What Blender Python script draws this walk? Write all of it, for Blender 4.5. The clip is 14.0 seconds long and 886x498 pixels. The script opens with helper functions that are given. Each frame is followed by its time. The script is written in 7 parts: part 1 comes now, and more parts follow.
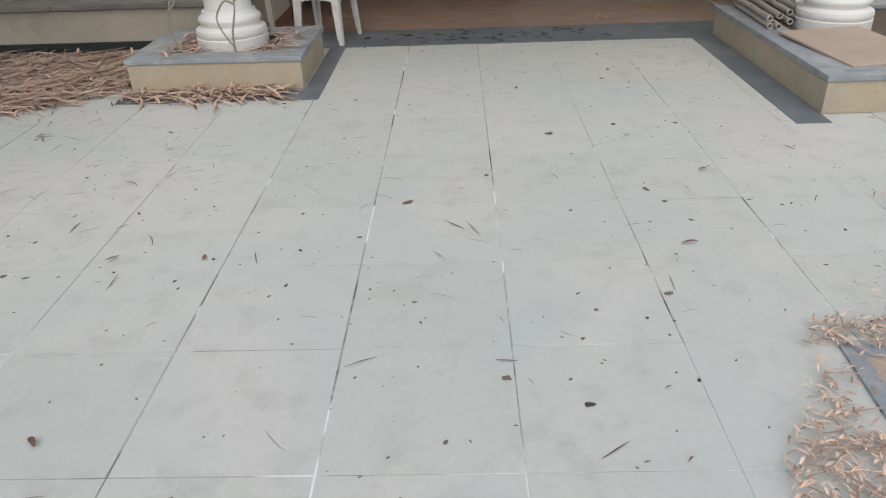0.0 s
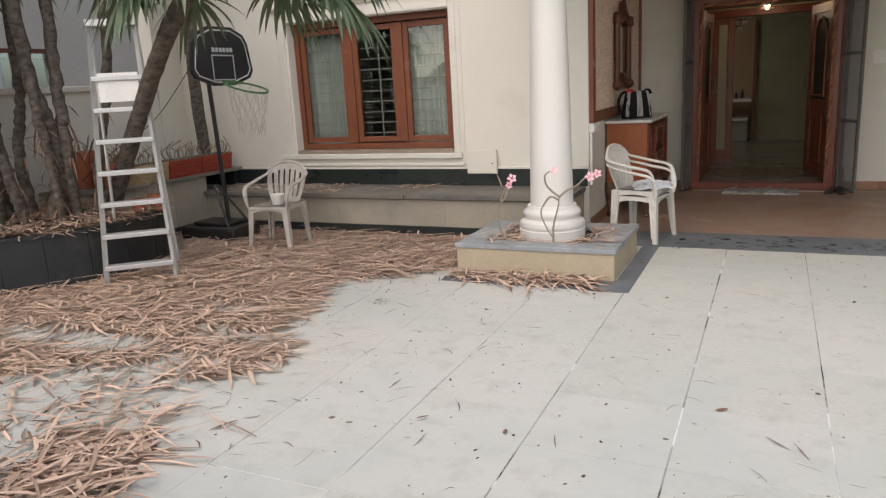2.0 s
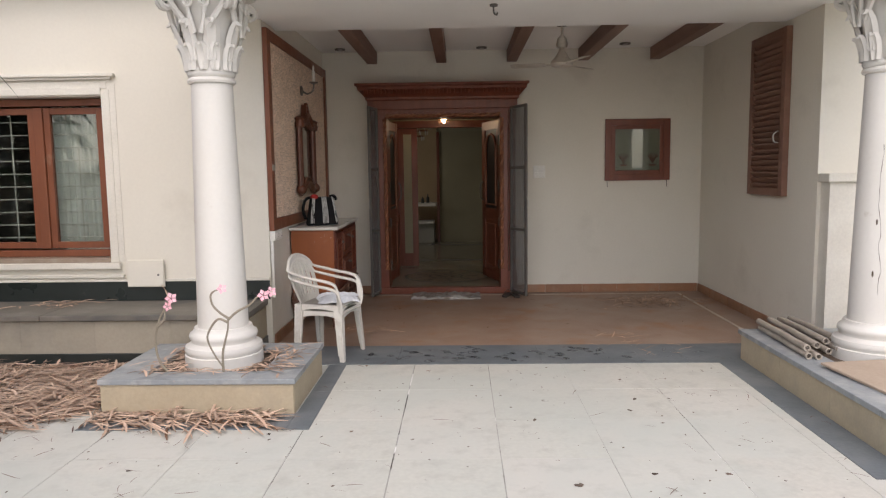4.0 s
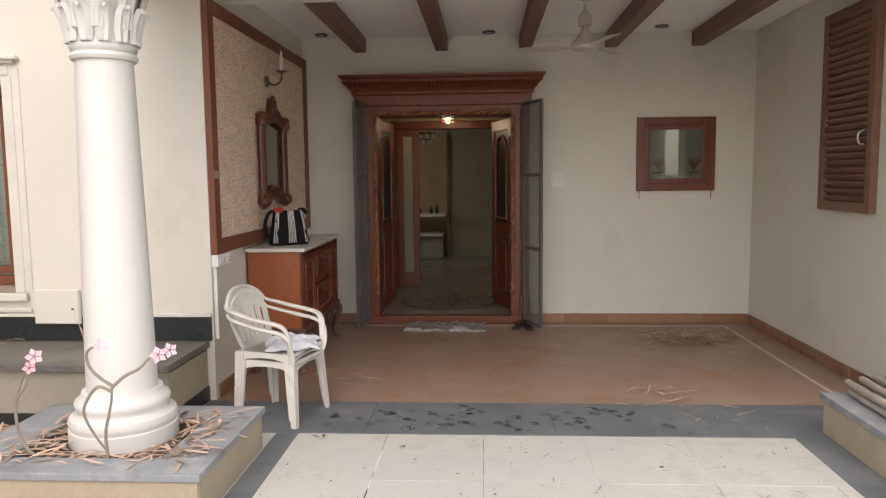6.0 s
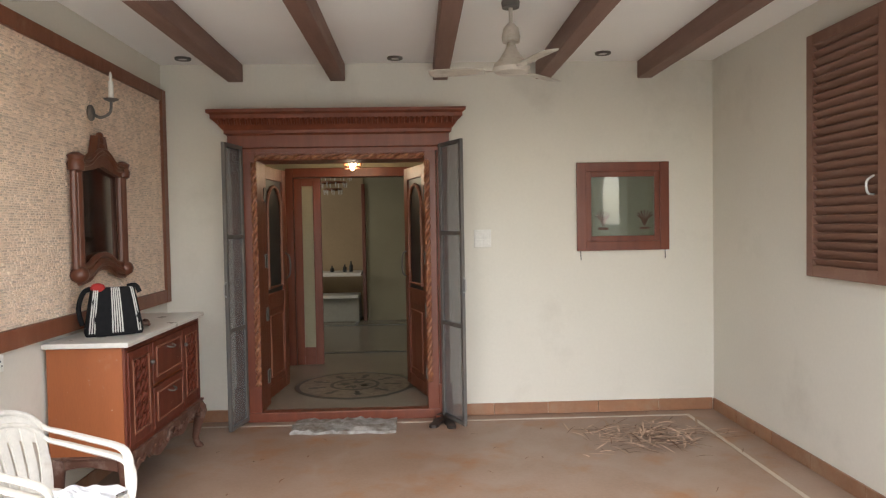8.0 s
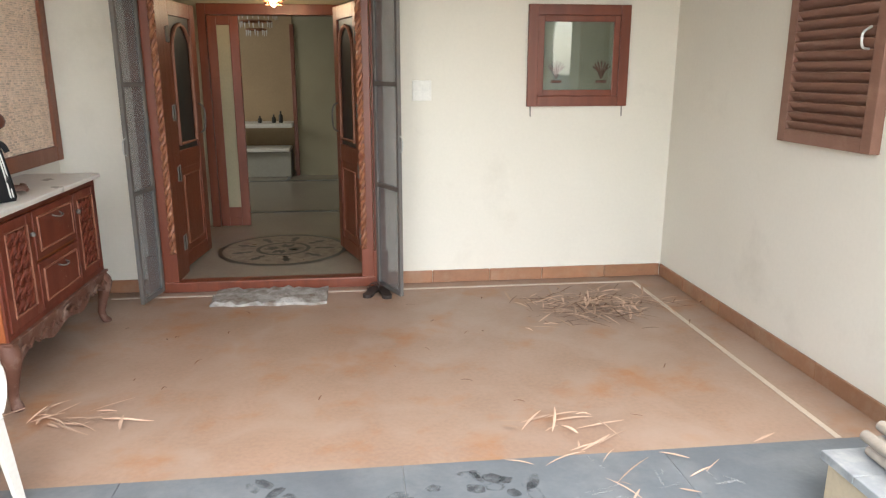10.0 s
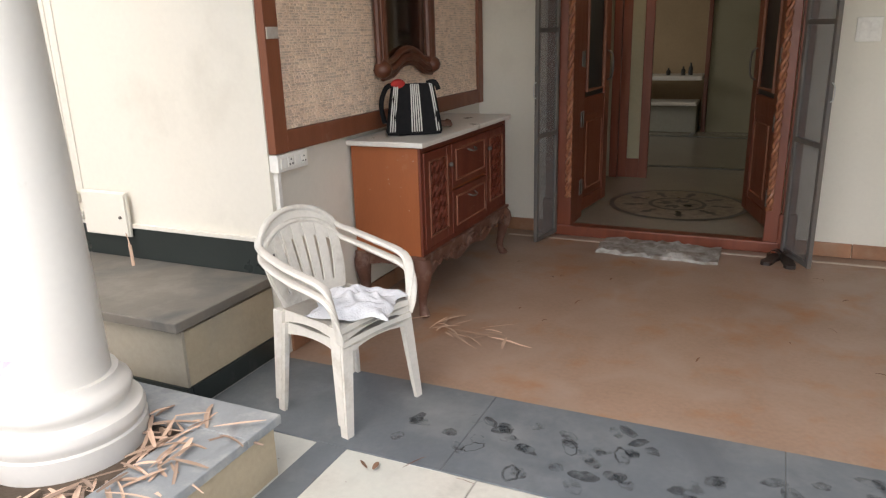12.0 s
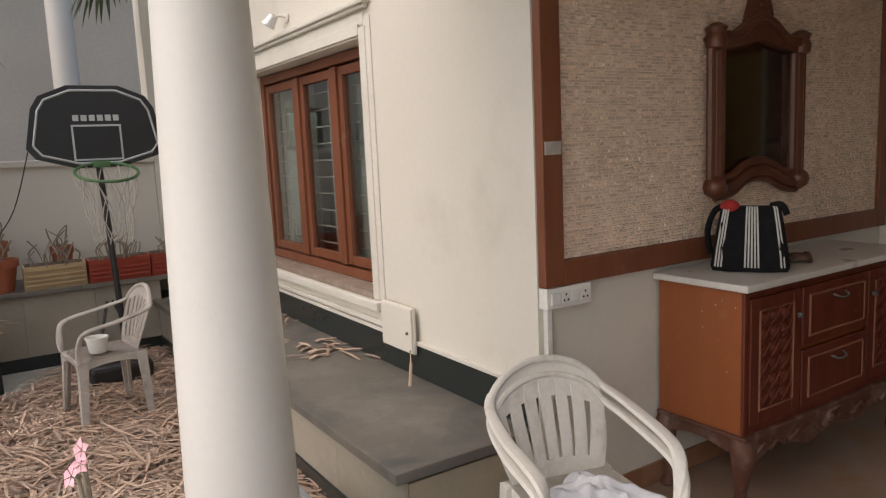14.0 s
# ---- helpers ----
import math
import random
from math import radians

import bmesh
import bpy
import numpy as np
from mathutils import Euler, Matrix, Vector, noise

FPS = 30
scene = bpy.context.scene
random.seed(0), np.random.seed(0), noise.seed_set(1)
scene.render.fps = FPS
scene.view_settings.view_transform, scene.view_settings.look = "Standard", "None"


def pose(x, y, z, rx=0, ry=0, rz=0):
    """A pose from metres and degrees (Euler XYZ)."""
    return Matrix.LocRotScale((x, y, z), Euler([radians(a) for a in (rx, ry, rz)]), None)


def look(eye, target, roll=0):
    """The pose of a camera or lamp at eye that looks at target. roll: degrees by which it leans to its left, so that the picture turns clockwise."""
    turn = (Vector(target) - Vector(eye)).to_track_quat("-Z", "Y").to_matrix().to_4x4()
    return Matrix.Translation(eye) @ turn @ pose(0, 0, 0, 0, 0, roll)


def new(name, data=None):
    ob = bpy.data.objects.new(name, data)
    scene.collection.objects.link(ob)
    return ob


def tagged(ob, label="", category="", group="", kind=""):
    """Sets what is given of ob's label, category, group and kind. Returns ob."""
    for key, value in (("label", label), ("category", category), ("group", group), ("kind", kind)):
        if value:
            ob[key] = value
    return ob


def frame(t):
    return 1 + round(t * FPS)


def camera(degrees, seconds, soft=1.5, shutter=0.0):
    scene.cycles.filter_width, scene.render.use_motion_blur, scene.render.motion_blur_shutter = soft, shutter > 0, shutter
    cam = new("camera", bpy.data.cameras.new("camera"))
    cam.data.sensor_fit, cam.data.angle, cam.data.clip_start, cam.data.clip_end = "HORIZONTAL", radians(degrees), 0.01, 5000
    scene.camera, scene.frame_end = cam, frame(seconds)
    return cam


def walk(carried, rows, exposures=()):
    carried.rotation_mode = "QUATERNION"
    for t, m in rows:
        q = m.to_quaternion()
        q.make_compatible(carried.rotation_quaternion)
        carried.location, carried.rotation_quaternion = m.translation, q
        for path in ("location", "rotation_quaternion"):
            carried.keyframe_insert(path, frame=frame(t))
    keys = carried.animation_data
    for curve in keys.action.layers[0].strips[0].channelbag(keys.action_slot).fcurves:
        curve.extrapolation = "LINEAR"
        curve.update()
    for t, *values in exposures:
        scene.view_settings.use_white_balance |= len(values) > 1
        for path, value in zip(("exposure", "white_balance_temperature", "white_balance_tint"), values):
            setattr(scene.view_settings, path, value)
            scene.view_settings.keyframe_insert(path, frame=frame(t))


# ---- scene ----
cam = camera(63.7, 14.0, soft=1.25)
PATH = [
    (0, (0.573, 0.75, 1.455), (0.518, 2.489, 0.468), -2.1),
    (0.5, (0.496, 0.688, 1.382), (-0.073, 2.426, 0.572), -1.8),
    (1, (0.477, 0.704, 1.372), (-0.54, 2.254, 0.62), -1.5),
    (1.5, (0.468, 0.699, 1.399), (-0.583, 2.294, 0.808), -2.4),
    (2, (0.474, 0.719, 1.432), (-0.357, 2.482, 0.981), -3.2),
    (2.5, (0.45, 0.743, 1.459), (0.027, 2.664, 1.101), -3.5),
    (3, (0.439, 0.895, 1.427), (0.345, 2.855, 1.039), -1.7),
    (3.5, (0.471, 1.117, 1.482), (0.427, 3.103, 1.247), -0.8),
    (6, (0.74, 2.714, 1.505), (0.623, 4.7, 1.304), -0.6),
    (6.5, (0.717, 3.122, 1.522), (0.663, 5.113, 1.342), -1.3),
    (7, (0.858, 3.504, 1.548), (0.783, 5.502, 1.498), -0.9),
    (9.5, (0.977, 4.662, 1.597), (1.313, 6.609, 1.291), -0.6),
    (10, (1.008, 4.679, 1.603), (1.234, 6.606, 1.118), -0.0),
    (10.5, (1.047, 4.668, 1.574), (1.13, 6.574, 0.973), -0.2),
    (11, (1.082, 4.633, 1.554), (0.993, 6.545, 0.973), -0.3),
    (11.5, (1.031, 4.678, 1.52), (0.62, 6.549, 0.947), -0.9),
    (12, (0.995, 4.758, 1.508), (0.186, 6.494, 0.931), -1.7),
    (12.5, (0.932, 4.878, 1.51), (-0.218, 6.432, 0.997), -2.3),
    (13, (0.943, 5.075, 1.535), (-0.525, 6.362, 1.102), -2.7),
    (13.5, (1.01, 5.358, 1.542), (-0.648, 6.393, 1.119), -1.1),
    (14, (0.991, 5.603, 1.551), (-0.673, 6.677, 1.273), -2.6),
]
EXPOSURE = [(0, 0.31, 6080, 8), (0.5, 0.36, 6180, 7), (1, 0.42, 6330, 8), (1.5, 0.52, 6300, 10), (2, 0.57, 6450, 12), (3, 0.64, 6450, 14), (3.5, 0.66, 6400, 14), (6, 0.98, 6580, 14), (6.5, 1.1, 6650, 15), (7, 1.36, 6550, 13),
            (9.5, 2.36, 6150, 9), (10, 2.38, 6100, 8), (10.5, 2.36, 5800, 7), (11, 2.27, 5950, 8), (11.5, 1.98, 6150, 9), (12, 1.35, 6350, 11), (12.5, 0.54, 6350, 12), (13, 0.5, 6500, 12), (14, 0.62, 6700, 14)]
walk(cam, [(t, look(eye, target, roll)) for t, eye, target, roll in PATH], EXPOSURE)

# ---- world and light ----
world = bpy.data.worlds.new("sky")
scene.world = world
world.use_nodes = True
wn = world.node_tree
sky = wn.nodes.new("ShaderNodeTexSky")
sky.sky_type = 'NISHITA'
sky.sun_disc = False
sky.sun_elevation, sky.sun_rotation = radians(50), radians(180)
sky.air_density, sky.dust_density = 1.0, 3.0
wn.links.new(sky.outputs[0], wn.nodes["Background"].inputs[0])
wn.nodes["Background"].inputs[1].default_value = 0.11
sun = new("sun", bpy.data.lights.new("sun", 'SUN'))
sun.data.energy, sun.data.angle, sun.data.color = 1.6, radians(120), (1.0, 0.945, 0.86)
sun.matrix_world = look((0.0, -5.4, 8.8), (0, 2, 0))
tagged(sun, "wide overcast daylight", "sun", kind="structure")


# ---- materials ----
def mat(name, col, rough=0.6, col2=None, scale=6.0, fine=60.0, bump=0.15, metal=0.0, amount=0.6, stretch=(1, 1, 1), island=0.0, rand=0.0, spec=0.5, dirt=None, dirt_scale=1.5, dirt_lo=0.55, dirt_hi=0.75, dust=None, dust_stretch=(1, 1, 1), dust_scale=2.0, dust_lo=0.45, dust_hi=0.7, grain=0.06, tint=None, world_space=False):
    """Procedural surface: two noise scales, optional dirt, optional per-piece variation."""
    m = bpy.data.materials.new(name)
    m.use_nodes = True
    n, ln = m.node_tree.nodes, m.node_tree.links
    b = n["Principled BSDF"]
    tc = n.new("ShaderNodeTexCoord")
    mp = n.new("ShaderNodeMapping")
    mp.inputs["Scale"].default_value = stretch
    where = n.new("ShaderNodeNewGeometry").outputs["Position"] if world_space else tc.outputs["Object"]
    ln.new(where, mp.inputs[0])
    if col2 is None:
        col2 = tuple(c * 0.78 for c in col)
    big = n.new("ShaderNodeTexNoise")
    big.inputs["Scale"].default_value, big.inputs["Detail"].default_value = scale, 6
    ln.new(mp.outputs[0], big.inputs["Vector"])
    ramp = n.new("ShaderNodeMapRange")
    ramp.inputs[1].default_value, ramp.inputs[2].default_value = 0.3, 0.7
    ramp.inputs[4].default_value = amount
    ln.new(big.outputs[0], ramp.inputs[0])
    mix = n.new("ShaderNodeMix")
    mix.data_type = 'RGBA'
    mix.inputs[6].default_value, mix.inputs[7].default_value = (*col, 1), (*col2, 1)
    ln.new(ramp.outputs[0], mix.inputs[0])
    out = mix.outputs[2]
    small = n.new("ShaderNodeTexNoise")
    small.inputs["Scale"].default_value, small.inputs["Detail"].default_value = fine, 5
    ln.new(mp.outputs[0], small.inputs["Vector"])
    mr = n.new("ShaderNodeMapRange")
    mr.inputs[1].default_value, mr.inputs[2].default_value, mr.inputs[3].default_value, mr.inputs[4].default_value = 0.25, 0.75, 1 - grain, 1 + grain * 0.8
    ln.new(small.outputs[0], mr.inputs[0])
    val = mr.outputs[0]
    if island or rand:
        src = n.new("ShaderNodeNewGeometry").outputs["Random Per Island"] if island else n.new("ShaderNodeObjectInfo").outputs["Random"]
        r2 = n.new("ShaderNodeMapRange")
        k = island or rand
        r2.inputs[3].default_value, r2.inputs[4].default_value = 1 - k, 1 + k
        ln.new(src, r2.inputs[0])
        mm = n.new("ShaderNodeMath")
        mm.operation = 'MULTIPLY'
        ln.new(val, mm.inputs[0]), ln.new(r2.outputs[0], mm.inputs[1])
        val = mm.outputs[0]
    hsv = n.new("ShaderNodeHueSaturation")
    ln.new(out, hsv.inputs["Color"]), ln.new(val, hsv.inputs["Value"])
    out = hsv.outputs[0]
    if tint:
        oi, tm = n.new("ShaderNodeObjectInfo"), n.new("ShaderNodeMix")
        tm.data_type = 'RGBA'
        tm.inputs[7].default_value = (*tint, 1)
        tr = n.new("ShaderNodeMapRange")
        tr.inputs[1].default_value, tr.inputs[4].default_value = 0.35, 0.8
        ln.new(oi.outputs["Random"], tr.inputs[0]), ln.new(tr.outputs[0], tm.inputs[0]), ln.new(out, tm.inputs[6])
        out = tm.outputs[2]
    if dirt:
        dn = n.new("ShaderNodeTexNoise")
        dn.inputs["Scale"].default_value, dn.inputs["Detail"].default_value, dn.inputs["Roughness"].default_value = dirt_scale, 8, 0.65
        ln.new(where, dn.inputs["Vector"])
        dr = n.new("ShaderNodeMapRange")
        dr.inputs[1].default_value, dr.inputs[2].default_value = dirt_lo, dirt_hi
        ln.new(dn.outputs[0], dr.inputs[0])
        dm = n.new("ShaderNodeMix")
        dm.data_type = 'RGBA'
        dm.inputs[7].default_value = (*dirt, 1)
        ln.new(dr.outputs[0], dm.inputs[0]), ln.new(out, dm.inputs[6])
        out = dm.outputs[2]
    if dust:
        dmap = n.new("ShaderNodeMapping")
        dmap.inputs["Scale"].default_value, dmap.inputs["Rotation"].default_value = dust_stretch, (0, 0, 0.5)
        un = n.new("ShaderNodeTexNoise")
        un.inputs["Scale"].default_value, un.inputs["Detail"].default_value, un.inputs["Distortion"].default_value = dust_scale, 9, 0.8
        ln.new(where, dmap.inputs[0]), ln.new(dmap.outputs[0], un.inputs["Vector"])
        ur = n.new("ShaderNodeMapRange")
        ur.inputs[1].default_value, ur.inputs[2].default_value, ur.inputs[4].default_value = dust_lo, dust_hi, 0.85
        ln.new(un.outputs[0], ur.inputs[0])
        um = n.new("ShaderNodeMix")
        um.data_type = 'RGBA'
        um.inputs[7].default_value = (*dust, 1)
        ln.new(ur.outputs[0], um.inputs[0]), ln.new(out, um.inputs[6])
        out = um.outputs[2]
    ln.new(out, b.inputs["Base Color"])
    rr = n.new("ShaderNodeMapRange")
    rr.inputs[3].default_value, rr.inputs[4].default_value = max(0.02, rough - 0.08), min(1, rough + 0.08)
    ln.new(big.outputs[0], rr.inputs[0]), ln.new(rr.outputs[0], b.inputs["Roughness"])
    b.inputs["Metallic"].default_value = metal
    b.inputs["Specular IOR Level"].default_value = spec
    if bump:
        bp = n.new("ShaderNodeBump")
        bp.inputs["Strength"].default_value, bp.inputs["Distance"].default_value = bump, 0.01
        ln.new(small.outputs[0], bp.inputs["Height"]), ln.new(bp.outputs[0], b.inputs["Normal"])
    return m


def glass_mat(name, tint=(0.9, 0.95, 0.93), rough=0.02):
    """Window glass: clear with a sharp reflection."""
    m = bpy.data.materials.new(name)
    m.use_nodes = True
    n, ln = m.node_tree.nodes, m.node_tree.links
    n.remove(n["Principled BSDF"])
    tr, gl, mx, lw = n.new("ShaderNodeBsdfTransparent"), n.new("ShaderNodeBsdfGlossy"), n.new("ShaderNodeMixShader"), n.new("ShaderNodeLayerWeight")
    tr.inputs[0].default_value = (*tint, 1)
    gl.inputs["Roughness"].default_value = rough
    pw, mr = n.new("ShaderNodeMath"), n.new("ShaderNodeMapRange")
    pw.operation, pw.inputs[1].default_value = 'POWER', 3.5
    mr.inputs[3].default_value, mr.inputs[4].default_value = 0.07, 0.9
    lw.inputs[0].default_value = 0.5
    ln.new(lw.outputs["Facing"], pw.inputs[0]), ln.new(pw.outputs[0], mr.inputs[0]), ln.new(mr.outputs[0], mx.inputs[0])
    ln.new(tr.outputs[0], mx.inputs[1]), ln.new(gl.outputs[0], mx.inputs[2])
    ln.new(mx.outputs[0], n["Material Output"].inputs[0])
    return m


def lamp_mat(name, col, power):
    m = bpy.data.materials.new(name)
    m.use_nodes = True
    b = m.node_tree.nodes["Principled BSDF"]
    b.inputs["Base Color"].default_value = (*col, 1)
    b.inputs["Emission Color"].default_value = (*col, 1)
    b.inputs["Emission Strength"].default_value = power
    return m


M_cream = mat("cream wall paint", (0.72, 0.685, 0.595), 0.75, (0.68, 0.64, 0.55), 1.2, 40, 0.05, amount=0.8, dirt=(0.48, 0.44, 0.36), dirt_scale=0.9, dirt_lo=0.56, dirt_hi=0.95, grain=0.02)
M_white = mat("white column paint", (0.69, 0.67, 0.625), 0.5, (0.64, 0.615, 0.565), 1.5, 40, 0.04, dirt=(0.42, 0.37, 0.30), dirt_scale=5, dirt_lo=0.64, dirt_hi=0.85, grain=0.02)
M_ceiling = mat("ceiling paint", (0.88, 0.865, 0.83), 0.8, (0.83, 0.815, 0.78), 1.5, 60, 0.05, grain=0.015)
M_rail = mat("dusty white plaster trim", (0.72, 0.69, 0.61), 0.7, (0.60, 0.56, 0.48), 4, 60, 0.1)
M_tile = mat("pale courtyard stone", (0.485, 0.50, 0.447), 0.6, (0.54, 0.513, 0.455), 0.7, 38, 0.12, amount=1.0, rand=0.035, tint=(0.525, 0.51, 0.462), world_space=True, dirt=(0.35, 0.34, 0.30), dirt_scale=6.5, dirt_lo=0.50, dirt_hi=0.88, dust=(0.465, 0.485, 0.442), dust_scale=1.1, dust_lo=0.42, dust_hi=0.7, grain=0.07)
M_joint = mat("dirty joint mortar", (0.40, 0.395, 0.36), 0.9, (0.30, 0.29, 0.26), 3.0, 30, 0.3, amount=0.8, world_space=True, dirt=(0.055, 0.048, 0.04), dirt_scale=1.3, dirt_lo=0.5, dirt_hi=0.58, dust=(0.80, 0.79, 0.76), dust_scale=1.9, dust_lo=0.54, dust_hi=0.60)
M_slate = mat("blue grey slate", (0.135, 0.152, 0.165), 0.5, (0.095, 0.11, 0.122), 3, 40, 0.15, dirt=(0.21, 0.22, 0.222), dirt_scale=2.2, dirt_lo=0.48, dirt_hi=0.8, dust=(0.085, 0.097, 0.108), dust_scale=2.6, dust_lo=0.55, dust_hi=0.8, world_space=True)
M_slab = mat("blue grey stone coping", (0.27, 0.29, 0.30), 0.42, (0.20, 0.215, 0.225), 5, 40, 0.15, dirt=(0.40, 0.40, 0.385), dirt_scale=7, dirt_lo=0.48, dirt_hi=0.75, dust=(0.14, 0.145, 0.15), dust_scale=5, dust_lo=0.58, dust_hi=0.75)
M_ledge = mat("dusty brown grey ledge slab", (0.178, 0.160, 0.132), 0.55, (0.128, 0.115, 0.096), 2.5, 40, 0.15, dirt=(0.25, 0.23, 0.195), dirt_scale=3, dirt_lo=0.5, dirt_hi=0.8, dust=(0.075, 0.077, 0.074), dust_scale=2.2, dust_lo=0.52, dust_hi=0.72)
M_sill = mat("dusty brown window sill", (0.30, 0.23, 0.175), 0.6, (0.22, 0.16, 0.115), 5, 50, 0.15, dirt=(0.36, 0.31, 0.25), dirt_scale=9, dirt_lo=0.5, dirt_hi=0.8)
M_black = mat("dark polished stone", (0.018, 0.024, 0.022), 0.3, (0.03, 0.036, 0.034), 4, 60, 0.05, dirt=(0.12, 0.11, 0.10), dirt_scale=4, dirt_lo=0.58, dirt_hi=0.85)
M_yellow = mat("buff sandstone cladding", (0.43, 0.36, 0.25), 0.7, (0.36, 0.30, 0.205), 4, 50, 0.2, rand=0.05, dirt=(0.30, 0.27, 0.21), dirt_scale=2.5, dirt_lo=0.5, dirt_hi=0.8)
M_buff = mat("dusty buff stone cladding", (0.37, 0.33, 0.26), 0.7, (0.30, 0.27, 0.21), 3, 50, 0.2, rand=0.05, dirt=(0.24, 0.22, 0.19), dirt_scale=2.0, dirt_lo=0.5, dirt_hi=0.8)
M_porch = mat("dusty terracotta porch floor", (0.315, 0.215, 0.157), 0.45, (0.265, 0.175, 0.122), 2.2, 45, 0.06, rand=0.02, amount=0.8, dirt=(0.30, 0.135, 0.05), dirt_scale=2.3, dirt_lo=0.53, dirt_hi=0.70, dust=(0.325, 0.245, 0.192), dust_scale=2.6, dust_lo=0.46, dust_hi=0.74, grain=0.10)
M_inlay = mat("pale marble inlay", (0.55, 0.48, 0.40), 0.5, None, 5, 60, 0.05)
M_skirt = mat("tan marble skirting", (0.32, 0.16, 0.086), 0.4, (0.235, 0.115, 0.062), 6, 40, 0.05, rand=0.16, dirt=(0.34, 0.25, 0.17), dirt_scale=4, dirt_lo=0.5, dirt_hi=0.85)
M_door = mat("red mahogany door", (0.185, 0.047, 0.02), 0.38, (0.105, 0.023, 0.011), 3, 40, 0.12, stretch=(6, 6, 0.6), dirt=(0.21, 0.085, 0.048), dirt_scale=6, dirt_lo=0.6, dirt_hi=0.9)
M_gold = mat("worn gilt carving", (0.40, 0.175, 0.085), 0.38, (0.15, 0.042, 0.02), 26, 80, 0.2, amount=1.0)
M_bead = mat("dusty beading", (0.27, 0.115, 0.065), 0.6, (0.17, 0.055, 0.03), 12, 60, 0.1)
M_wood = mat("reddish brown wood frame", (0.215, 0.072, 0.032), 0.45, (0.145, 0.045, 0.02), 3, 50, 0.12, stretch=(5, 5, 0.7), dirt=(0.30, 0.20, 0.13), dirt_scale=5, dirt_lo=0.62, dirt_hi=0.9)
M_mirrorwood = mat("dark red brown carved wood", (0.135, 0.045, 0.022), 0.38, (0.085, 0.026, 0.013), 5, 50, 0.12, stretch=(5, 5, 0.8), dirt=(0.24, 0.12, 0.07), dirt_scale=7, dirt_lo=0.6, dirt_hi=0.9)
M_beam = mat("brown painted ceiling beam", (0.215, 0.12, 0.088), 0.6, (0.16, 0.085, 0.06), 4, 50, 0.1, stretch=(5, 0.6, 5))
M_louver = mat("red brown louvre paint", (0.215, 0.108, 0.072), 0.55, (0.165, 0.078, 0.05), 4, 50, 0.1, stretch=(4, 0.7, 4), island=0.06, dirt=(0.28, 0.17, 0.12), dirt_scale=5, dirt_lo=0.55, dirt_hi=0.85)
M_cab = mat("orange brown veneer", (0.305, 0.092, 0.029), 0.4, (0.245, 0.07, 0.021), 2, 60, 0.05, stretch=(4, 4, 0.5), dirt=(0.36, 0.19, 0.10), dirt_scale=7, dirt_lo=0.62, dirt_hi=0.9)
M_cabfront = mat("red mahogany cabinet front", (0.15, 0.033, 0.016), 0.38, (0.085, 0.017, 0.009), 4, 60, 0.08, stretch=(4, 4, 0.6), dirt=(0.28, 0.17, 0.11), dirt_scale=6, dirt_lo=0.62, dirt_hi=0.92)
M_dustwood = mat("dusty carved wood", (0.125, 0.052, 0.031), 0.65, (0.075, 0.029, 0.017), 10, 60, 0.2, dirt=(0.29, 0.21, 0.165), dirt_scale=9, dirt_lo=0.50, dirt_hi=0.80)
M_marble = mat("white marble top", (0.66, 0.63, 0.57), 0.3, (0.58, 0.55, 0.50), 4, 50, 0.03)
M_stone = mat("split stone cladding", (0.82, 0.665, 0.53), 0.85, (0.66, 0.50, 0.37), 9, 70, 0.5, island=0.2)
M_plastic = mat("weathered white plastic", (0.64, 0.615, 0.56), 0.5, (0.55, 0.52, 0.46), 5, 60, 0.05, dirt=(0.38, 0.33, 0.27), dirt_scale=8, dirt_lo=0.54, dirt_hi=0.85)
M_oldplastic = mat("dirty grey plastic", (0.50, 0.46, 0.41), 0.6, (0.36, 0.32, 0.27), 6, 60, 0.08, dirt=(0.25, 0.20, 0.16), dirt_scale=6, dirt_lo=0.5, dirt_hi=0.8)
M_leaf = mat("dry leaf litter", (0.58, 0.425, 0.315), 0.8, (0.36, 0.235, 0.165), 3, 30, 0.1, island=0.52)
M_leafpale = mat("pale dry palm strips", (0.54, 0.39, 0.29), 0.8, (0.40, 0.27, 0.185), 3, 30, 0.1, island=0.35)
# lighter copy of the buff cladding, sky light on the low wall included
M_skyclad = mat("buff stone cladding lightened by sky", (0.60, 0.53, 0.43), 0.6, (0.53, 0.46, 0.365), 4, 50, 0.2, dirt=(0.40, 0.33, 0.25), dirt_scale=2.5, dirt_lo=0.58, dirt_hi=0.85)
# coping stone with the sky's pale blue reflection painted into its colour
M_skycoping = mat("slab with sky sheen in colour", (0.55, 0.58, 0.61), 0.32, (0.47, 0.50, 0.53), 3, 40, 0.1, dirt=(0.28, 0.29, 0.30), dirt_scale=6, dirt_lo=0.54, dirt_hi=0.8)
M_leafdark = mat("dark dry strips and litter shade", (0.20, 0.11, 0.065), 0.8, (0.13, 0.07, 0.04), 3, 30, 0.1, island=0.3)
M_soil = mat("dry dark soil", (0.11, 0.08, 0.055), 0.95, (0.07, 0.05, 0.035), 8, 40, 0.6)
M_terracotta = mat("terracotta pot", (0.40, 0.125, 0.06), 0.6, (0.31, 0.09, 0.045), 6, 50, 0.1, rand=0.12, dirt=(0.42, 0.26, 0.18), dirt_scale=6, dirt_lo=0.58, dirt_hi=0.85)
M_redpot = mat("red plastic planter", (0.36, 0.055, 0.028), 0.5, (0.27, 0.04, 0.02), 5, 50, 0.05, dirt=(0.36, 0.18, 0.12), dirt_scale=6, dirt_lo=0.58, dirt_hi=0.9)
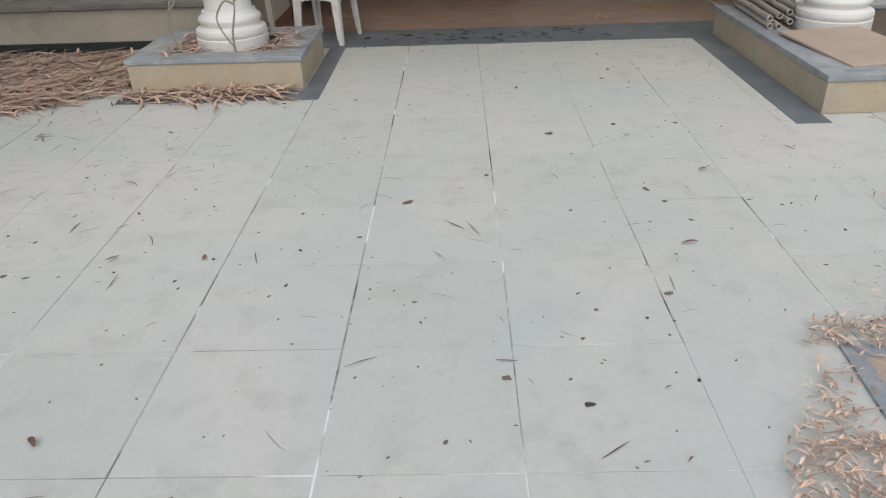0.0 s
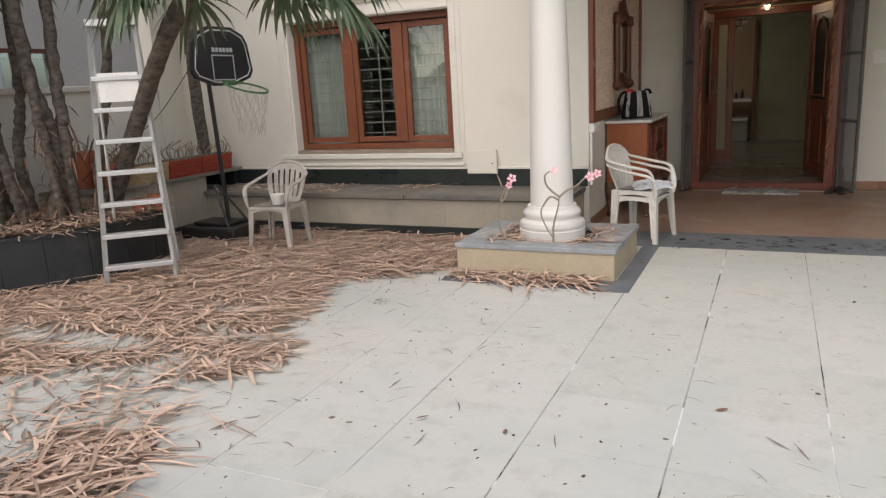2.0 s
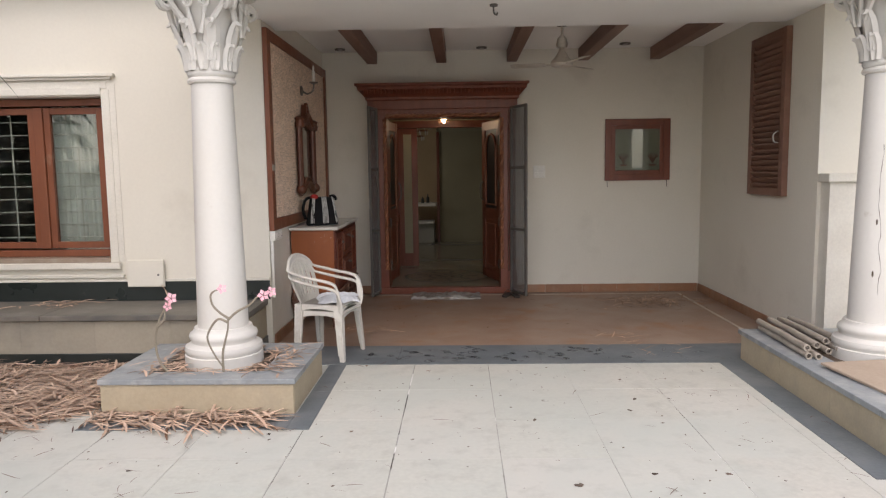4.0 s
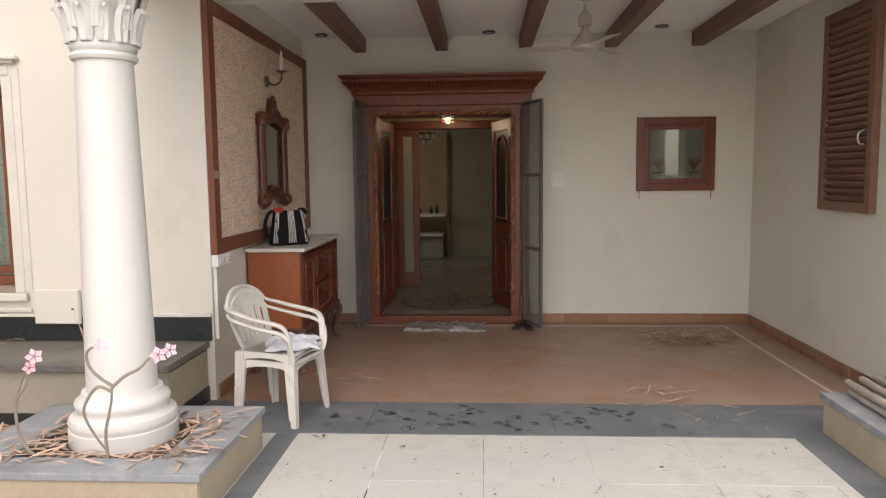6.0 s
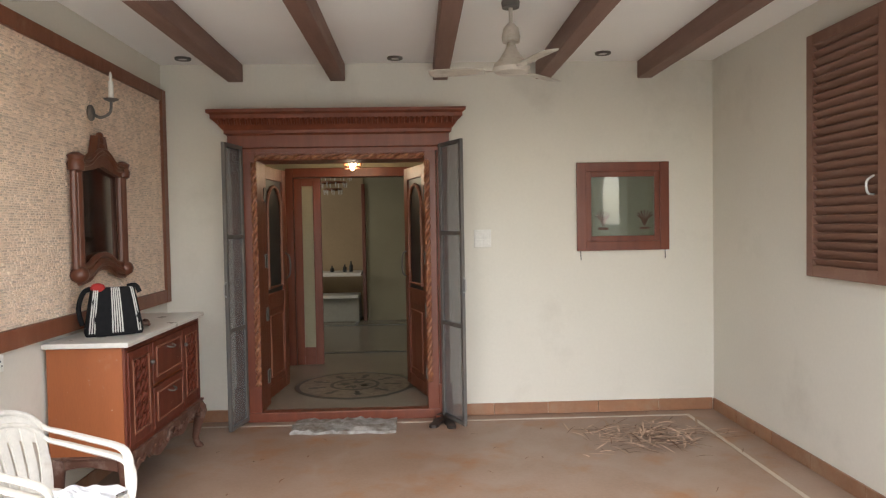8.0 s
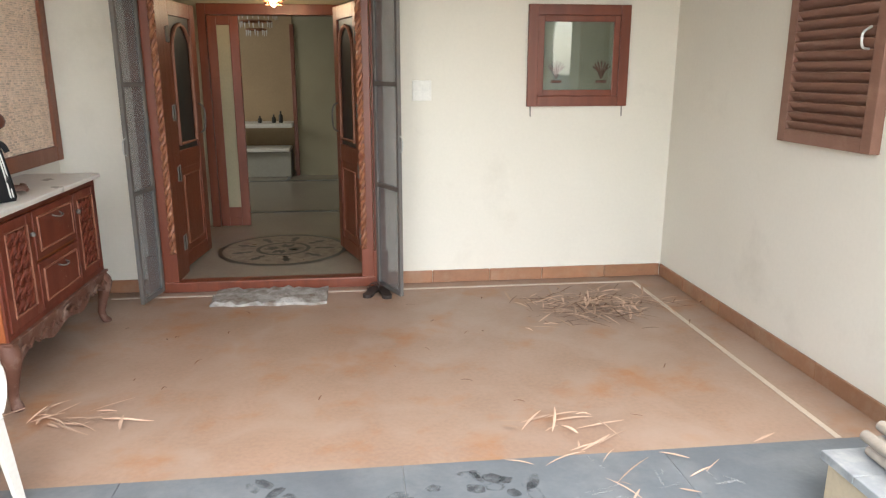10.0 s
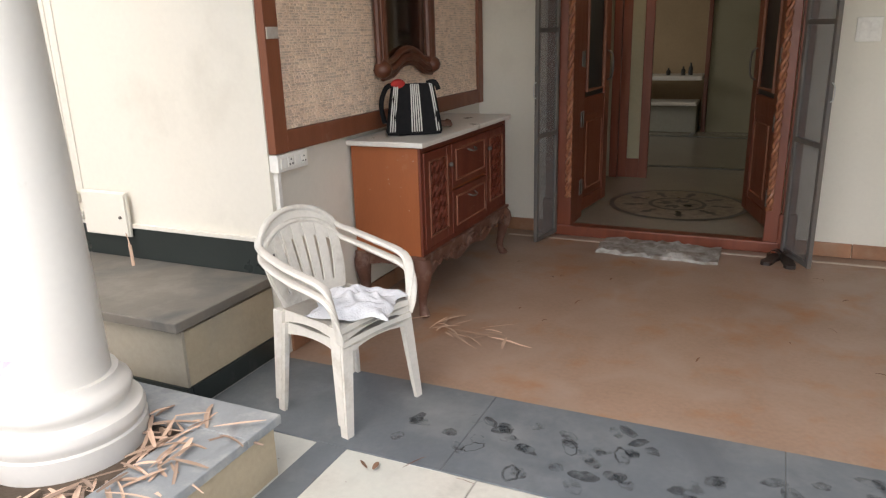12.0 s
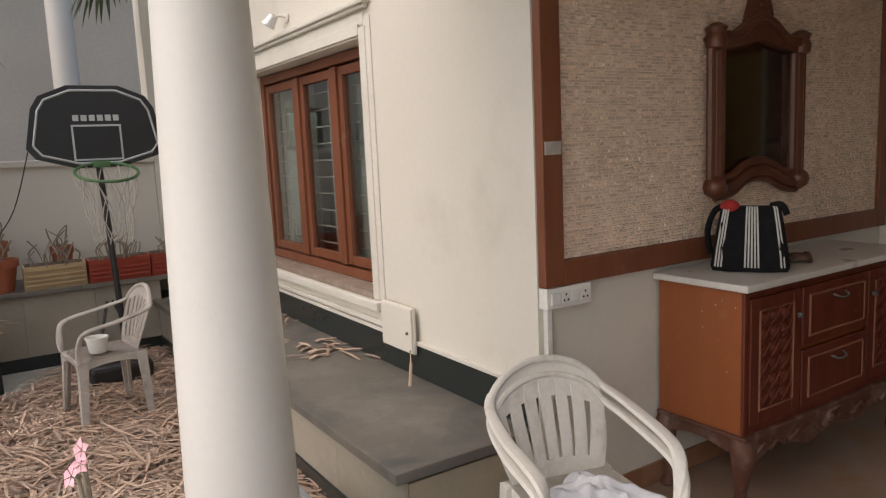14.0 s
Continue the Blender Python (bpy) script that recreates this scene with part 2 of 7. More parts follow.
M_beigepot = mat("beige plastic planter", (0.50, 0.37, 0.20), 0.6, (0.42, 0.30, 0.16), 5, 50, 0.1)
M_bark = mat("rough grey brown bark", (0.15, 0.12, 0.095), 0.95, (0.045, 0.036, 0.029), 9, 40, 1.0, stretch=(2.0, 2.0, 3.2), amount=1.0, dirt=(0.21, 0.175, 0.14), dirt_scale=11, dirt_lo=0.55, dirt_hi=0.75)
M_palm = mat("grey green palm leaf", (0.07, 0.105, 0.052), 0.45, (0.125, 0.155, 0.085), 5, 40, 0.1, island=0.35)
M_alu = mat("dull aluminium", (0.62, 0.62, 0.60), 0.42, (0.5, 0.5, 0.48), 10, 80, 0.05, metal=0.55)
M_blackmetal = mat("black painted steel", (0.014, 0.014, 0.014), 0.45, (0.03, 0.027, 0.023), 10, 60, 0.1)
M_board = mat("black plastic backboard", (0.014, 0.016, 0.018), 0.4, (0.022, 0.024, 0.026), 6, 60, 0.05)
M_line = mat("pale grey print", (0.45, 0.47, 0.46), 0.5, None, 8, 60, 0.0)
M_green = mat("green rim paint", (0.06, 0.15, 0.055), 0.45, None, 8, 60, 0.05)
M_net = mat("dirty white netting", (0.50, 0.47, 0.42), 0.9, None, 8, 60, 0.0)
M_glass = glass_mat("window glass", (0.80, 0.84, 0.82))
# metal colour dimmed in place of the dark surroundings it would reflect
M_mirror = mat("dimmed mirror", (0.42, 0.40, 0.37), 0.06, (0.34, 0.32, 0.30), 2, 20, 0.0, metal=1.0)
M_curtain = mat("white net curtain", (0.66, 0.66, 0.62), 0.9, (0.58, 0.58, 0.54), 4, 80, 0.1)
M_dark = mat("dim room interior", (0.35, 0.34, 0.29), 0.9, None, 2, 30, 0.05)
M_grill = mat("pale painted grill bar", (0.55, 0.53, 0.48), 0.5, None, 8, 50, 0.05)
M_switch = mat("ivory switch plastic", (0.82, 0.80, 0.74), 0.4, None, 8, 50, 0.0)
M_fabricdark = mat("black woven fabric", (0.010, 0.010, 0.011), 0.95, (0.018, 0.017, 0.017), 40, 200, 0.3, spec=0.15)
M_fabricpale = mat("white woven stripe", (0.55, 0.54, 0.50), 0.9, None, 40, 200, 0.3)
M_red = mat("red cloth", (0.40, 0.025, 0.02), 0.8, None, 10, 100, 0.2)
M_cloth = mat("crumpled pale cloth", (0.60, 0.61, 0.63), 0.9, (0.44, 0.46, 0.50), 14, 120, 0.3)
# darker than the porch cream: the hall's dimness is put into the colour
M_int = mat("cream paint darkened for dim hall", (0.33, 0.30, 0.20), 0.7, None, 2, 60, 0.04)
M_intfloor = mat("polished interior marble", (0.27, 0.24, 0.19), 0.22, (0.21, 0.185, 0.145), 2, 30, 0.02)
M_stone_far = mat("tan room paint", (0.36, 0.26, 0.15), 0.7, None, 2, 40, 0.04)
M_pipe = mat("weathered bamboo poles", (0.42, 0.37, 0.31), 0.7, (0.26, 0.22, 0.18), 8, 40, 0.3, rand=0.2)
M_ply = mat("weathered board", (0.42, 0.33, 0.25), 0.8, (0.34, 0.26, 0.19), 4, 50, 0.15)
M_pink = mat("pink petals", (0.80, 0.38, 0.45), 0.6, (0.85, 0.62, 0.65), 30, 100, 0.0)
M_stem = mat("grey green succulent stem", (0.30, 0.26, 0.20), 0.8, (0.22, 0.19, 0.14), 15, 60, 0.3)
M_mat = mat("dusty grey door mat", (0.44, 0.42, 0.39), 0.98, (0.20, 0.185, 0.16), 14, 70, 0.8, amount=1.0, dirt=(0.19, 0.135, 0.095), dirt_scale=7, dirt_lo=0.48, dirt_hi=0.75)
M_shoe = mat("dark leather sandal", (0.035, 0.025, 0.02), 0.5, None, 10, 80, 0.1)
M_far = mat("far pale render", (0.45, 0.42, 0.36), 0.8, (0.38, 0.35, 0.30), 1, 20, 0.05)
def mesh_screen(name, col, open_part):
    """Fine insect mesh: part of the light passes between the threads."""
    m = mat(name, col, 0.8, None, 5, 300, 0.1)
    n, ln = m.node_tree.nodes, m.node_tree.links
    mx, tr = n.new("ShaderNodeMixShader"), n.new("ShaderNodeBsdfTransparent")
    mx.inputs[0].default_value = open_part
    ln.new(n["Principled BSDF"].outputs[0], mx.inputs[1]), ln.new(tr.outputs[0], mx.inputs[2]), ln.new(mx.outputs[0], n["Material Output"].inputs[0])
    return m
M_mesh = mesh_screen("grey insect mesh", (0.22, 0.22, 0.215), 0.52)
M_bulb = lamp_mat("glowing bulb", (1.0, 0.62, 0.28), 30.0)
M_husk = mat("brown husks and crumbs", (0.13, 0.095, 0.07), 0.9, (0.07, 0.05, 0.04), 30, 90, 0.2, island=0.6)
def worn_mark(name, col, cover):
    """Dark scuff whose cover breaks up with a fine noise."""
    m = bpy.data.materials.new(name)
    m.use_nodes = True
    n, ln = m.node_tree.nodes, m.node_tree.links
    b = n["Principled BSDF"]
    b.inputs["Base Color"].default_value, b.inputs["Roughness"].default_value = (*col, 1), 0.5
    g, t = n.new("ShaderNodeNewGeometry"), n.new("ShaderNodeTexNoise")
    t.inputs["Scale"].default_value, t.inputs["Detail"].default_value = 28, 5
    ln.new(g.outputs["Position"], t.inputs["Vector"])
    add = n.new("ShaderNodeMath")
    add.operation = 'MULTIPLY_ADD'
    add.inputs[1].default_value = 0.30
    ln.new(g.outputs["Random Per Island"], add.inputs[0]), ln.new(t.outputs[0], add.inputs[2])
    r = n.new("ShaderNodeMapRange")
    r.inputs[1].default_value, r.inputs[2].default_value, r.inputs[4].default_value = 0.5, 0.85, cover
    ln.new(add.outputs[0], r.inputs[0])
    ln.new(r.outputs[0], b.inputs["Alpha"])
    return m
M_print = worn_mark("damp dark slate marks", (0.05, 0.058, 0.065), 0.62)
M_scuff = worn_mark("chalky scuff", (0.46, 0.48, 0.49), 0.6)
M_rust = mat("rusty iron frame", (0.10, 0.095, 0.09), 0.6, (0.16, 0.13, 0.10), 8, 60, 0.2)


# ---- mesh helpers ----
def box(bm, x0, x1, y0, y1, z0, z1, bevel=0.0):
    r = bmesh.ops.create_cube(bm, size=1.0)
    for v in r["verts"]:
        v.co = Vector(((x0 + x1) / 2 + v.co.x * (x1 - x0), (y0 + y1) / 2 + v.co.y * (y1 - y0), (z0 + z1) / 2 + v.co.z * (z1 - z0)))
    if bevel:
        es = list({e for v in r["verts"] for e in v.link_edges})
        bmesh.ops.bevel(bm, geom=es, offset=bevel, segments=2, affect='EDGES', profile=0.5)
    return bm


def B(x0, x1, y0, y1, z0, z1, bevel=0.0):
    return box(bmesh.new(), x0, x1, y0, y1, z0, z1, bevel)


def lathe(bm, profile, seg=32, cx=0, cy=0, cz=0, caps=True):
    """profile: (radius, height) from the bottom up."""
    rings = []
    for r, z in profile:
        rings.append([bm.verts.new((cx + r * math.cos(2 * math.pi * i / seg), cy + r * math.sin(2 * math.pi * i / seg), cz + z)) for i in range(seg)])
    for a, b in zip(rings, rings[1:]):
        for i in range(seg):
            bm.faces.new((a[i], a[(i + 1) % seg], b[(i + 1) % seg], b[i]))
    if caps:
        bm.faces.new(rings[0][::-1])
        bm.faces.new(rings[-1])
    return bm


def tube(bm, pts, radii, seg=8, flat=1.0):
    """A round bar swept along pts; radii: one number or one per point."""
    pts = [Vector(p) for p in pts]
    if not isinstance(radii, (list, tuple)):
        radii = [radii] * len(pts)
    rings, up, rings_side = [], Vector((0, 0, 1)), None
    for i, p in enumerate(pts):
        d = (pts[min(i + 1, len(pts) - 1)] - pts[max(i - 1, 0)]).normalized()
        side = rings_side - d * rings_side.dot(d) if flat == 1.0 and rings_side else d.cross(up)
        if side.length < 0.05:
            side = d.cross(Vector((0, 1, 0)))
        side.normalize()
        rings_side = side
        top = side.cross(d).normalized()
        rings.append([bm.verts.new(p + radii[i] * (math.cos(a) * side + flat * math.sin(a) * top)) for a in (2 * math.pi * k / seg for k in range(seg))])
    for a, b in zip(rings, rings[1:]):
        for i in range(seg):
            bm.faces.new((a[i], a[(i + 1) % seg], b[(i + 1) % seg], b[i]))
    bm.faces.new(rings[0][::-1])
    bm.faces.new(rings[-1])
    return bm


def smooth_path(pts, n=6):
    """Catmull-Rom through pts."""
    pts = [Vector(p) for p in pts]
    out = []
    for i in range(len(pts) - 1):
        p0, p1, p2, p3 = pts[max(i - 1, 0)], pts[i], pts[i + 1], pts[min(i + 2, len(pts) - 1)]
        for k in range(n):
            t = k / n
            out.append(0.5 * ((2 * p1) + (p2 - p0) * t + (2 * p0 - 5 * p1 + 4 * p2 - p3) * t * t + (3 * p1 - p0 - 3 * p2 + p3) * t ** 3))
    out.append(pts[-1])
    return out


def prism(bm, outline, axis, a, b):
    """outline: 2D points; extruded along axis from a to b. axis x: (y, z); y: (x, z); z: (x, y)."""
    def put(p, w):
        return {"x": (w, p[0], p[1]), "y": (p[0], w, p[1]), "z": (p[0], p[1], w)}[axis]
    lo, hi = [bm.verts.new(put(p, a)) for p in outline], [bm.verts.new(put(p, b)) for p in outline]
    n = len(outline)
    for i in range(n):
        bm.faces.new((lo[i], lo[(i + 1) % n], hi[(i + 1) % n], hi[i]))
    bm.faces.new(lo[::-1])
    bm.faces.new(hi)
    bmesh.ops.recalc_face_normals(bm, faces=bm.faces[:])
    return bm


def turned(bm, m):
    bmesh.ops.transform(bm, matrix=m, verts=bm.verts[:])
    return bm


def part(name, bm, material, parent=None, label="", smooth=False):
    me = bpy.data.meshes.new(name)
    bmesh.ops.recalc_face_normals(bm, faces=bm.faces[:])
    bm.to_mesh(me)
    bm.free()
    me.materials.append(material)
    if smooth:
        me.shade_smooth()
        me.set_sharp_from_angle(angle=radians(40))
    ob = new(name, me)
    if parent:
        ob.parent = parent
    if label:
        tagged(ob, label)
    return ob


def thing(name, label, category, at=None, group=""):
    ob = new(name)
    ob.empty_display_size = 0.1
    if at is not None:
        ob.matrix_world = at if isinstance(at, Matrix) else pose(*at)
    return tagged(ob, label, category, group)


def setting(name, bm, material, label, category, smooth=False):
    ob = part(name, bm, material, smooth=smooth)
    return tagged(ob, label, category, kind="structure")


def stuff(name, verts, faces, material, label, category):
    me = bpy.data.meshes.new(name)
    me.from_pydata(verts, [], faces)
    me.materials.append(material)
    return tagged(new(name, me), label, category, kind="stuff")


# ---- large structure ----
DOOR_Y, WALL_L, WALL_R, FACADE = 10.0, -1.10, 3.40, 7.38
LEFT_W = -6.0

g = B(-400, 400, -400, 400, -0.30, -0.05)
setting("ground", g, M_soil, "dry bare earth around the house plot", "ground")
setting("floor_1", B(-6.2, 8, -5, 7.38, -0.05, -0.0022), M_joint, "dirty mortar bed under the courtyard stone tiles", "floor")

porch = B(WALL_L - 0.05, WALL_R + 0.05, 7.352, DOOR_Y + 0.02, -0.05, 0.0)
setting("floor_2", porch, M_porch, "dusty terracotta coloured porch floor with orange stains", "floor")
inl = box(bmesh.new(), WALL_L + 0.3, 3.10, 9.825, 9.855, -0.01, 0.003)
box(inl, 3.10, 3.13, 7.36, 9.855, -0.01, 0.003)
setting("trim_1", inl, M_inlay, "pale marble inlay line along the porch floor edge", "floor trim")

def holed_wall(axis, c0, c1, lo, hi, z0, z1, holes):
    """A wall slab along an axis with rectangular through openings (a0, a1, z0, z1)."""
    bm = bmesh.new()
    cuts = sorted({lo, hi, *[h[0] for h in holes], *[h[1] for h in holes]})
    for a, b in zip(cuts, cuts[1:]):
        zs = [(z0, z1)]
        for h in holes:
            if h[0] <= a + 1e-6 and h[1] >= b - 1e-6:
                zs = [q for s in zs for q in ((s[0], max(s[0], h[2])), (min(s[1], h[3]), s[1])) if q[1] - q[0] > 1e-4]
        for p, q in zs:
            if axis == "x":
                box(bm, a, b, c0, c1, p, q)
            else:
                box(bm, c0, c1, a, b, p, q)
    return bm

setting("wall_north", holed_wall("x", DOOR_Y, DOOR_Y + 0.23, WALL_L - 0.3, WALL_R + 0.3, -0.05, 3.2, [(-0.45, 1.10, 0.0, 2.2), (2.38, 2.90, 1.45, 1.96)]), M_cream, "cream painted porch wall around the main door", "wall")
setting("wall_east", holed_wall("y", WALL_R, WALL_R + 0.25, 7.2, DOOR_Y, -0.05, 3.2, []), M_cream, "cream painted porch side wall", "wall")
setting("wall_west", B(WALL_L - 0.25, WALL_L, FACADE, DOOR_Y, -0.05, 3.2), M_cream, "cream painted side wall behind the console", "wall")
setting("wall_front", holed_wall("x", FACADE, FACADE + 0.25, -6.25, WALL_L - 0.25, -0.05, 4.2, [(-4.40, -2.475, 0.78, 2.15)]), M_cream, "cream painted house front with a window", "wall")
setting("wall_front_east", B(WALL_R + 0.25, 9.0, 7.2, 7.45, -0.05, 4.2), M_cream, "cream painted house front beyond the porch", "wall")
setting("wall_above_porch", B(WALL_L - 0.25, WALL_R + 0.25, 7.63, 7.88, 3.2, 4.2), M_cream, "cream parapet above the porch", "wall")
ceil = B(WALL_L - 0.2, WALL_R + 0.2, 7.88, DOOR_Y + 0.05, 2.90, 3.1)
setting("ceiling", ceil, M_ceiling, "pale painted porch ceiling", "ceiling")
setting("ceiling_front", B(-1.55, 3.85, 5.75, 7.88, 2.75, 3.15), M_ceiling, "pale painted portico soffit slab", "ceiling")
# unseen slab, added to keep skylight off the house front
setting("added_eave_shade", B(-6.25, -1.56, 7.12, FACADE + 0.2, 3.10, 3.25), M_ceiling, "added unseen slab that shades the house front", "ceiling")
fas = box(bmesh.new(), -1.60, 3.90, 5.69, 5.75, 2.72, 3.2)
box(fas, -1.64, 3.94, 5.62, 5.75, 3.08, 3.22)
setting("trim_2", fas, M_white, "white plaster fascia along the portico edge", "trim")

# pilaster stub at the end of the side wall, broken plaster ledge
setting("trim_3", box(B(3.43, 3.75, 7.06, 7.2, -0.05, 1.36), 3.40, 3.78, 7.02, 7.2, 1.36, 1.43, 0.01), M_rail, "chipped plaster ledge on the wall end", "trim")

for x in (-0.50, 0.32, 1.15, 1.99, 2.83):
    beam = thing("ceiling_beam", "brown painted wooden beam under the porch ceiling", "beam", (x, 0, 0), "porch ceiling beams")
    part("beam_body", B(-0.06, 0.06, 7.90, 9.995, 2.757, 2.898, 0.006), M_beam, beam)

# skirting pieces
def skirting_piece(x0, x1, y0, y1):
    return part("skirting_piece", B(x0, x1, y0, y1, 0.001, 0.098, 0.004), M_skirt, skirt)

skirt = tagged(new("baseboard"), "tan marble skirting along the porch walls", "skirting", kind="structure")
xs = [1.19, 1.55, 2.0, 2.42, 2.93, 3.386]
for a, b in zip(xs, xs[1:]):
    skirting_piece(a, b - 0.003, DOOR_Y - 0.016, DOOR_Y - 0.001)
ys = [7.42, 7.95, 8.5, 9.0, 9.55, 9.983]
for a, b in zip(ys, ys[1:]):
    skirting_piece(WALL_R - 0.016, WALL_R - 0.001, a, b - 0.003)
    skirting_piece(WALL_L + 0.001, WALL_L + 0.016, a, b - 0.003)
skirting_piece(WALL_L + 0.017, -0.56, DOOR_Y - 0.016, DOOR_Y - 0.001)

# boundary wall on the garden side, with coping, and what lies beyond
bw = B(LEFT_W - 0.2, LEFT_W, -5, 6.99, -0.05, 1.55)
setting("wall_garden", bw, M_cream, "cream rendered garden boundary wall", "wall")
setting("wall_pier", B(LEFT_W - 0.24, LEFT_W + 0.025, 6.992, 7.376, -0.05, 3.09), M_cream, "cream rendered pier where garden wall meets the house", "wall")
cop = B(LEFT_W - 0.25, LEFT_W + 0.05, -5, 6.99, 1.55, 1.61, 0.012)
setting("trim_4", cop, M_rail, "dusty plaster coping on the boundary wall", "trim")
setting("wall_south", B(-6.2, 8.2, -5.2, -5.0, -0.05, 1.5), M_cream, "cream boundary wall behind the courtyard", "wall")
setting("wall_yard_east", B(8.0, 8.2, -5.0, 7.2, -0.05, 2.2), M_cream, "cream boundary wall of the yard", "wall")

def neighbour_house():
    h = thing("neighbour_house", "pale rendered neighbouring house beyond the garden wall", "house", (0, 0, 0))
    for y0, y1 in ((-2, 2.2), (3.4, 4.6), (5.8, 7.6), (8.8, 12)):
        part("wall", B(-10.2, -10.0, y0, y1, 1.0, 2.3), M_far, h)
    part("lower_wall", B(-10.2, -10.0, -2, 12, -0.05, 1.0), M_far, h)
    part("upper_wall", B(-10.2, -10.0, -2, 12, 2.3, 4.5), M_far, h)
    for y in (2.8, 5.2, 8.2):
        w = part("window", box(box(B(-10.12, -10.04, y - 0.6, y + 0.6, 1.0, 1.06), -10.12, -10.04, y - 0.6, y + 0.6, 2.24, 2.3), -10.12, -10.04, y - 0.03, y + 0.03, 1.06, 2.24), M_wood, h)
        part("pane", B(-10.10, -10.09, y - 0.6, y + 0.6, 1.0, 2.3), M_glass, w)
    part("roof", B(-12, -9.6, -2.3, 12.3, 4.5, 4.7), M_far, h)
    for y in (4.2, 6.6):
        part("column", lathe(bmesh.new(), [(0.2, 0), (0.2, 0.2), (0.15, 0.22), (0.13, 4.3), (0.2, 4.5)], 20, -8.3, y, -0.05), M_white, h, smooth=True)
neighbour_house()

# ---- stone ledge under the window ----
ledge = tagged(new("stone_ledge"), "long buff stone ledge with grey slab top under the window", "ledge")
box_in = B(-6.0, -1.168, 6.79, FACADE, 0.0, 0.355)
part("core", box_in, M_buff, ledge)
part("kerb", B(-5.3, -1.142, 6.762, 6.787, 0.0, 0.10, 0.003), M_black, ledge, "dark polished kerb strip")
part("kerb", B(-1.165, -1.140, 6.79, 7.372, 0.0, 0.10, 0.003), M_black, ledge, "dark polished kerb strip")
for i in range(7):
    x0 = -5.3 + i * 0.593
    part("cladding_panel", B(x0, x0 + 0.5918, 6.772, 6.788, 0.102, 0.358, 0.001), M_buff, ledge)
part("cladding_panel", B(-1.166, -1.150, 6.79, 7.375, 0.102, 0.352, 0.002), M_yellow, ledge)
for x0, x1 in ((-5.3, -4.05), (-4.045, -2.75), (-2.745, -1.132)):
    part("top_slab", B(x0, x1, 6.73, FACADE - 0.002, 0.368, 0.412, 0.005), M_ledge, ledge)
setting("trim_5", B(-5.9, -1.11, FACADE - 0.014, FACADE - 0.001, 0.413, 0.578, 0.002), M_black, "dark polished stone band above the ledge", "trim")
setting("trim_6", box(box(B(-5.9, -1.105, FACADE - 0.022, FACADE - 0.001, 0.579, 0.602, 0.004), -4.62, -2.36, FACADE - 0.03, FACADE - 0.001, 0.615, 0.642, 0.004), -4.6, -2.38, FACADE - 0.045, FACADE - 0.001, 0.69, 0.745, 0.008), M_rail, "cream plaster mouldings under the window", "trim")

# ---- window ----
win = tagged(new("window_1"), "three light brown wooden window with grill and net curtains", "window", kind="structure")
WY0, WY1 = FACADE + 0.115, FACADE + 0.185
def frame_ring(bm, x0, x1, z0, z1, w, y0, y1):
    box(bm, x0, x0 + w, y0, y1, z0, z1, 0.004), box(bm, x1 - w, x1, y0, y1, z0, z1, 0.004)
    box(bm, x0 + w, x1 - w, y0 + 0.002, y1, z0, z0 + w, 0.004), box(bm, x0 + w, x1 - w, y0 + 0.002, y1, z1 - w, z1, 0.004)
    return bm
part("window_frame", frame_ring(bmesh.new(), -4.40, -2.475, 0.785, 2.145, 0.06, WY0, WY1), M_wood, win)
part("mullion", B(-3.745, -3.665, WY0 - 0.004, WY1, 0.857, 2.073, 0.005), M_wood, win)
part("mullion", B(-3.135, -3.055, WY0 - 0.004, WY1, 0.857, 2.073, 0.005), M_wood, win)
for x0, x1 in ((-4.328, -3.748), (-3.662, -3.138), (-3.052, -2.537)):
    s = part("sash", frame_ring(bmesh.new(), x0, x1, 0.86, 2.07, 0.055, WY0 + 0.012, WY1 - 0.012), M_wood, win)
    pane = part("pane", B(x0 + 0.05, x1 - 0.05, WY0 + 0.032, WY0 + 0.037, 0.91, 2.02), M_glass, s)
    pane.visible_shadow = False
for i in range(10):
    z = 0.95 + i * 0.112
    part("grill_bar", tube(bmesh.new(), [(-4.33, WY1 + 0.03, z), (-2.53, WY1 + 0.03, z)], 0.006, 6), M_grill, win)
for x in (-3.40, -2.81, -4.03):
    part("grill_upright", tube(bmesh.new(), [(x, WY1 + 0.035, 0.86), (x, WY1 + 0.035, 2.07)], 0.007, 6), M_grill, win)
part("window_sill", B(-4.398, -2.477, FACADE - 0.012, WY0, 0.745, 0.783, 0.004), M_sill, win, "dusty brown sill")
mould = bmesh.new()
for a, d in ((0.0, 0.014), (0.05, 0.007)):
    box(mould, -4.50 - a, -4.43 - a, FACADE - d, FACADE, 0.75, 2.20 + a, 0.004)
    box(mould, -2.47 + a, -2.40 + a, FACADE - d, FACADE, 0.75, 2.20 + a, 0.004)
    box(mould, -4.43 - a, -2.47 + a, FACADE - d - 0.002, FACADE, 2.16 + a, 2.22 + a, 0.004)
box(mould, -4.60, -2.37, FACADE - 0.03, FACADE, 2.285, 2.305, 0.005)
box(mould, -4.63, -2.34, FACADE - 0.05, FACADE, 2.305, 2.335, 0.008)
part("architrave", mould, M_rail, win)

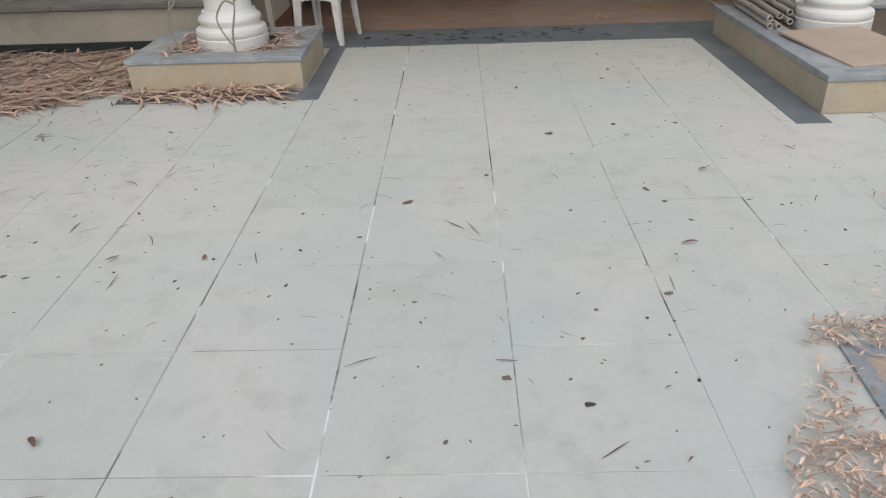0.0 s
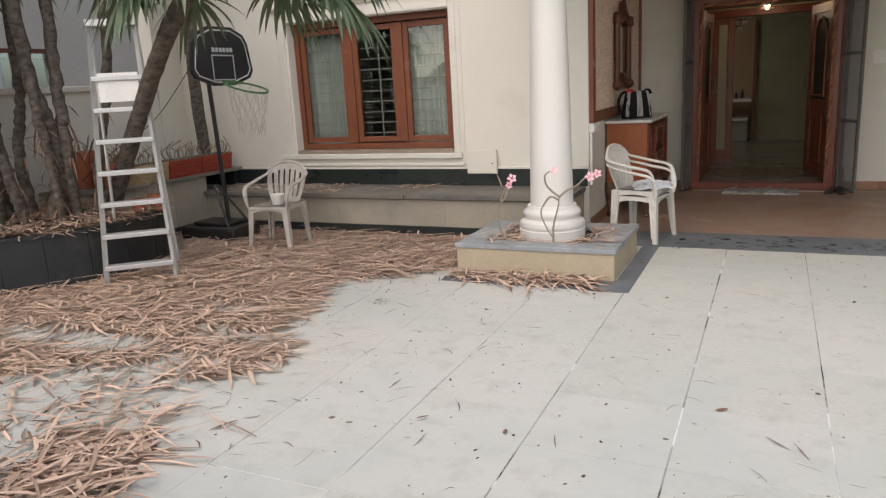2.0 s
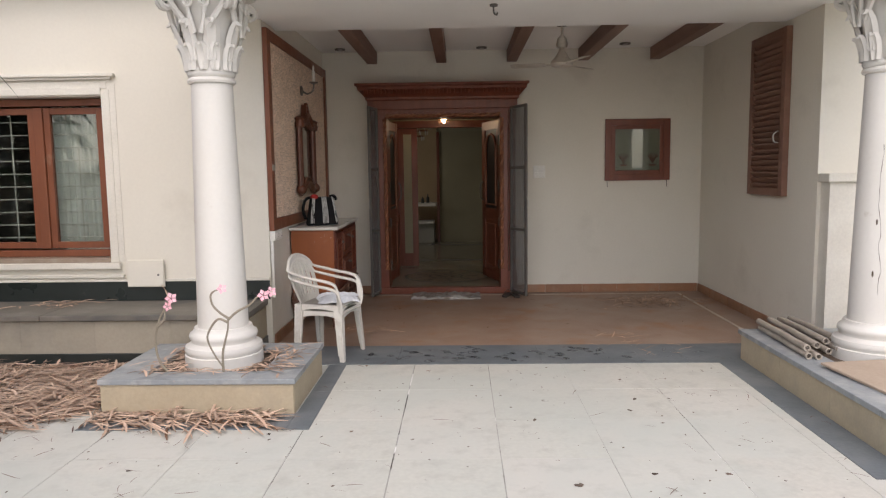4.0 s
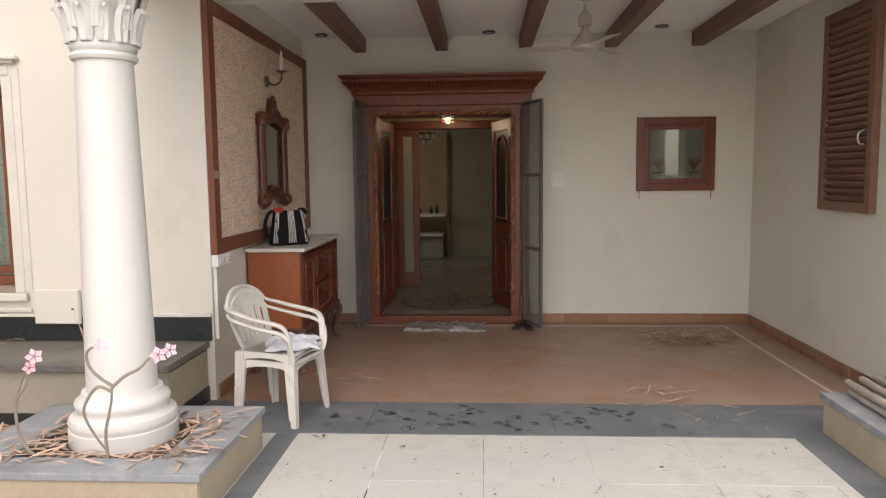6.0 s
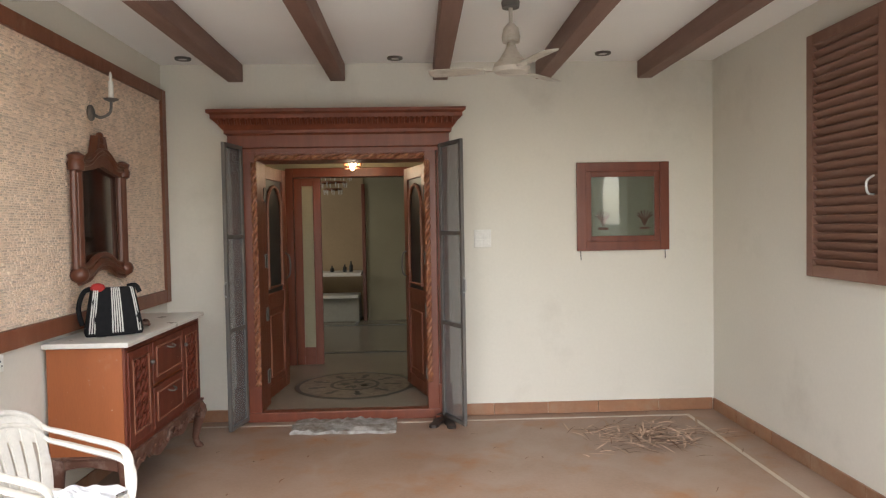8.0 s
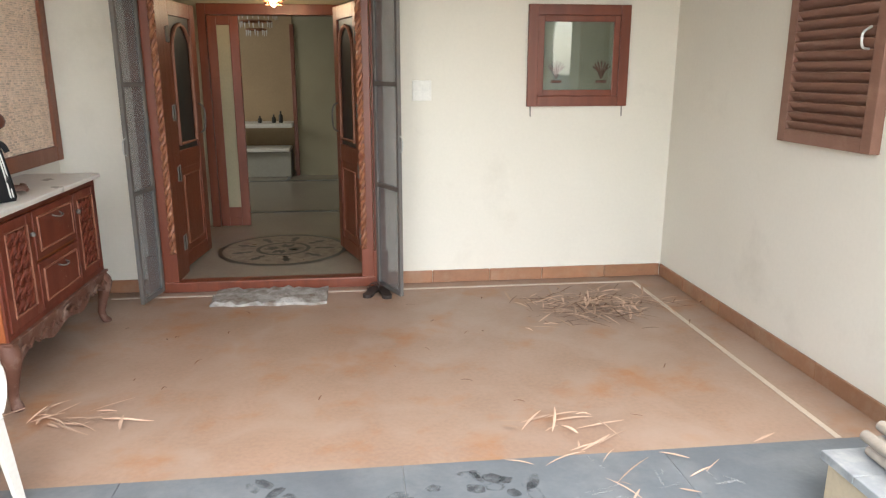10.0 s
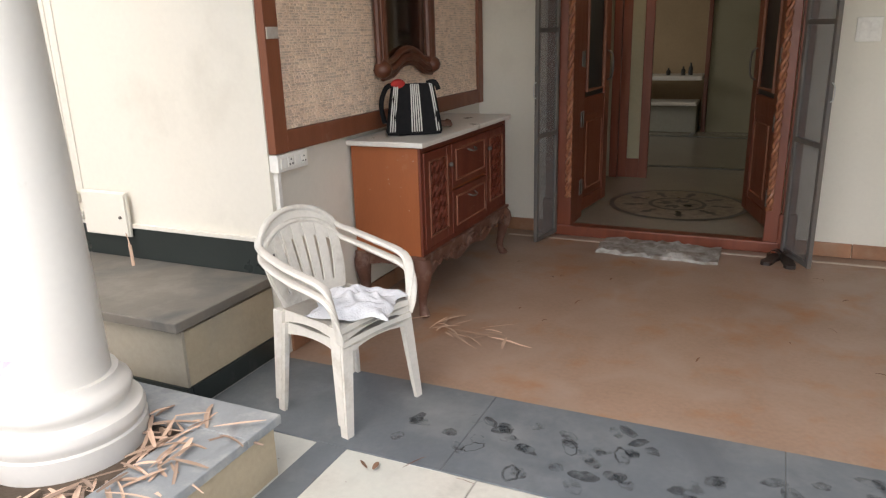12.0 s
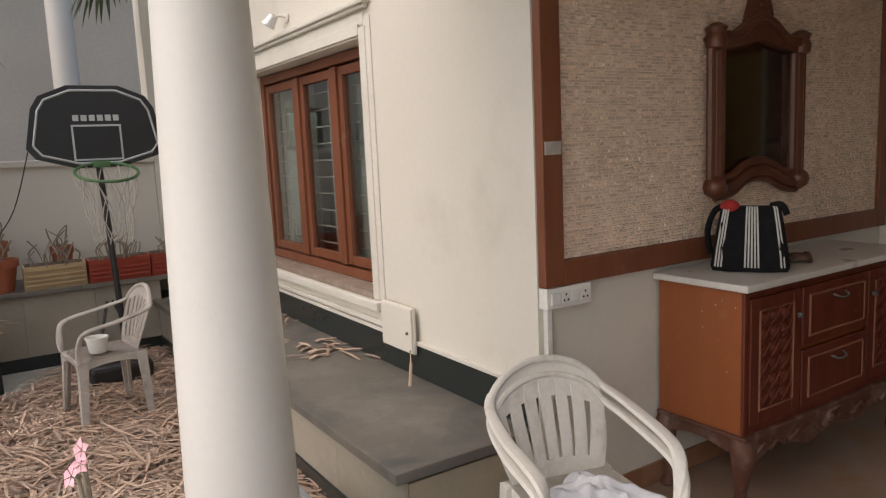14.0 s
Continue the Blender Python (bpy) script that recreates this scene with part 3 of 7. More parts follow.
def wall_spotlight(x, z):
    s = thing("wall_spotlight", "small pale metal spotlight fixed above the window", "spotlight", (x, FACADE, z))
    part("mount", turned(lathe(bmesh.new(), [(0.03, 0), (0.034, 0.008), (0.028, 0.016), (0.008, 0.02)], 18), pose(0, -0.001, 0, 90, 0, 0)), M_rail, s, smooth=True)
    part("arm", tube(bmesh.new(), smooth_path([(0, -0.015, 0), (-0.01, -0.05, 0.01), (-0.03, -0.075, 0.0)], 4), 0.008, 8), M_rail, s, smooth=True)
    part("lamp_head", turned(lathe(bmesh.new(), [(0.012, 0), (0.03, 0.012), (0.034, 0.04), (0.045, 0.085), (0.041, 0.085), (0.028, 0.045)], 20), pose(-0.03, -0.075, 0.02, 150, 20, 0)), M_alu, s, "dull metal lamp head", True)
wall_spotlight(-3.46, 2.42)

def curtain(x0, x1, y):
    bm = bmesh.new()
    n = 60
    lo = [bm.verts.new((x0 + (x1 - x0) * i / n, y + 0.022 * math.sin(i * 1.05 + math.sin(i * 0.31) * 1.3), 0.80)) for i in range(n + 1)]
    hi = [bm.verts.new((v.co.x, y + (v.co.y - y) * 0.7, 2.13)) for v in lo]
    for i in range(n):
        bm.faces.new((lo[i], lo[i + 1], hi[i + 1], hi[i]))
    c = thing("net_curtain", "white net curtain hanging inside the window", "curtain", (0, 0, 0), "window curtains")
    part("cloth", bm, M_curtain, c, smooth=True)
curtain(-4.36, -3.72, FACADE + 0.255)
curtain(-3.15, -2.52, FACADE + 0.255)
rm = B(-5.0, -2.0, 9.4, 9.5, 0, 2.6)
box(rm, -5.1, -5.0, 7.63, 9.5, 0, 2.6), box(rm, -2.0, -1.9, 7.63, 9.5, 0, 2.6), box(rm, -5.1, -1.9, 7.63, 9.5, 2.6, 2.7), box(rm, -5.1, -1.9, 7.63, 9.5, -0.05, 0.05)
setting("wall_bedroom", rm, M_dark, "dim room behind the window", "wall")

# ---- main door ----
door = tagged(new("door_1"), "carved red mahogany double door standing open", "door", kind="structure")
fr = bmesh.new()
for x0, x1 in ((-0.455, -0.345), (1.005, 1.10)):
    box(fr, x0, x1, 9.955, 10.30, 0.02, 2.20, 0.006)
box(fr, -0.345, 1.005, 9.957, 10.30, 2.12, 2.20, 0.006)
part("door_frame", fr, M_door, door)
cas = bmesh.new()
for x0, x1 in ((-0.55, -0.46), (1.105, 1.19)):
    box(cas, x0, x1, 9.965, 9.999, 0.02, 2.18, 0.008)
    box(cas, x0 - 0.015, x1 + 0.015, 9.945, 9.999, 0.0, 0.28, 0.012)
part("casing", cas, M_door, door)
part("threshold", B(-0.46, 1.11, 9.94, 10.05, 0.0, 0.078, 0.008), M_door, door, "worn red wooden threshold")
for x in (-0.365, 1.025):
    rope = bmesh.new()
    for ph in (0, math.pi):
        tube(rope, [(x + 0.013 * math.cos(k * 0.75 + ph), 9.942 + 0.013 * math.sin(k * 0.75 + ph), 0.30 + k * 0.0152) for k in range(120)], 0.0135, 6)
    part("rope_moulding", rope, M_gold, door, "carved rope moulding with gilt wear", True)
rope = bmesh.new()
for ph in (0, math.pi):
    tube(rope, [(-0.35 + k * 0.0152, 9.942 + 0.013 * math.sin(k * 0.75 + ph), 2.145 + 0.013 * math.cos(k * 0.75 + ph)) for k in range(90)], 0.0135, 6)
part("rope_moulding", rope, M_gold, door, "carved rope moulding with gilt wear", True)
# entablature: stepped cornice, profile swept across the width
prof = [(0.0, 2.185), (0.05, 2.185), (0.05, 2.215), (0.065, 2.225), (0.065, 2.32), (0.085, 2.335), (0.085, 2.36), (0.10, 2.375), (0.135, 2.42), (0.165, 2.445), (0.165, 2.475), (0.19, 2.49), (0.19, 2.515), (0.0, 2.515)]
ent = bmesh.new()
rings = []
for x, e in ((-0.55, 1), (1.195, -1)):
    rings.append([ent.verts.new((x - e * max(0, d - 0.05) * 1.05, DOOR_Y - d, z)) for d, z in prof])
for i in range(len(prof) - 1):
    ent.faces.new((rings[0][i], rings[0][i + 1], rings[1][i + 1], rings[1][i]))
ent.faces.new(rings[0]), ent.faces.new(rings[1][::-1])
part("cornice", ent, M_door, door)
den = bmesh.new()
for i in range(44):
    x = -0.60 + i * 0.0425
    tube(den, [(x, DOOR_Y - 0.13, 2.40), (x, DOOR_Y - 0.165, 2.44)], 0.012, 6)
part("carved_band", den, M_door, door)
for x in (-0.55, 1.14):
    part("bracket", prism(bmesh.new(), [(DOOR_Y - 0.06, 2.185), (DOOR_Y - 0.06, 2.10), (DOOR_Y - 0.03, 2.0), (DOOR_Y, 1.97), (DOOR_Y, 2.185)], "x", x, x + 0.055), M_door, door)

def door_leaf(hx, hy, angle, flip):
    w, t, z0, z1 = 0.70, 0.045, 0.085, 2.115
    m = pose(hx, hy, 0, 0, 0, angle)
    leaf = part("leaf", turned(frame_ring(bmesh.new(), 0, w, z0, z1, 0.11, -t / 2, t / 2), m), M_door, door)
    part("lock_rail", turned(B(0.11, w - 0.11, -t / 2 + 0.002, t / 2 - 0.002, 0.86, 1.0, 0.004), m), M_door, leaf)
    part("lower_panel", turned(box(B(0.105, w - 0.105, -0.012, 0.012, 0.19, 0.87), 0.17, w - 0.17, -0.019, 0.019, 0.26, 0.80, 0.006), m), M_door, leaf)
    gl = part("glazed_panel", turned(B(0.105, w - 0.105, -0.004, 0.004, 0.99, 2.01), m), M_board, leaf, "dark etched glass panel")
    arch = bmesh.new()
    pts = [(0.15, 0, 1.05), (0.15, 0, 1.75)] + [(w / 2 + (w / 2 - 0.15) * math.cos(a), 0, 1.75 + 0.2 * math.sin(a)) for a in [math.pi * (1 - k / 10) for k in range(11)]] + [(w - 0.15, 0, 1.05), (0.15, 0, 1.05)]
    for s in (-0.018, 0.018):
        tube(arch, [(p[0], s, p[2]) for p in pts], 0.014, 6)
        tube(arch, [(p[0], s, p[2]) for p in ((0.17, 0, 0.26), (w - 0.17, 0, 0.26), (w - 0.17, 0, 0.80), (0.17, 0, 0.80), (0.17, 0, 0.26))], 0.008, 6)
    part("beading", turned(arch, m), M_bead, leaf)
    hd = bmesh.new()
    for s in (-1, 1):
        tube(hd, smooth_path([(w - 0.06, s * 0.022, 1.10), (w - 0.06, s * 0.06, 1.13), (w - 0.06, s * 0.07, 1.22), (w - 0.06, s * 0.06, 1.31), (w - 0.06, s * 0.022, 1.34)], 4), 0.008, 6)
    part("handle", turned(hd, m), M_rust, leaf, "dark metal pull handle", True)
def hinge(x, z):
    hb = B(x - 0.004, x + 0.004, 10.19, 10.245, z - 0.055, z + 0.055, 0.002)
    part("hinge", lathe(hb, [(0.009, -0.06), (0.009, 0.06)], 10, x, 10.252, z), M_rust, door, "dark metal door hinge", True)
for z in (0.32, 0.85, 1.30, 1.86):
    hinge(-0.341, z), hinge(1.001, z)
door_leaf(-0.40, 10.30, 84, 1)
door_leaf(1.035, 10.30, 106, -1)

def screen_leaf(hx, hy, fx, fy):
    """Insect screen leaf, hinged at the frame and folded out to a free edge."""
    L = math.hypot(fx - hx, fy - hy)
    m = pose(hx, hy, 0, 0, 0, math.degrees(math.atan2(fy - hy, fx - hx)))
    s = part("screen_leaf", turned(box(box(frame_ring(bmesh.new(), 0, L, 0.025, 2.235, 0.032, -0.014, 0.014), 0.03, L - 0.03, -0.012, 0.012, 0.78, 0.81), 0.03, L - 0.03, -0.012, 0.012, 1.50, 1.53), m), M_rust, door, "dark framed insect screen leaf folded open")
    part("mesh_panel", turned(B(0.028, L - 0.028, -0.002, 0.002, 0.055, 2.205), m), M_mesh, s)
    h = bmesh.new()
    tube(h, smooth_path([(L + 0.002, 0.0, 1.06), (L + 0.035, 0.0, 1.08), (L + 0.035, 0.0, 1.15), (L + 0.002, 0.0, 1.17)], 4), 0.004, 6)
    part("screen_handle", turned(h, m), M_alu, s, "small bright wire handle", True)
screen_leaf(1.13, 9.925, 1.287, 9.58)
screen_leaf(-0.455, 9.925, -0.515, 9.60)

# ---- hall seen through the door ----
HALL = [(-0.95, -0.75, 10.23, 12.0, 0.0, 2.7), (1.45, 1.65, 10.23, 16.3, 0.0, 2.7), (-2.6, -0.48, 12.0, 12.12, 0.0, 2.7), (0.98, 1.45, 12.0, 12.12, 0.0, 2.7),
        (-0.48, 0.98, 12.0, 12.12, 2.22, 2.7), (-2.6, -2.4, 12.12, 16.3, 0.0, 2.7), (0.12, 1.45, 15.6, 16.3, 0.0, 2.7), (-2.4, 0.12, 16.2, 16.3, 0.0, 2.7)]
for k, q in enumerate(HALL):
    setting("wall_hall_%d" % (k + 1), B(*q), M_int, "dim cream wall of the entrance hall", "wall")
setting("ceiling_hall", B(-2.7, 1.7, 10.23, 16.4, 2.7, 2.8), M_ceiling, "hall ceiling", "ceiling")
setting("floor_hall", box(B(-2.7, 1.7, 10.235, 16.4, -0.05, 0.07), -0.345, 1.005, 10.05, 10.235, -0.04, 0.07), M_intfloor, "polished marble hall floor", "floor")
bands = bmesh.new()
for y in (12.65, 15.0):
    box(bands, -2.4, 1.45, y, y + 0.07, 0.06, 0.073)
box(bands, -0.05, 0.0, 15.05, 16.2, 0.06, 0.073)
setting("trim_7", bands, M_black, "dark inlay bands in the hall floor", "floor trim")
d2 = tagged(new("door_2"), "inner red wooden door frame with glazed leaf open", "door", kind="structure")
ifr = bmesh.new()
box(ifr, -0.48, -0.40, 11.96, 12.14, 0.07, 2.22, 0.005), box(ifr, 0.92, 0.98, 11.96, 12.14, 0.07, 2.22, 0.005), box(ifr, -0.40, 0.92, 11.962, 12.14, 2.12, 2.22, 0.005)
part("door_frame", ifr, M_door, d2)
il = part("leaf", box(frame_ring(bmesh.new(), -0.39, -0.10, 0.08, 2.11, 0.085, 11.94, 11.98), -0.305, -0.185, 11.943, 11.978, 0.165, 0.27), M_door, d2)
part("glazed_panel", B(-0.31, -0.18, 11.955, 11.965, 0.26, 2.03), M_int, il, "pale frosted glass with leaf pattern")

# round medallion in the hall floor
med = tagged(new("floor_medallion"), "oval dark mosaic medallion inlaid in the hall floor", "floor inlay", kind="structure")
def ring_patch(r0, r1, z, sx=0.56, sy=0.56):
    bm = bmesh.new()
    a = [bm.verts.new((0.32 + sx * r1 * math.cos(2 * math.pi * i / 48), 10.93 + sy * r1 * math.sin(2 * math.pi * i / 48), z)) for i in range(48)]
    if r0 > 0:
        b = [bm.verts.new((0.32 + sx * r0 * math.cos(2 * math.pi * i / 48), 10.93 + sy * r0 * math.sin(2 * math.pi * i / 48), z)) for i in range(48)]
        for i in range(48):
            bm.faces.new((a[i], a[(i + 1) % 48], b[(i + 1) % 48], b[i]))
    else:
        bm.faces.new(a)
    return bm
part("mosaic_ring", ring_patch(0.93, 1.0, 0.0745), M_black, med)
part("mosaic_field", ring_patch(0, 0.93, 0.0735), mat("mottled mosaic", (0.33, 0.28, 0.21), 0.3, (0.16, 0.13, 0.10), 14, 30, 0.02, amount=1.0), med)
for r, count, ln, wd in ((0.70, 18, 0.12, 0.05), (0.55, 18, 0.08, 0.035), (0.20, 8, 0.13, 0.06)):
    for k in range(count):
        q = bmesh.new()
        a = 2 * math.pi * k / count + 0.3 * (k % 2)
        c, s = math.cos(a), math.sin(a)
        q.faces.new([q.verts.new((0.32 + 0.56 * ((r + u) * c - w * s), 10.93 + 0.56 * ((r + u) * s + w * c), 0.0758)) for u, w in ((-ln, 0), (-ln * 0.2, wd), (ln, 0), (-ln * 0.2, -wd))])
        part("mosaic_petal", q, M_black, med)
part("mosaic_ring", ring_patch(0.36, 0.42, 0.0755), M_black, med)

def basin_counter():
    c = thing("wash_counter", "white stone wash counter in the far room", "counter", (0, 0, 0))
    part("top", B(-1.3, 0.05, 15.3, 15.9, 0.80, 0.86, 0.01), M_marble, c)
    part("shelf", B(-1.25, 0.0, 15.35, 15.85, 0.45, 0.50, 0.01), M_marble, c)
    part("base", B(-1.25, 0.0, 15.45, 15.9, 0.07, 0.44, 0.01), M_dark, c)
basin_counter()
setting("trim_8", B(0.06, 0.115, 15.56, 15.66, 0.07, 2.25, 0.004), M_door, "dark wooden door edge in the far room", "trim")
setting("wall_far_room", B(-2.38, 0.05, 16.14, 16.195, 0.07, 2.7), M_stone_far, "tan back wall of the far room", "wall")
for x, hh in ((-0.42, 0.10), (-0.12, 0.17), (-0.22, 0.12)):
    bt = thing("bottle", "small dark bottle on the wash counter", "bottle", (x, 15.5, 0.861), "bottles on the counter")
    part("body", lathe(bmesh.new(), [(0.028, 0), (0.03, 0.01), (0.03, hh * 0.6), (0.012, hh * 0.75), (0.012, hh)], 14), M_blackmetal, bt, smooth=True)

def chandelier(x, y):
    c = thing("chandelier", "small crystal chandelier hanging in the far room", "chandelier", (x, y, 0))
    part("rod", tube(bmesh.new(), [(0, 0, 2.7), (0, 0, 2.35)], 0.008, 6), M_gold, c)
    for k in range(3):
        part("crystal_ring", lathe(bmesh.new(), [(0.26 - 0.07 * k, 0), (0.27 - 0.07 * k, 0.012), (0.26 - 0.07 * k, 0.024)], 24, 0, 0, 2.30 - 0.1 * k, caps=False), M_gold, c)
    dr = bmesh.new()
    bmesh.ops.create_cone(dr, segments=6, radius1=0.004, radius2=0.012, depth=0.07)
    drop = part("crystal_drop", dr, M_marble, c)
    for k in range(3):
        for i in range(12 - 2 * k):
            a = 2 * math.pi * i / (12 - 2 * k)
            one = drop if i + k == 0 else new("crystal_drop", drop.data)
            one.parent = c
            one.matrix_basis = pose((0.265 - 0.07 * k) * math.cos(a), (0.265 - 0.07 * k) * math.sin(a), 2.27 - 0.1 * k)
chandelier(-0.25, 14.4)

def pendant():
    p = thing("pendant_lamp", "small lit crystal pendant lamp in the hall", "lamp", (0.31, 11.3, 0))
    part("rod", tube(bmesh.new(), [(0, 0, 2.7), (0, 0, 2.30)], 0.008, 6), M_gold, p)
    part("bulb", lathe(bmesh.new(), [(0.01, -0.06), (0.03, -0.03), (0.035, 0.0), (0.02, 0.04), (0.01, 0.05)], 12, 0, 0, 2.20), M_bulb, p, "glowing warm bulb", True)
    cr = bmesh.new()
    for k in range(4):
        for i in range(14):
            a = 2 * math.pi * (i + 0.5 * (k % 2)) / 14
            r = 0.105 - 0.012 * k
            bmesh.ops.create_icosphere(cr, subdivisions=1, radius=0.014, matrix=pose(r * math.cos(a), r * math.sin(a), 2.27 - k * 0.035))
    part("crystal_shade", cr, M_gold, p, "beaded crystal shade")
    part("ring", lathe(bmesh.new(), [(0.10, 0), (0.115, 0.005), (0.115, 0.015), (0.10, 0.02)], 24, 0, 0, 2.285, caps=False), M_gold, p)
    lt = new("pendant_light", bpy.data.lights.new("pendant_light", 'POINT'))
    lt.data.energy, lt.data.color, lt.data.shadow_soft_size = 1.3, (1.0, 0.82, 0.58), 0.06
    lt.location = (0, 0, 2.10)
    lt.parent = p
pendant()
# unseen area lamp, added to brighten the far room and hall
fw = new("far_room_fill", bpy.data.lights.new("far_room_fill", 'AREA'))
fw.data.energy, fw.data.size, fw.data.color = 7, 0.8, (1.0, 0.95, 0.85)
fw.matrix_world = look((-2.3, 14.2, 1.7), (0.3, 15.2, 0.9))
tagged(fw, "unseen area lamp added to light the far room", "window light", kind="structure")

# ---- planters with columns ----
def planter(x0, x1, y0, y1, z, col, label):
    p = thing("stone_planter", label, "planter", (0, 0, 0), "planters under the columns")
    w = 0.13
    bm = bmesh.new()
    for a in ((x0 + 0.03, x1 - 0.03, y0 + 0.03, y0 + 0.12), (x0 + 0.03, x1 - 0.03, y1 - 0.12, y1 - 0.03), (x0 + 0.03, x0 + 0.12, y0 + 0.12, y1 - 0.12), (x1 - 0.12, x1 - 0.03, y0 + 0.12, y1 - 0.12)):
        box(bm, *a, 0.0, z - 0.045)
    part("core", bm, M_buff, p)
    n = 1 if x1 - x0 < 1.3 else 2
    for i in range(n):
        a, b = x0 + 0.012 + (x1 - x0 - 0.024) * i / n, x0 + 0.012 + (x1 - x0 - 0.024) * (i + 1) / n
        part("cladding_panel", B(a, b - 0.003, y0 + 0.012, y0 + 0.029, 0.001, z - 0.036, 0.002), M_yellow, p)
    n = 1 if y1 - y0 < 1.3 else 3
    for i in range(n):
        a, b = y0 + 0.03 + (y1 - y0 - 0.06) * i / n, y0 + 0.03 + (y1 - y0 - 0.06) * (i + 1) / n
        part("cladding_panel", B(x1 - 0.029, x1 - 0.012, a, b - 0.003, 0.001, z - 0.036, 0.002), M_yellow, p)
        part("cladding_panel", B(x0 + 0.012, x0 + 0.029, a, b - 0.003, 0.001, z - 0.036, 0.002), M_yellow, p)
    for q in ((x0, x1, y0, y0 + w + 0.05), (x0, x1, y1 - w - 0.05, y1), (x0, x0 + w + 0.12, y0 + w + 0.052, y1 - w - 0.052), (x1 - w - 0.12, x1, y0 + w + 0.052, y1 - w - 0.052)):
        part("coping_slab", B(*q, z - 0.035, z, 0.004), M_slab, p, "grey stone coping slab")
    part("soil", B(x0 + 0.12, x1 - 0.12, y0 + 0.12, y1 - 0.12, 0.0, z - 0.04), M_soil, p)
    return p

planter(-1.735, -0.50, 5.62, 6.56, 0.23, None, "low buff stone planter with grey coping and leaf litter")
planter(2.69, 4.3, 4.82, 6.90, 0.23, None, "long low buff stone planter with poles and board on it")

def column(x, y, z0, worn):
    c = thing("column", "white painted round column with ornate leafy capital" + (" and cracked plaster" if worn else ""), "column", (x, y, 0), "portico columns")
    prof = [(0.262, 0), (0.262, 0.075), (0.252, 0.08), (0.258, 0.095), (0.262, 0.112), (0.254, 0.135), (0.228, 0.145), (0.215, 0.158), (0.215, 0.17), (0.224, 0.182), (0.23, 0.20), (0.224, 0.217), (0.206, 0.23), (0.197, 0.243), (0.192, 0.26)]
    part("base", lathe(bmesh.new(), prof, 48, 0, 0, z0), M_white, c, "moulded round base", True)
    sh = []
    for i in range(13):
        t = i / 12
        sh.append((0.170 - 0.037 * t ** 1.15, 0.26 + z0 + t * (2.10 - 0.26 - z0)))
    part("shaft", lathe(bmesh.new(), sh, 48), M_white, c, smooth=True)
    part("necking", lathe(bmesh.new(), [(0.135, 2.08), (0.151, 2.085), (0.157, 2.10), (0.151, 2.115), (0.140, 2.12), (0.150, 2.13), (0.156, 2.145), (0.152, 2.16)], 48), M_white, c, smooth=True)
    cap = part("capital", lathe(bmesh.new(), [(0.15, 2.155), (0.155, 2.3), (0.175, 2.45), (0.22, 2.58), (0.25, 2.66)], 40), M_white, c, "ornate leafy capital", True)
    lv = bmesh.new()
    def leaf(a, r, zb, h, w, out):
        d, s = Vector((math.cos(a), math.sin(a), 0)), Vector((-math.sin(a), math.cos(a), 0))
        rows = []
        for k in range(7):
            t = k / 6
            ww = w * (0.75 + 0.35 * math.sin(t * math.pi)) * (1 if t < 0.75 else (1 - (t - 0.75) * 2.6))
            o = r + out * t * t + (0.012 if t < 0.99 else 0)
            zz = zb + h * (t if t < 0.85 else 0.85 - (t - 0.85) * 0.8)
            rows.append([lv.verts.new(d * (o + e) + s * ww * q + Vector((0, 0, zz))) for q, e in ((-1, -0.012), (-0.5, 0.008), (0, 0.0), (0.5, 0.008), (1, -0.012))])
        for p, q in zip(rows, rows[1:]):
            for i in range(4):
                lv.faces.new((p[i], p[i + 1], q[i + 1], q[i]))
    for i in range(12):
        leaf(2 * math.pi * i / 12, 0.152, 2.16, 0.20, 0.040, 0.06)
    for i in range(8):
        leaf(2 * math.pi * (i + 0.5) / 8, 0.16, 2.22, 0.30, 0.048, 0.10)
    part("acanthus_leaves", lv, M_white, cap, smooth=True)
    vo = bmesh.new()
    for i in range(4):
        a = math.pi / 4 + i * math.pi / 2
        d, s = Vector((math.cos(a), math.sin(a), 0)), Vector((-math.sin(a), math.cos(a), 0))
        for side in (-1, 1):
            pts = [d * (0.19 + 0.10 * t) + s * side * 0.10 * (1 - t) + Vector((0, 0, 2.42 + 0.20 * t)) for t in (0, 0.3, 0.6, 0.85, 1)]
            e = d * 0.285 + Vector((0, 0, 2.575)) + s * side * 0.02
            for k in range(14):
                th, rr = math.pi / 2 - k * 0.6, 0.05 * (1 - k / 16)
                pts.append(e + d * rr * math.cos(th) + Vector((0, 0, rr * math.sin(th))))
            tube(vo, pts, 0.02, 6)
    for i in range(4):
        a = i * math.pi / 2
        d, s = Vector((math.cos(a), math.sin(a), 0)), Vector((-math.sin(a), math.cos(a), 0))
        for side in (-1, 1):
            pts = [d * 0.215 + s * side * 0.02 + Vector((0, 0, 2.38)), d * 0.225 + s * side * 0.05 + Vector((0, 0, 2.5))]
            e = d * 0.235 + s * side * 0.06 + Vector((0, 0, 2.57))
            for k in range(12):
                th, rr = math.pi / 2 - k * 0.6, 0.04 * (1 - k / 14)
                pts.append(e - s * side * rr * math.cos(th) + Vector((0, 0, rr * math.sin(th))))
            tube(vo, pts, 0.014, 6)
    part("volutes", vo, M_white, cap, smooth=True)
    ab = []
    for i in range(4):
        a = math.pi / 4 + i * math.pi / 2
        for da, r in ((-0.12, 0.335), (0.12, 0.335), (0.55, 0.258), (0.785, 0.245), (1.02, 0.258)):
            ab.append((r * math.cos(a + da), r * math.sin(a + da)))
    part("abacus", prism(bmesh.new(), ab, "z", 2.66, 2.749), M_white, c)
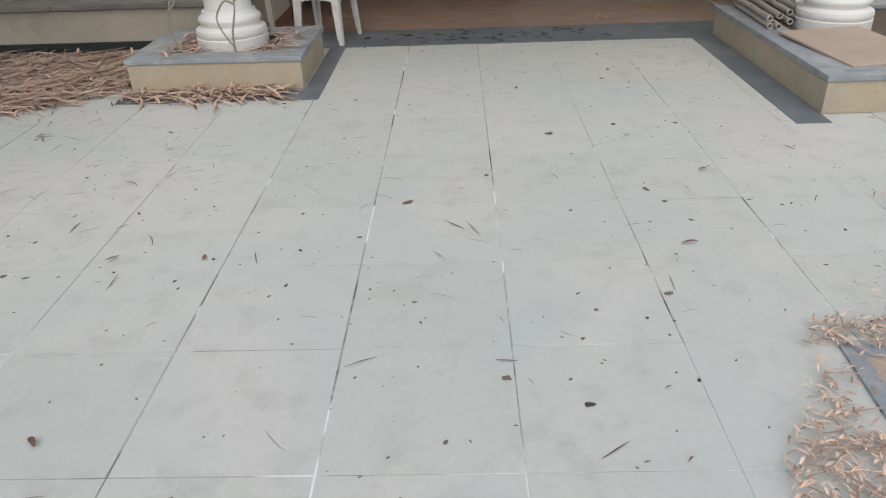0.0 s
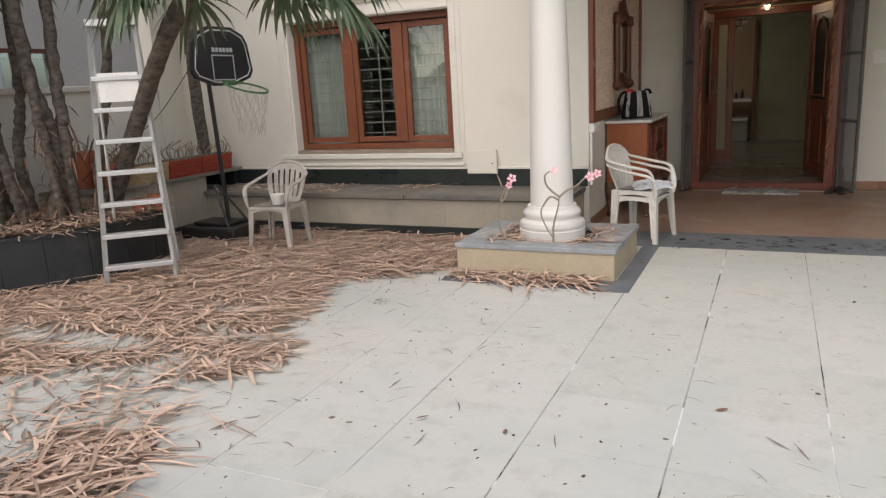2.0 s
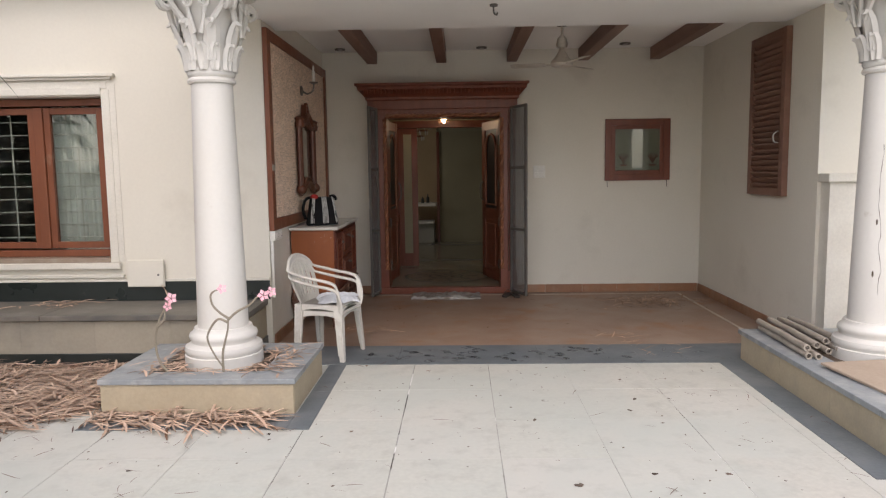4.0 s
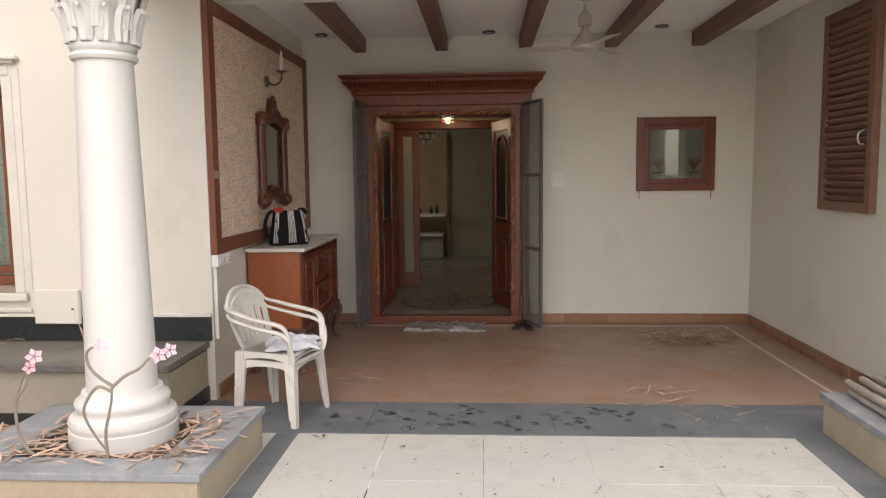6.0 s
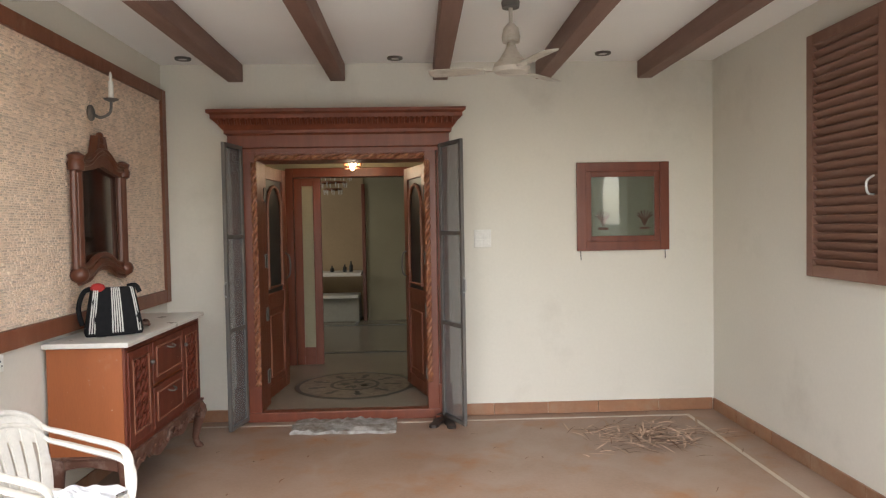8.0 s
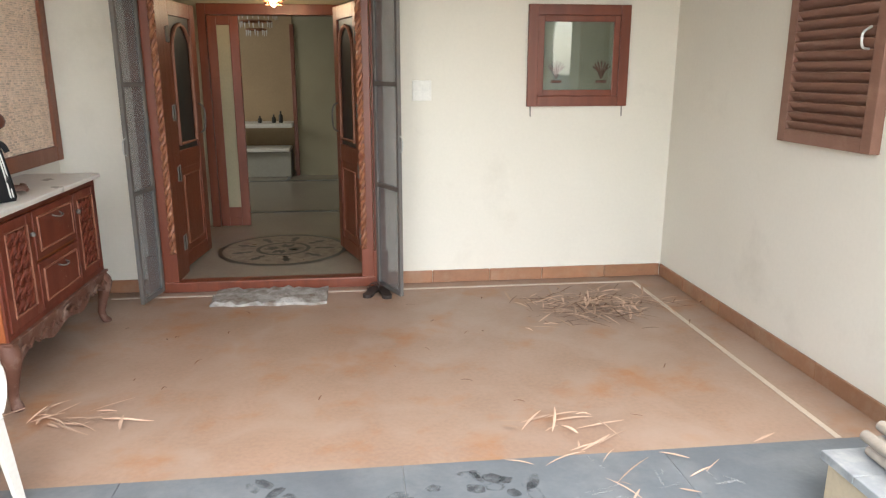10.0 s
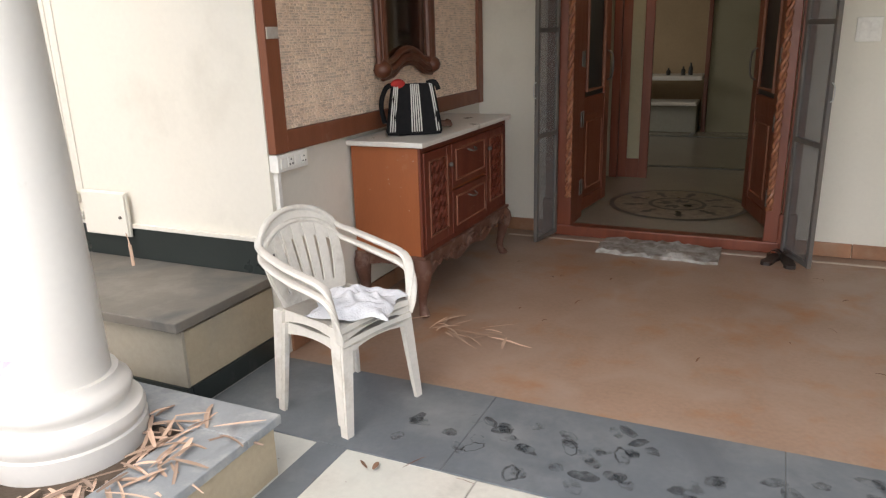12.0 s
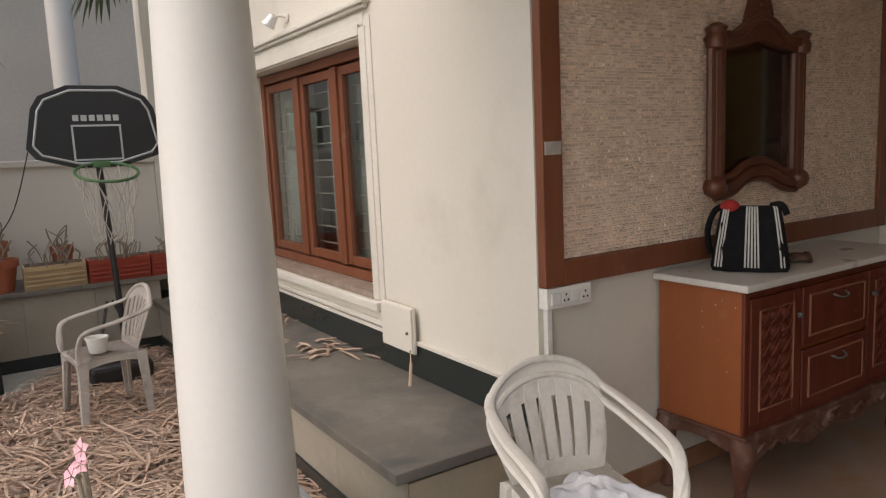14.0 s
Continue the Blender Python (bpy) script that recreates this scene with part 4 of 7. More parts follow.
    if worn:
        ck = bmesh.new()
        z, a = 1.62, math.radians(238)
        pts = []
        while z > 0.62:
            r = 0.170 - 0.037 * ((z - 0.45) / 1.65) ** 1.15 - 0.001
            pts.append(((r + 0.0015) * math.cos(a), (r + 0.0015) * math.sin(a), z))
            z -= random.uniform(0.03, 0.06)
            a += random.uniform(-0.075, 0.06)
        tube(ck, pts, [0.0008 if i % 3 else 0.002 for i in range(len(pts))], 5)
        for zz, aa in ((1.12, 4.05), (0.85, 4.6), (0.78, 4.0), (1.75, 4.25)):
            bmesh.ops.create_icosphere(ck, subdivisions=2, radius=0.010, matrix=pose((0.186 - 0.028 * zz) * math.cos(aa), (0.186 - 0.028 * zz) * math.sin(aa), zz) @ Matrix.Diagonal((0.6, 0.6, 2.2, 1)))
        part("plaster_crack", ck, M_soil, c, "dark cracks and chips in the plaster")
    return c
column(-1.12, 6.187, 0.19, False)
column(3.33, 6.187, 0.19, True)

# ---- plastic chairs ----
def plastic_chair(m, label, material, group="plastic chairs"):
    """Monobloc armchair; forward is local +x."""
    ch = thing("plastic_chair", label, "chair", m, group)
    seat = bmesh.new()
    n = 9
    grid = [[seat.verts.new((-0.20 + 0.42 * i / n, (-0.215 + 0.43 * j / n) * (0.90 + 0.10 * i / n), 0.425 - 0.022 * math.sin(math.pi * j / n) * math.sin(math.pi * min(1, (i + 1) / n)) - (0.03 * max(0, i - 7) / 2))) for j in range(n + 1)] for i in range(n + 1)]
    for i in range(n):
        for j in range(n):
            seat.faces.new((grid[i][j], grid[i + 1][j], grid[i + 1][j + 1], grid[i][j + 1]))
    bmesh.ops.solidify(seat, geom=seat.faces[:], thickness=0.018)
    part("seat", seat, material, ch, smooth=True)
    ap = bmesh.new()
    corners = [(0.214, -0.212), (0.214, 0.212), (-0.205, 0.198), (-0.205, -0.198)]
    for (ax, ay), (bx, by) in zip(corners, corners[1:] + corners[:1]):
        d = Vector((by - ay, ax - bx, 0)).normalized()
        rows = []
        for k in range(11):
            t = k / 10
            q = Vector((ax + (bx - ax) * t, ay + (by - ay) * t, 0)) - d * 0.012 * math.sin(math.pi * t)
            lo = 0.345 + 0.038 * math.sin(math.pi * t) ** 0.6
            rows.append([ap.verts.new(q + o + Vector((0, 0, z))) for o, z in ((d * 0.004, lo), (d * 0.0, 0.421), (d * -0.007, 0.421), (d * -0.003, lo))])
        for a, b in zip(rows, rows[1:]):
            for k in range(4):
                ap.faces.new((a[k], a[(k + 1) % 4], b[(k + 1) % 4], b[k]))
    bmesh.ops.recalc_face_normals(ap, faces=ap.faces[:])
    part("apron", ap, material, ch, smooth=True)
    for sx, sy in ((1, 1), (1, -1), (-1, 1), (-1, -1)):
        lg = bmesh.new()
        top, bot = Vector((sx * 0.195, sy * 0.20, 0.42)), Vector((sx * 0.225 + (0.02 if sx < 0 else 0), sy * 0.235, 0.0))
        outl = [(0.036, 0.010), (0.010, 0.010), (0.010, 0.036), (-0.012, 0.036), (-0.012, -0.012), (0.036, -0.012)]
        ringt = [lg.verts.new(top + Vector((-sx * a * 1.25, -sy * b * 1.25, 0))) for a, b in outl]
        ringb = [lg.verts.new(bot + Vector((-sx * a * 0.8, -sy * b * 0.8, 0))) for a, b in outl]
        for i in range(6):
            lg.faces.new((ringt[i], ringt[(i + 1) % 6], ringb[(i + 1) % 6], ringb[i]))
        lg.faces.new(ringt), lg.faces.new(ringb[::-1])
        part("leg", lg, material, ch)
    # moulded back shell with open slots between the slats
    def shell(u, v):
        half = 0.160 + 0.065 * math.sin(min(1.0, v * 1.15) * math.pi / 2)
        top = 0.812 - 0.075 * u * u - 0.040 * u ** 6
        return Vector((-0.185 - 0.115 * v ** 1.2 + 0.05 * u * u * (0.4 + 0.6 * v), half * u, 0.415 + (top - 0.415) * v))
    def slab(us, vs):
        """A curved piece of the shell, 7 mm thick."""
        bm = bmesh.new()
        front = [[bm.verts.new(shell(u, v)) for u in us] for v in vs]
        back = [[bm.verts.new(shell(u, v) - Vector((0.007, 0, 0.001))) for u in us] for v in vs]
        for a in range(len(vs) - 1):
            for b in range(len(us) - 1):
                bm.faces.new((front[a][b], front[a][b + 1], front[a + 1][b + 1], front[a + 1][b]))
                bm.faces.new((back[a][b], back[a + 1][b], back[a + 1][b + 1], back[a][b + 1]))
        for a in range(len(vs) - 1):
            for b in (0, len(us) - 1):
                bm.faces.new((front[a][b], front[a + 1][b], back[a + 1][b], back[a][b]))
        for b in range(len(us) - 1):
            for a in (0, len(vs) - 1):
                bm.faces.new((front[a][b], back[a][b], back[a][b + 1], front[a][b + 1]))
        return bm
    span = [k / 12 for k in range(-12, 13)]
    part("back_foot", slab(span, [0, 0.05, 0.10, 0.15]), material, ch, smooth=True)
    part("back_crown", slab(span, [0.82, 0.88, 0.94, 1.0]), material, ch, smooth=True)
    rise = [0.15 + 0.67 * k / 8 for k in range(9)]
    for s in (-1, 1):
        part("back_stile", slab([s * q for q in (0.78, 0.85, 0.92, 1.0)], rise), material, ch, smooth=True)
    for k in range(5):
        c = (k - 2) * 0.285
        part("back_slat", slab([c - 0.098, c, c + 0.098], rise), material, ch, smooth=True)
    rim = [shell(k / 14, 1.0) + Vector((-0.002, 0.004 * k / 14, 0.0)) for k in range(-14, 15)]
    part("back_rim", tube(bmesh.new(), rim, 0.015, 8, 0.95), material, ch, smooth=True)
    for s in (-1, 1):
        path = smooth_path([(-0.262, s * 0.216, 0.725), (-0.235, s * 0.234, 0.694), (-0.15, s * 0.252, 0.672), (-0.02, s * 0.262, 0.645), (0.12, s * 0.258, 0.622), (0.182, s * 0.250, 0.595), (0.203, s * 0.240, 0.54), (0.208, s * 0.228, 0.46), (0.205, s * 0.218, 0.415)], 5)
        n = len(path)
        part("armrest", tube(bmesh.new(), path, [0.014 + 0.011 * math.sin(math.pi * k / n) ** 0.7 for k in range(n)], 8, 0.55), material, ch, smooth=True)
    return ch
SMALL = Matrix.Diagonal((0.925, 0.925, 0.945, 1))
chair1 = plastic_chair(pose(-0.552, 7.085, 0.0, 0, 0, -14) @ SMALL, "dusty white plastic armchair holding a crumpled cloth", M_plastic)
stacked = plastic_chair(pose(-0.564, 7.088, 0.052, 0, 0, -14) @ SMALL, "white plastic armchair stacked on an identical one", M_plastic)
plastic_chair(pose(-3.80, 6.15, 0.004, 0, 0, -82) @ Matrix.Diagonal((0.93, 0.92, 0.95, 1)), "dirty grey plastic armchair standing among dry leaves", M_oldplastic)

def crumpled_cloth():
    """A cloth dropped in a heap: soft ridges running in several directions."""
    bm = bmesh.new()
    n = 40
    ridges = [(0.4, 0.9, 16.0, 0.5), (0.95, -0.3, 13.0, 1.9), (0.7, 0.7, 21.0, 4.0), (-0.5, 0.85, 24.0, 2.7)]
    vs = []
    for i in range(n + 1):
        row = []
        for j in range(n + 1):
            u, v = i / n - 0.5, j / n - 0.5
            rim = max(0.0, 1 - (2 * max(abs(u), abs(v))) ** 3)
            h = 0.0
            for k, (a, b, f, ph) in enumerate(ridges):
                wob = 1.8 * noise.noise(Vector((u * 3.1 + k, v * 3.1, k * 1.7)))
                h += (0.5 + 0.5 * math.sin(f * (a * u + b * v) + ph + wob)) ** 2.5
            x = 0.33 * u * (1 + 0.25 * noise.noise(Vector((u * 2.3, v * 2.3, 3.3)))) + 0.02 * noise.noise(Vector((v * 6.1, u, 0.4)))
            y = 0.29 * v * (1 + 0.25 * noise.noise(Vector((u * 2.3, v * 2.3, 8.3)))) + 0.02 * noise.noise(Vector((u * 6.1, v, 7.4)))
            row.append(bm.verts.new((x, y, 0.006 + 0.012 * h * (0.3 + rim) + 0.03 * rim)))
        vs.append(row)
    for i in range(n):
        for j in range(n):
            bm.faces.new((vs[i][j], vs[i + 1][j], vs[i + 1][j + 1], vs[i][j + 1]))
    c = thing("cloth", "crumpled pale blue white cloth lying on the chair seat", "cloth", (-0.475, 7.075, 0.452, 0, 0, 15))
    part("folds", bm, M_cloth, c, smooth=True)
crumpled_cloth()

def cup(x, y, z):
    c = thing("plastic_cup", "small white plastic tub standing on the chair seat", "cup", (x, y, z))
    part("bowl", lathe(bmesh.new(), [(0.045, 0), (0.052, 0.01), (0.062, 0.085), (0.068, 0.088), (0.068, 0.098), (0.06, 0.098), (0.05, 0.02), (0.01, 0.018)], 24), M_switch, c, smooth=True)
cup(-3.765, 6.115, 0.407)

# ---- panel with stone cladding, mirror, sconce ----
def stone_panel():
    p = thing("wall_panel", "stone clad wall panel in a brown wooden frame", "wall panel", (0, 0, 0))
    X = WALL_L
    f = bmesh.new()
    y0, y1, z0, z1 = FACADE + 0.005, 9.98, 1.0, 2.69
    box(f, X + 0.001, X + 0.045, y0, y0 + 0.10, z0, z1, 0.005), box(f, X + 0.001, X + 0.045, y1 - 0.09, y1, z0, z1, 0.005)
    box(f, X + 0.001, X + 0.043, y0 + 0.10, y1 - 0.09, z0, z0 + 0.10, 0.005), box(f, X + 0.001, X + 0.043, y0 + 0.10, y1 - 0.09, z1 - 0.09, z1, 0.005)
    part("wooden_frame", f, M_wood, p)
    part("backing", B(X + 0.001, X + 0.019, y0 + 0.10, y1 - 0.09, z0 + 0.10, z1 - 0.09), M_stone, p)
    rnd = random.Random(2)
    verts, faces = [], []
    z = z0 + 0.10
    while z < z1 - 0.09:
        h = rnd.uniform(0.009, 0.017)
        h = min(h, z1 - 0.09 - z)
        y = y0 + 0.10
        while y < y1 - 0.09:
            w = min(rnd.uniform(0.012, 0.045), y1 - 0.09 - y)
            d = rnd.uniform(0.0215, 0.0265)
            i = len(verts)
            e = 0.0005
            for dx, k in ((0.0, 0.0), (d, 0.0025)):
                verts += [(X + 0.002 + dx, y + e + k, z + e + k), (X + 0.002 + dx, y + w - e - k, z + e + k), (X + 0.002 + dx + rnd.uniform(-.001, .001) * (dx > 0), y + w - e - k, z + h - e - k), (X + 0.002 + dx + rnd.uniform(-.001, .001) * (dx > 0), y + e + k, z + h - e - k)]
            faces += [(i + 4, i + 5, i + 6, i + 7), (i, i + 1, i + 5, i + 4), (i + 1, i + 2, i + 6, i + 5), (i + 2, i + 3, i + 7, i + 6), (i + 3, i, i + 4, i + 7)]
            y += w
        z += h
    me = bpy.data.meshes.new("stone_cladding")
    me.from_pydata(verts, [], faces)
    me.materials.append(M_stone)
    s = tagged(new("stone_cladding", me), "rough beige split stone strips", kind="stuff")
    s.parent = p
    part("tag", B(X + 0.045, X + 0.05, y0 + 0.01, y0 + 0.09, 1.51, 1.56), M_oldplastic, p, "small pale plastic tag")
stone_panel()

def wall_mirror():
    X = WALL_L + 0.034
    m = thing("wall_mirror", "carved brown wooden mirror hanging on the stone panel", "mirror", (X, 8.70, 0))
    part("glass", B(0.004, 0.012, -0.27, 0.27, 1.36, 1.98), M_mirror, m, "mirror glass with its dark reflection put into the colour")
    for s in (-1, 1):
        f = bmesh.new()
        for o, r in ((0.285, 0.022), (0.315, 0.03), (0.35, 0.02)):
            tube(f, [(0.03, s * o, 1.36), (0.03, s * o, 1.93)], r, 8)
        lathe(f, [(0.02, 0), (0.045, 0.015), (0.05, 0.05), (0.04, 0.075), (0.05, 0.10), (0.02, 0.12)], 12, 0.035, s * 0.325, 1.92)
        lathe(f, [(0.015, 0), (0.045, 0.02), (0.055, 0.05), (0.045, 0.08), (0.02, 0.10)], 12, 0.035, s * 0.325, 1.275)
        part("side_column", f, M_mirrorwood, m, smooth=True)
    top = [(-0.37, 1.97), (-0.33, 2.0), (-0.2, 2.0), (-0.09, 2.06), (-0.05, 2.17), (0.05, 2.17), (0.09, 2.06), (0.2, 2.0), (0.33, 2.0), (0.37, 1.97), (0.28, 1.93), (0.15, 1.95), (0.0, 1.98), (-0.15, 1.95), (-0.28, 1.93)]
    part("crest", prism(bmesh.new(), top, "x", 0.0, 0.05), M_mirrorwood, m)
    sc = bmesh.new()
    for o in (-0.012, 0.012):
        tube(sc, smooth_path([(0.055, -0.33, 1.985 + o), (0.055, -0.2, 1.99 + o), (0.055, -0.09, 2.05 + o), (0.055, 0, 2.075 + o), (0.055, 0.09, 2.05 + o), (0.055, 0.2, 1.99 + o), (0.055, 0.33, 1.985 + o)], 5), 0.012, 6)
    for z, r in ((2.10, 0.04), (2.14, 0.034), (2.175, 0.026)):
        bmesh.ops.create_uvsphere(sc, u_segments=10, v_segments=8, radius=r, matrix=pose(0.035, 0, z) @ Matrix.Diagonal((0.8, 1.2, 0.8, 1)))
    part("carving", sc, M_mirrorwood, m, smooth=True)
    bt = bmesh.new()
    for o, r in ((0.0, 0.028), (0.045, 0.02), (-0.035, 0.016)):
        tube(bt, smooth_path([(0.03, -0.32, 1.31 + o), (0.03, -0.2, 1.325 + o), (0.03, -0.1, 1.37 + o), (0.03, 0, 1.385 + o), (0.03, 0.1, 1.37 + o), (0.03, 0.2, 1.325 + o), (0.03, 0.32, 1.31 + o)], 5), r, 8)
    part("bottom_rail", bt, M_mirrorwood, m, smooth=True)
wall_mirror()

def sconce():
    s = thing("wall_sconce", "dark iron candle wall lamp above the mirror", "wall lamp", (WALL_L + 0.034, 8.66, 0))
    part("back_plate", lathe(bmesh.new(), [(0.05, 0), (0.05, 0.008), (0.035, 0.016), (0.015, 0.02)], 16), M_rust, s).matrix_basis = pose(0, 0, 2.31, 0, 90, 0)
    part("arm", tube(bmesh.new(), smooth_path([(0.01, 0, 2.31), (0.06, 0, 2.28), (0.12, 0, 2.31), (0.13, 0, 2.38)], 6), 0.009, 8), M_rust, s, smooth=True)
    part("drip_tray", lathe(bmesh.new(), [(0.012, 0), (0.042, 0.012), (0.045, 0.02), (0.014, 0.012)], 16, 0.13, 0, 2.375), M_rust, s, smooth=True)
    part("candle", lathe(bmesh.new(), [(0.016, 0), (0.016, 0.11), (0.008, 0.115), (0.011, 0.14), (0.004, 0.17)], 14, 0.13, 0, 2.39), M_switch, s, "ivory candle sleeve with bulb", True)
sconce()

def socket_box(y0, y1, z0, z1, x):
    s = thing("socket_board", "ivory electric socket board below the wooden panel", "socket", (0, 0, 0))
    part("body", B(x + 0.001, x + 0.05, y0, y1, z0, z1, 0.004), M_switch, s)
    for k in range(4):
        y = y0 + 0.02 + k * (y1 - y0 - 0.03) / 4
        mm = part("module", B(x + 0.05, x + 0.056, y, y + 0.045, z0 + 0.018, z1 - 0.018, 0.003), M_switch, s)
        if k % 2:
            for a, b in ((0.0225, 0.012), (0.012, -0.01), (0.033, -0.01)):
                part("pin_hole", B(x + 0.0555, x + 0.057, y + a - 0.004, y + a + 0.004, (z0 + z1) / 2 + b - 0.004, (z0 + z1) / 2 + b + 0.004), M_blackmetal, mm)
    part("conduit", B(x + 0.001, x + 0.026, y0 + 0.02, y0 + 0.045, 0.42, z0, 0.002), M_switch, s)
socket_box(7.385, 7.62, 0.915, 0.997, WALL_L)

def meter_box():
    m = thing("meter_box", "cream painted flat service box on the house front", "service box", (0, 0, 0))
    part("body", B(-2.325, -2.005, FACADE - 0.042, FACADE - 0.024, 0.535, 0.772, 0.004), M_cream, m)
    part("lid", B(-2.32, -2.01, FACADE - 0.050, FACADE - 0.044, 0.54, 0.767, 0.004), M_cream, m)
    part("knob", lathe(bmesh.new(), [(0.008, 0), (0.008, 0.008)], 10), M_rust, m, "small dark lock").matrix_basis = pose(-2.05, FACADE - 0.050, 0.64, 90, 0, 0)
meter_box()

# ---- console cabinet ----
def console():
    c = thing("console_cabinet", "carved red brown console cabinet with white marble top", "cabinet", (0, 0, 0))
    x0, x1, y0, y1 = WALL_L + 0.02, -0.66, 8.06, 9.37
    part("body", B(x0, x1 - 0.015, y0, y1, 0.35, 0.945, 0.003), M_cab, c, "orange brown veneered carcass")
    part("top", B(x0 - 0.01, -0.628, 8.028, 9.40, 0.947, 0.976, 0.006), M_marble, c, "white marble slab")
    part("front_frame", frame_yz(x1 - 0.014, x1, y0, y1, 0.35, 0.945, 0.03), M_cabfront, c)
    for a, b in ((y0 + 0.03, y0 + 0.38), (y1 - 0.38, y1 - 0.03)):
        d = part("side_door", frame_yz(x1 - 0.01, x1 + 0.008, a, b, 0.385, 0.91, 0.06), M_cabfront, c)
        part("door_panel", B(x1 - 0.012, x1 - 0.004, a + 0.06, b - 0.06, 0.44, 0.86), M_cabfront, d)
        cv = bmesh.new()
        bmesh.ops.create_uvsphere(cv, u_segments=8, v_segments=6, radius=0.03, matrix=Matrix.Diagonal((0.45, 1, 0.9, 1)))
        tube(cv, [(0.008, -0.035, -0.03), (0.012, 0, 0), (0.008, 0.035, 0.03)], 0.007, 5)
        boss = part("carved_leaf", cv, M_cabfront, d, smooth=True)
        for i in range(3):
            for j in range(6):
                one = boss if i + j == 0 else new("carved_leaf", boss.data)
                one.parent = d
                one.matrix_basis = pose(x1 - 0.006, a + 0.10 + i * 0.075, 0.48 + j * 0.068)
        bd = bmesh.new()
        tube(bd, [(x1 + 0.007, p, q) for p, q in ((a + 0.058, 0.443), (b - 0.058, 0.443), (b - 0.058, 0.857), (a + 0.058, 0.857), (a + 0.058, 0.443))], 0.006, 5)
        part("beading", bd, M_bead, d)
        kb = bmesh.new()
        bmesh.ops.create_uvsphere(kb, u_segments=10, v_segments=8, radius=0.014, matrix=pose(x1 + 0.02, b - 0.03 if a < 8.5 else a + 0.03, 0.80))
        part("knob", kb, M_rust, d, "dark metal knob", True)
    for z0, z1 in ((0.385, 0.635), (0.655, 0.91)):
        a, b = y0 + 0.39, y1 - 0.39
        d = part("drawer_front", B(x1 - 0.01, x1 + 0.010, a, b, z0, z1, 0.004), M_cabfront, c)
        part("drawer_panel", B(x1 + 0.008, x1 + 0.016, a + 0.05, b - 0.05, z0 + 0.045, z1 - 0.045, 0.004), M_cabfront, d)
        bd = bmesh.new()
        tube(bd, [(x1 + 0.012, p, q) for p, q in ((a + 0.045, z0 + 0.04), (b - 0.045, z0 + 0.04), (b - 0.045, z1 - 0.04), (a + 0.045, z1 - 0.04), (a + 0.045, z0 + 0.04))], 0.006, 5)
        part("beading", bd, M_bead, d)
        h = bmesh.new()
        ym = (a + b) / 2
        tube(h, smooth_path([(x1 + 0.016, ym - 0.05, z1 - 0.06), (x1 + 0.04, ym - 0.035, z1 - 0.07), (x1 + 0.042, ym, z1 - 0.075), (x1 + 0.04, ym + 0.035, z1 - 0.07), (x1 + 0.016, ym + 0.05, z1 - 0.06)], 4), 0.005, 6)
        part("handle", h, M_rust, d, "dull metal bail handle", True)
    # scalloped apron and cabriole legs
    n = 40
    ap = [(y0 + 0.02, 0.345)]
    for i in range(n + 1):
        t = i / n
        ap.append((y0 + 0.02 + (y1 - y0 - 0.04) * t, 0.25 - 0.03 * math.cos(t * 6 * math.pi) - 0.03 * math.exp(-((t - 0.5) / 0.1) ** 2)))
    ap.append((y1 - 0.02, 0.345))
    part("apron", prism(bmesh.new(), ap, "x", x1 - 0.03, x1 + 0.012), M_dustwood, c, "dusty scalloped carved apron")
    sw = bmesh.new()
    for s in range(5):
        yc = y0 + 0.15 + s * (y1 - y0 - 0.3) / 4
        tube(sw, smooth_path([(x1 + 0.018, yc - 0.11, 0.265), (x1 + 0.02, yc - 0.05, 0.30), (x1 + 0.022, yc, 0.275), (x1 + 0.02, yc + 0.05, 0.30), (x1 + 0.018, yc + 0.11, 0.265)], 4), 0.009, 6)
    tube(sw, [(x1 + 0.018, (y0 + y1) / 2 + 0.07 * math.cos(k * 0.524), 0.30 + 0.025 * math.sin(k * 0.524)) for k in range(13)], 0.008, 6)
    part("apron_carving", sw, M_dustwood, c, smooth=True)
    part("side_apron", prism(bmesh.new(), [(x0, 0.345), (x0, 0.26), (x0 + 0.15, 0.29), (x1 - 0.2, 0.29), (x1, 0.25), (x1, 0.345)], "y", y0 + 0.005, y0 + 0.03), M_dustwood, c)
    part("plinth_rail", B(x0 - 0.005, x1 + 0.02, y0 - 0.015, y1 + 0.015, 0.335, 0.352, 0.004), M_dustwood, c)
    for lx, sx in ((x1 - 0.03, 1), (x0 + 0.03, 0)):
        for ly, sy in ((y0 + 0.03, -1), (y1 - 0.03, 1)):
            lg = bmesh.new()
            rings = []
            for z, o, r in ((0.34, 0.0, 0.046), (0.30, 0.018, 0.050), (0.26, 0.026, 0.047), (0.20, 0.018, 0.038), (0.14, 0.006, 0.030), (0.08, -0.004, 0.024), (0.045, 0.0, 0.023), (0.025, 0.010, 0.029), (0.008, 0.016, 0.031), (0.0, 0.016, 0.026)):
                rings.append([lg.verts.new((lx + o * sx + r * math.cos(k * 0.5236), ly + o * sy + r * math.sin(k * 0.5236), z)) for k in range(12)])
            for a, b in zip(rings, rings[1:]):
                for k in range(12):
                    lg.faces.new((a[k], b[k], b[(k + 1) % 12], a[(k + 1) % 12]))
            lg.faces.new(rings[0]), lg.faces.new(rings[-1][::-1])
            bmesh.ops.recalc_face_normals(lg, faces=lg.faces[:])
            part("cabriole_leg", lg, M_dustwood, c, smooth=True)

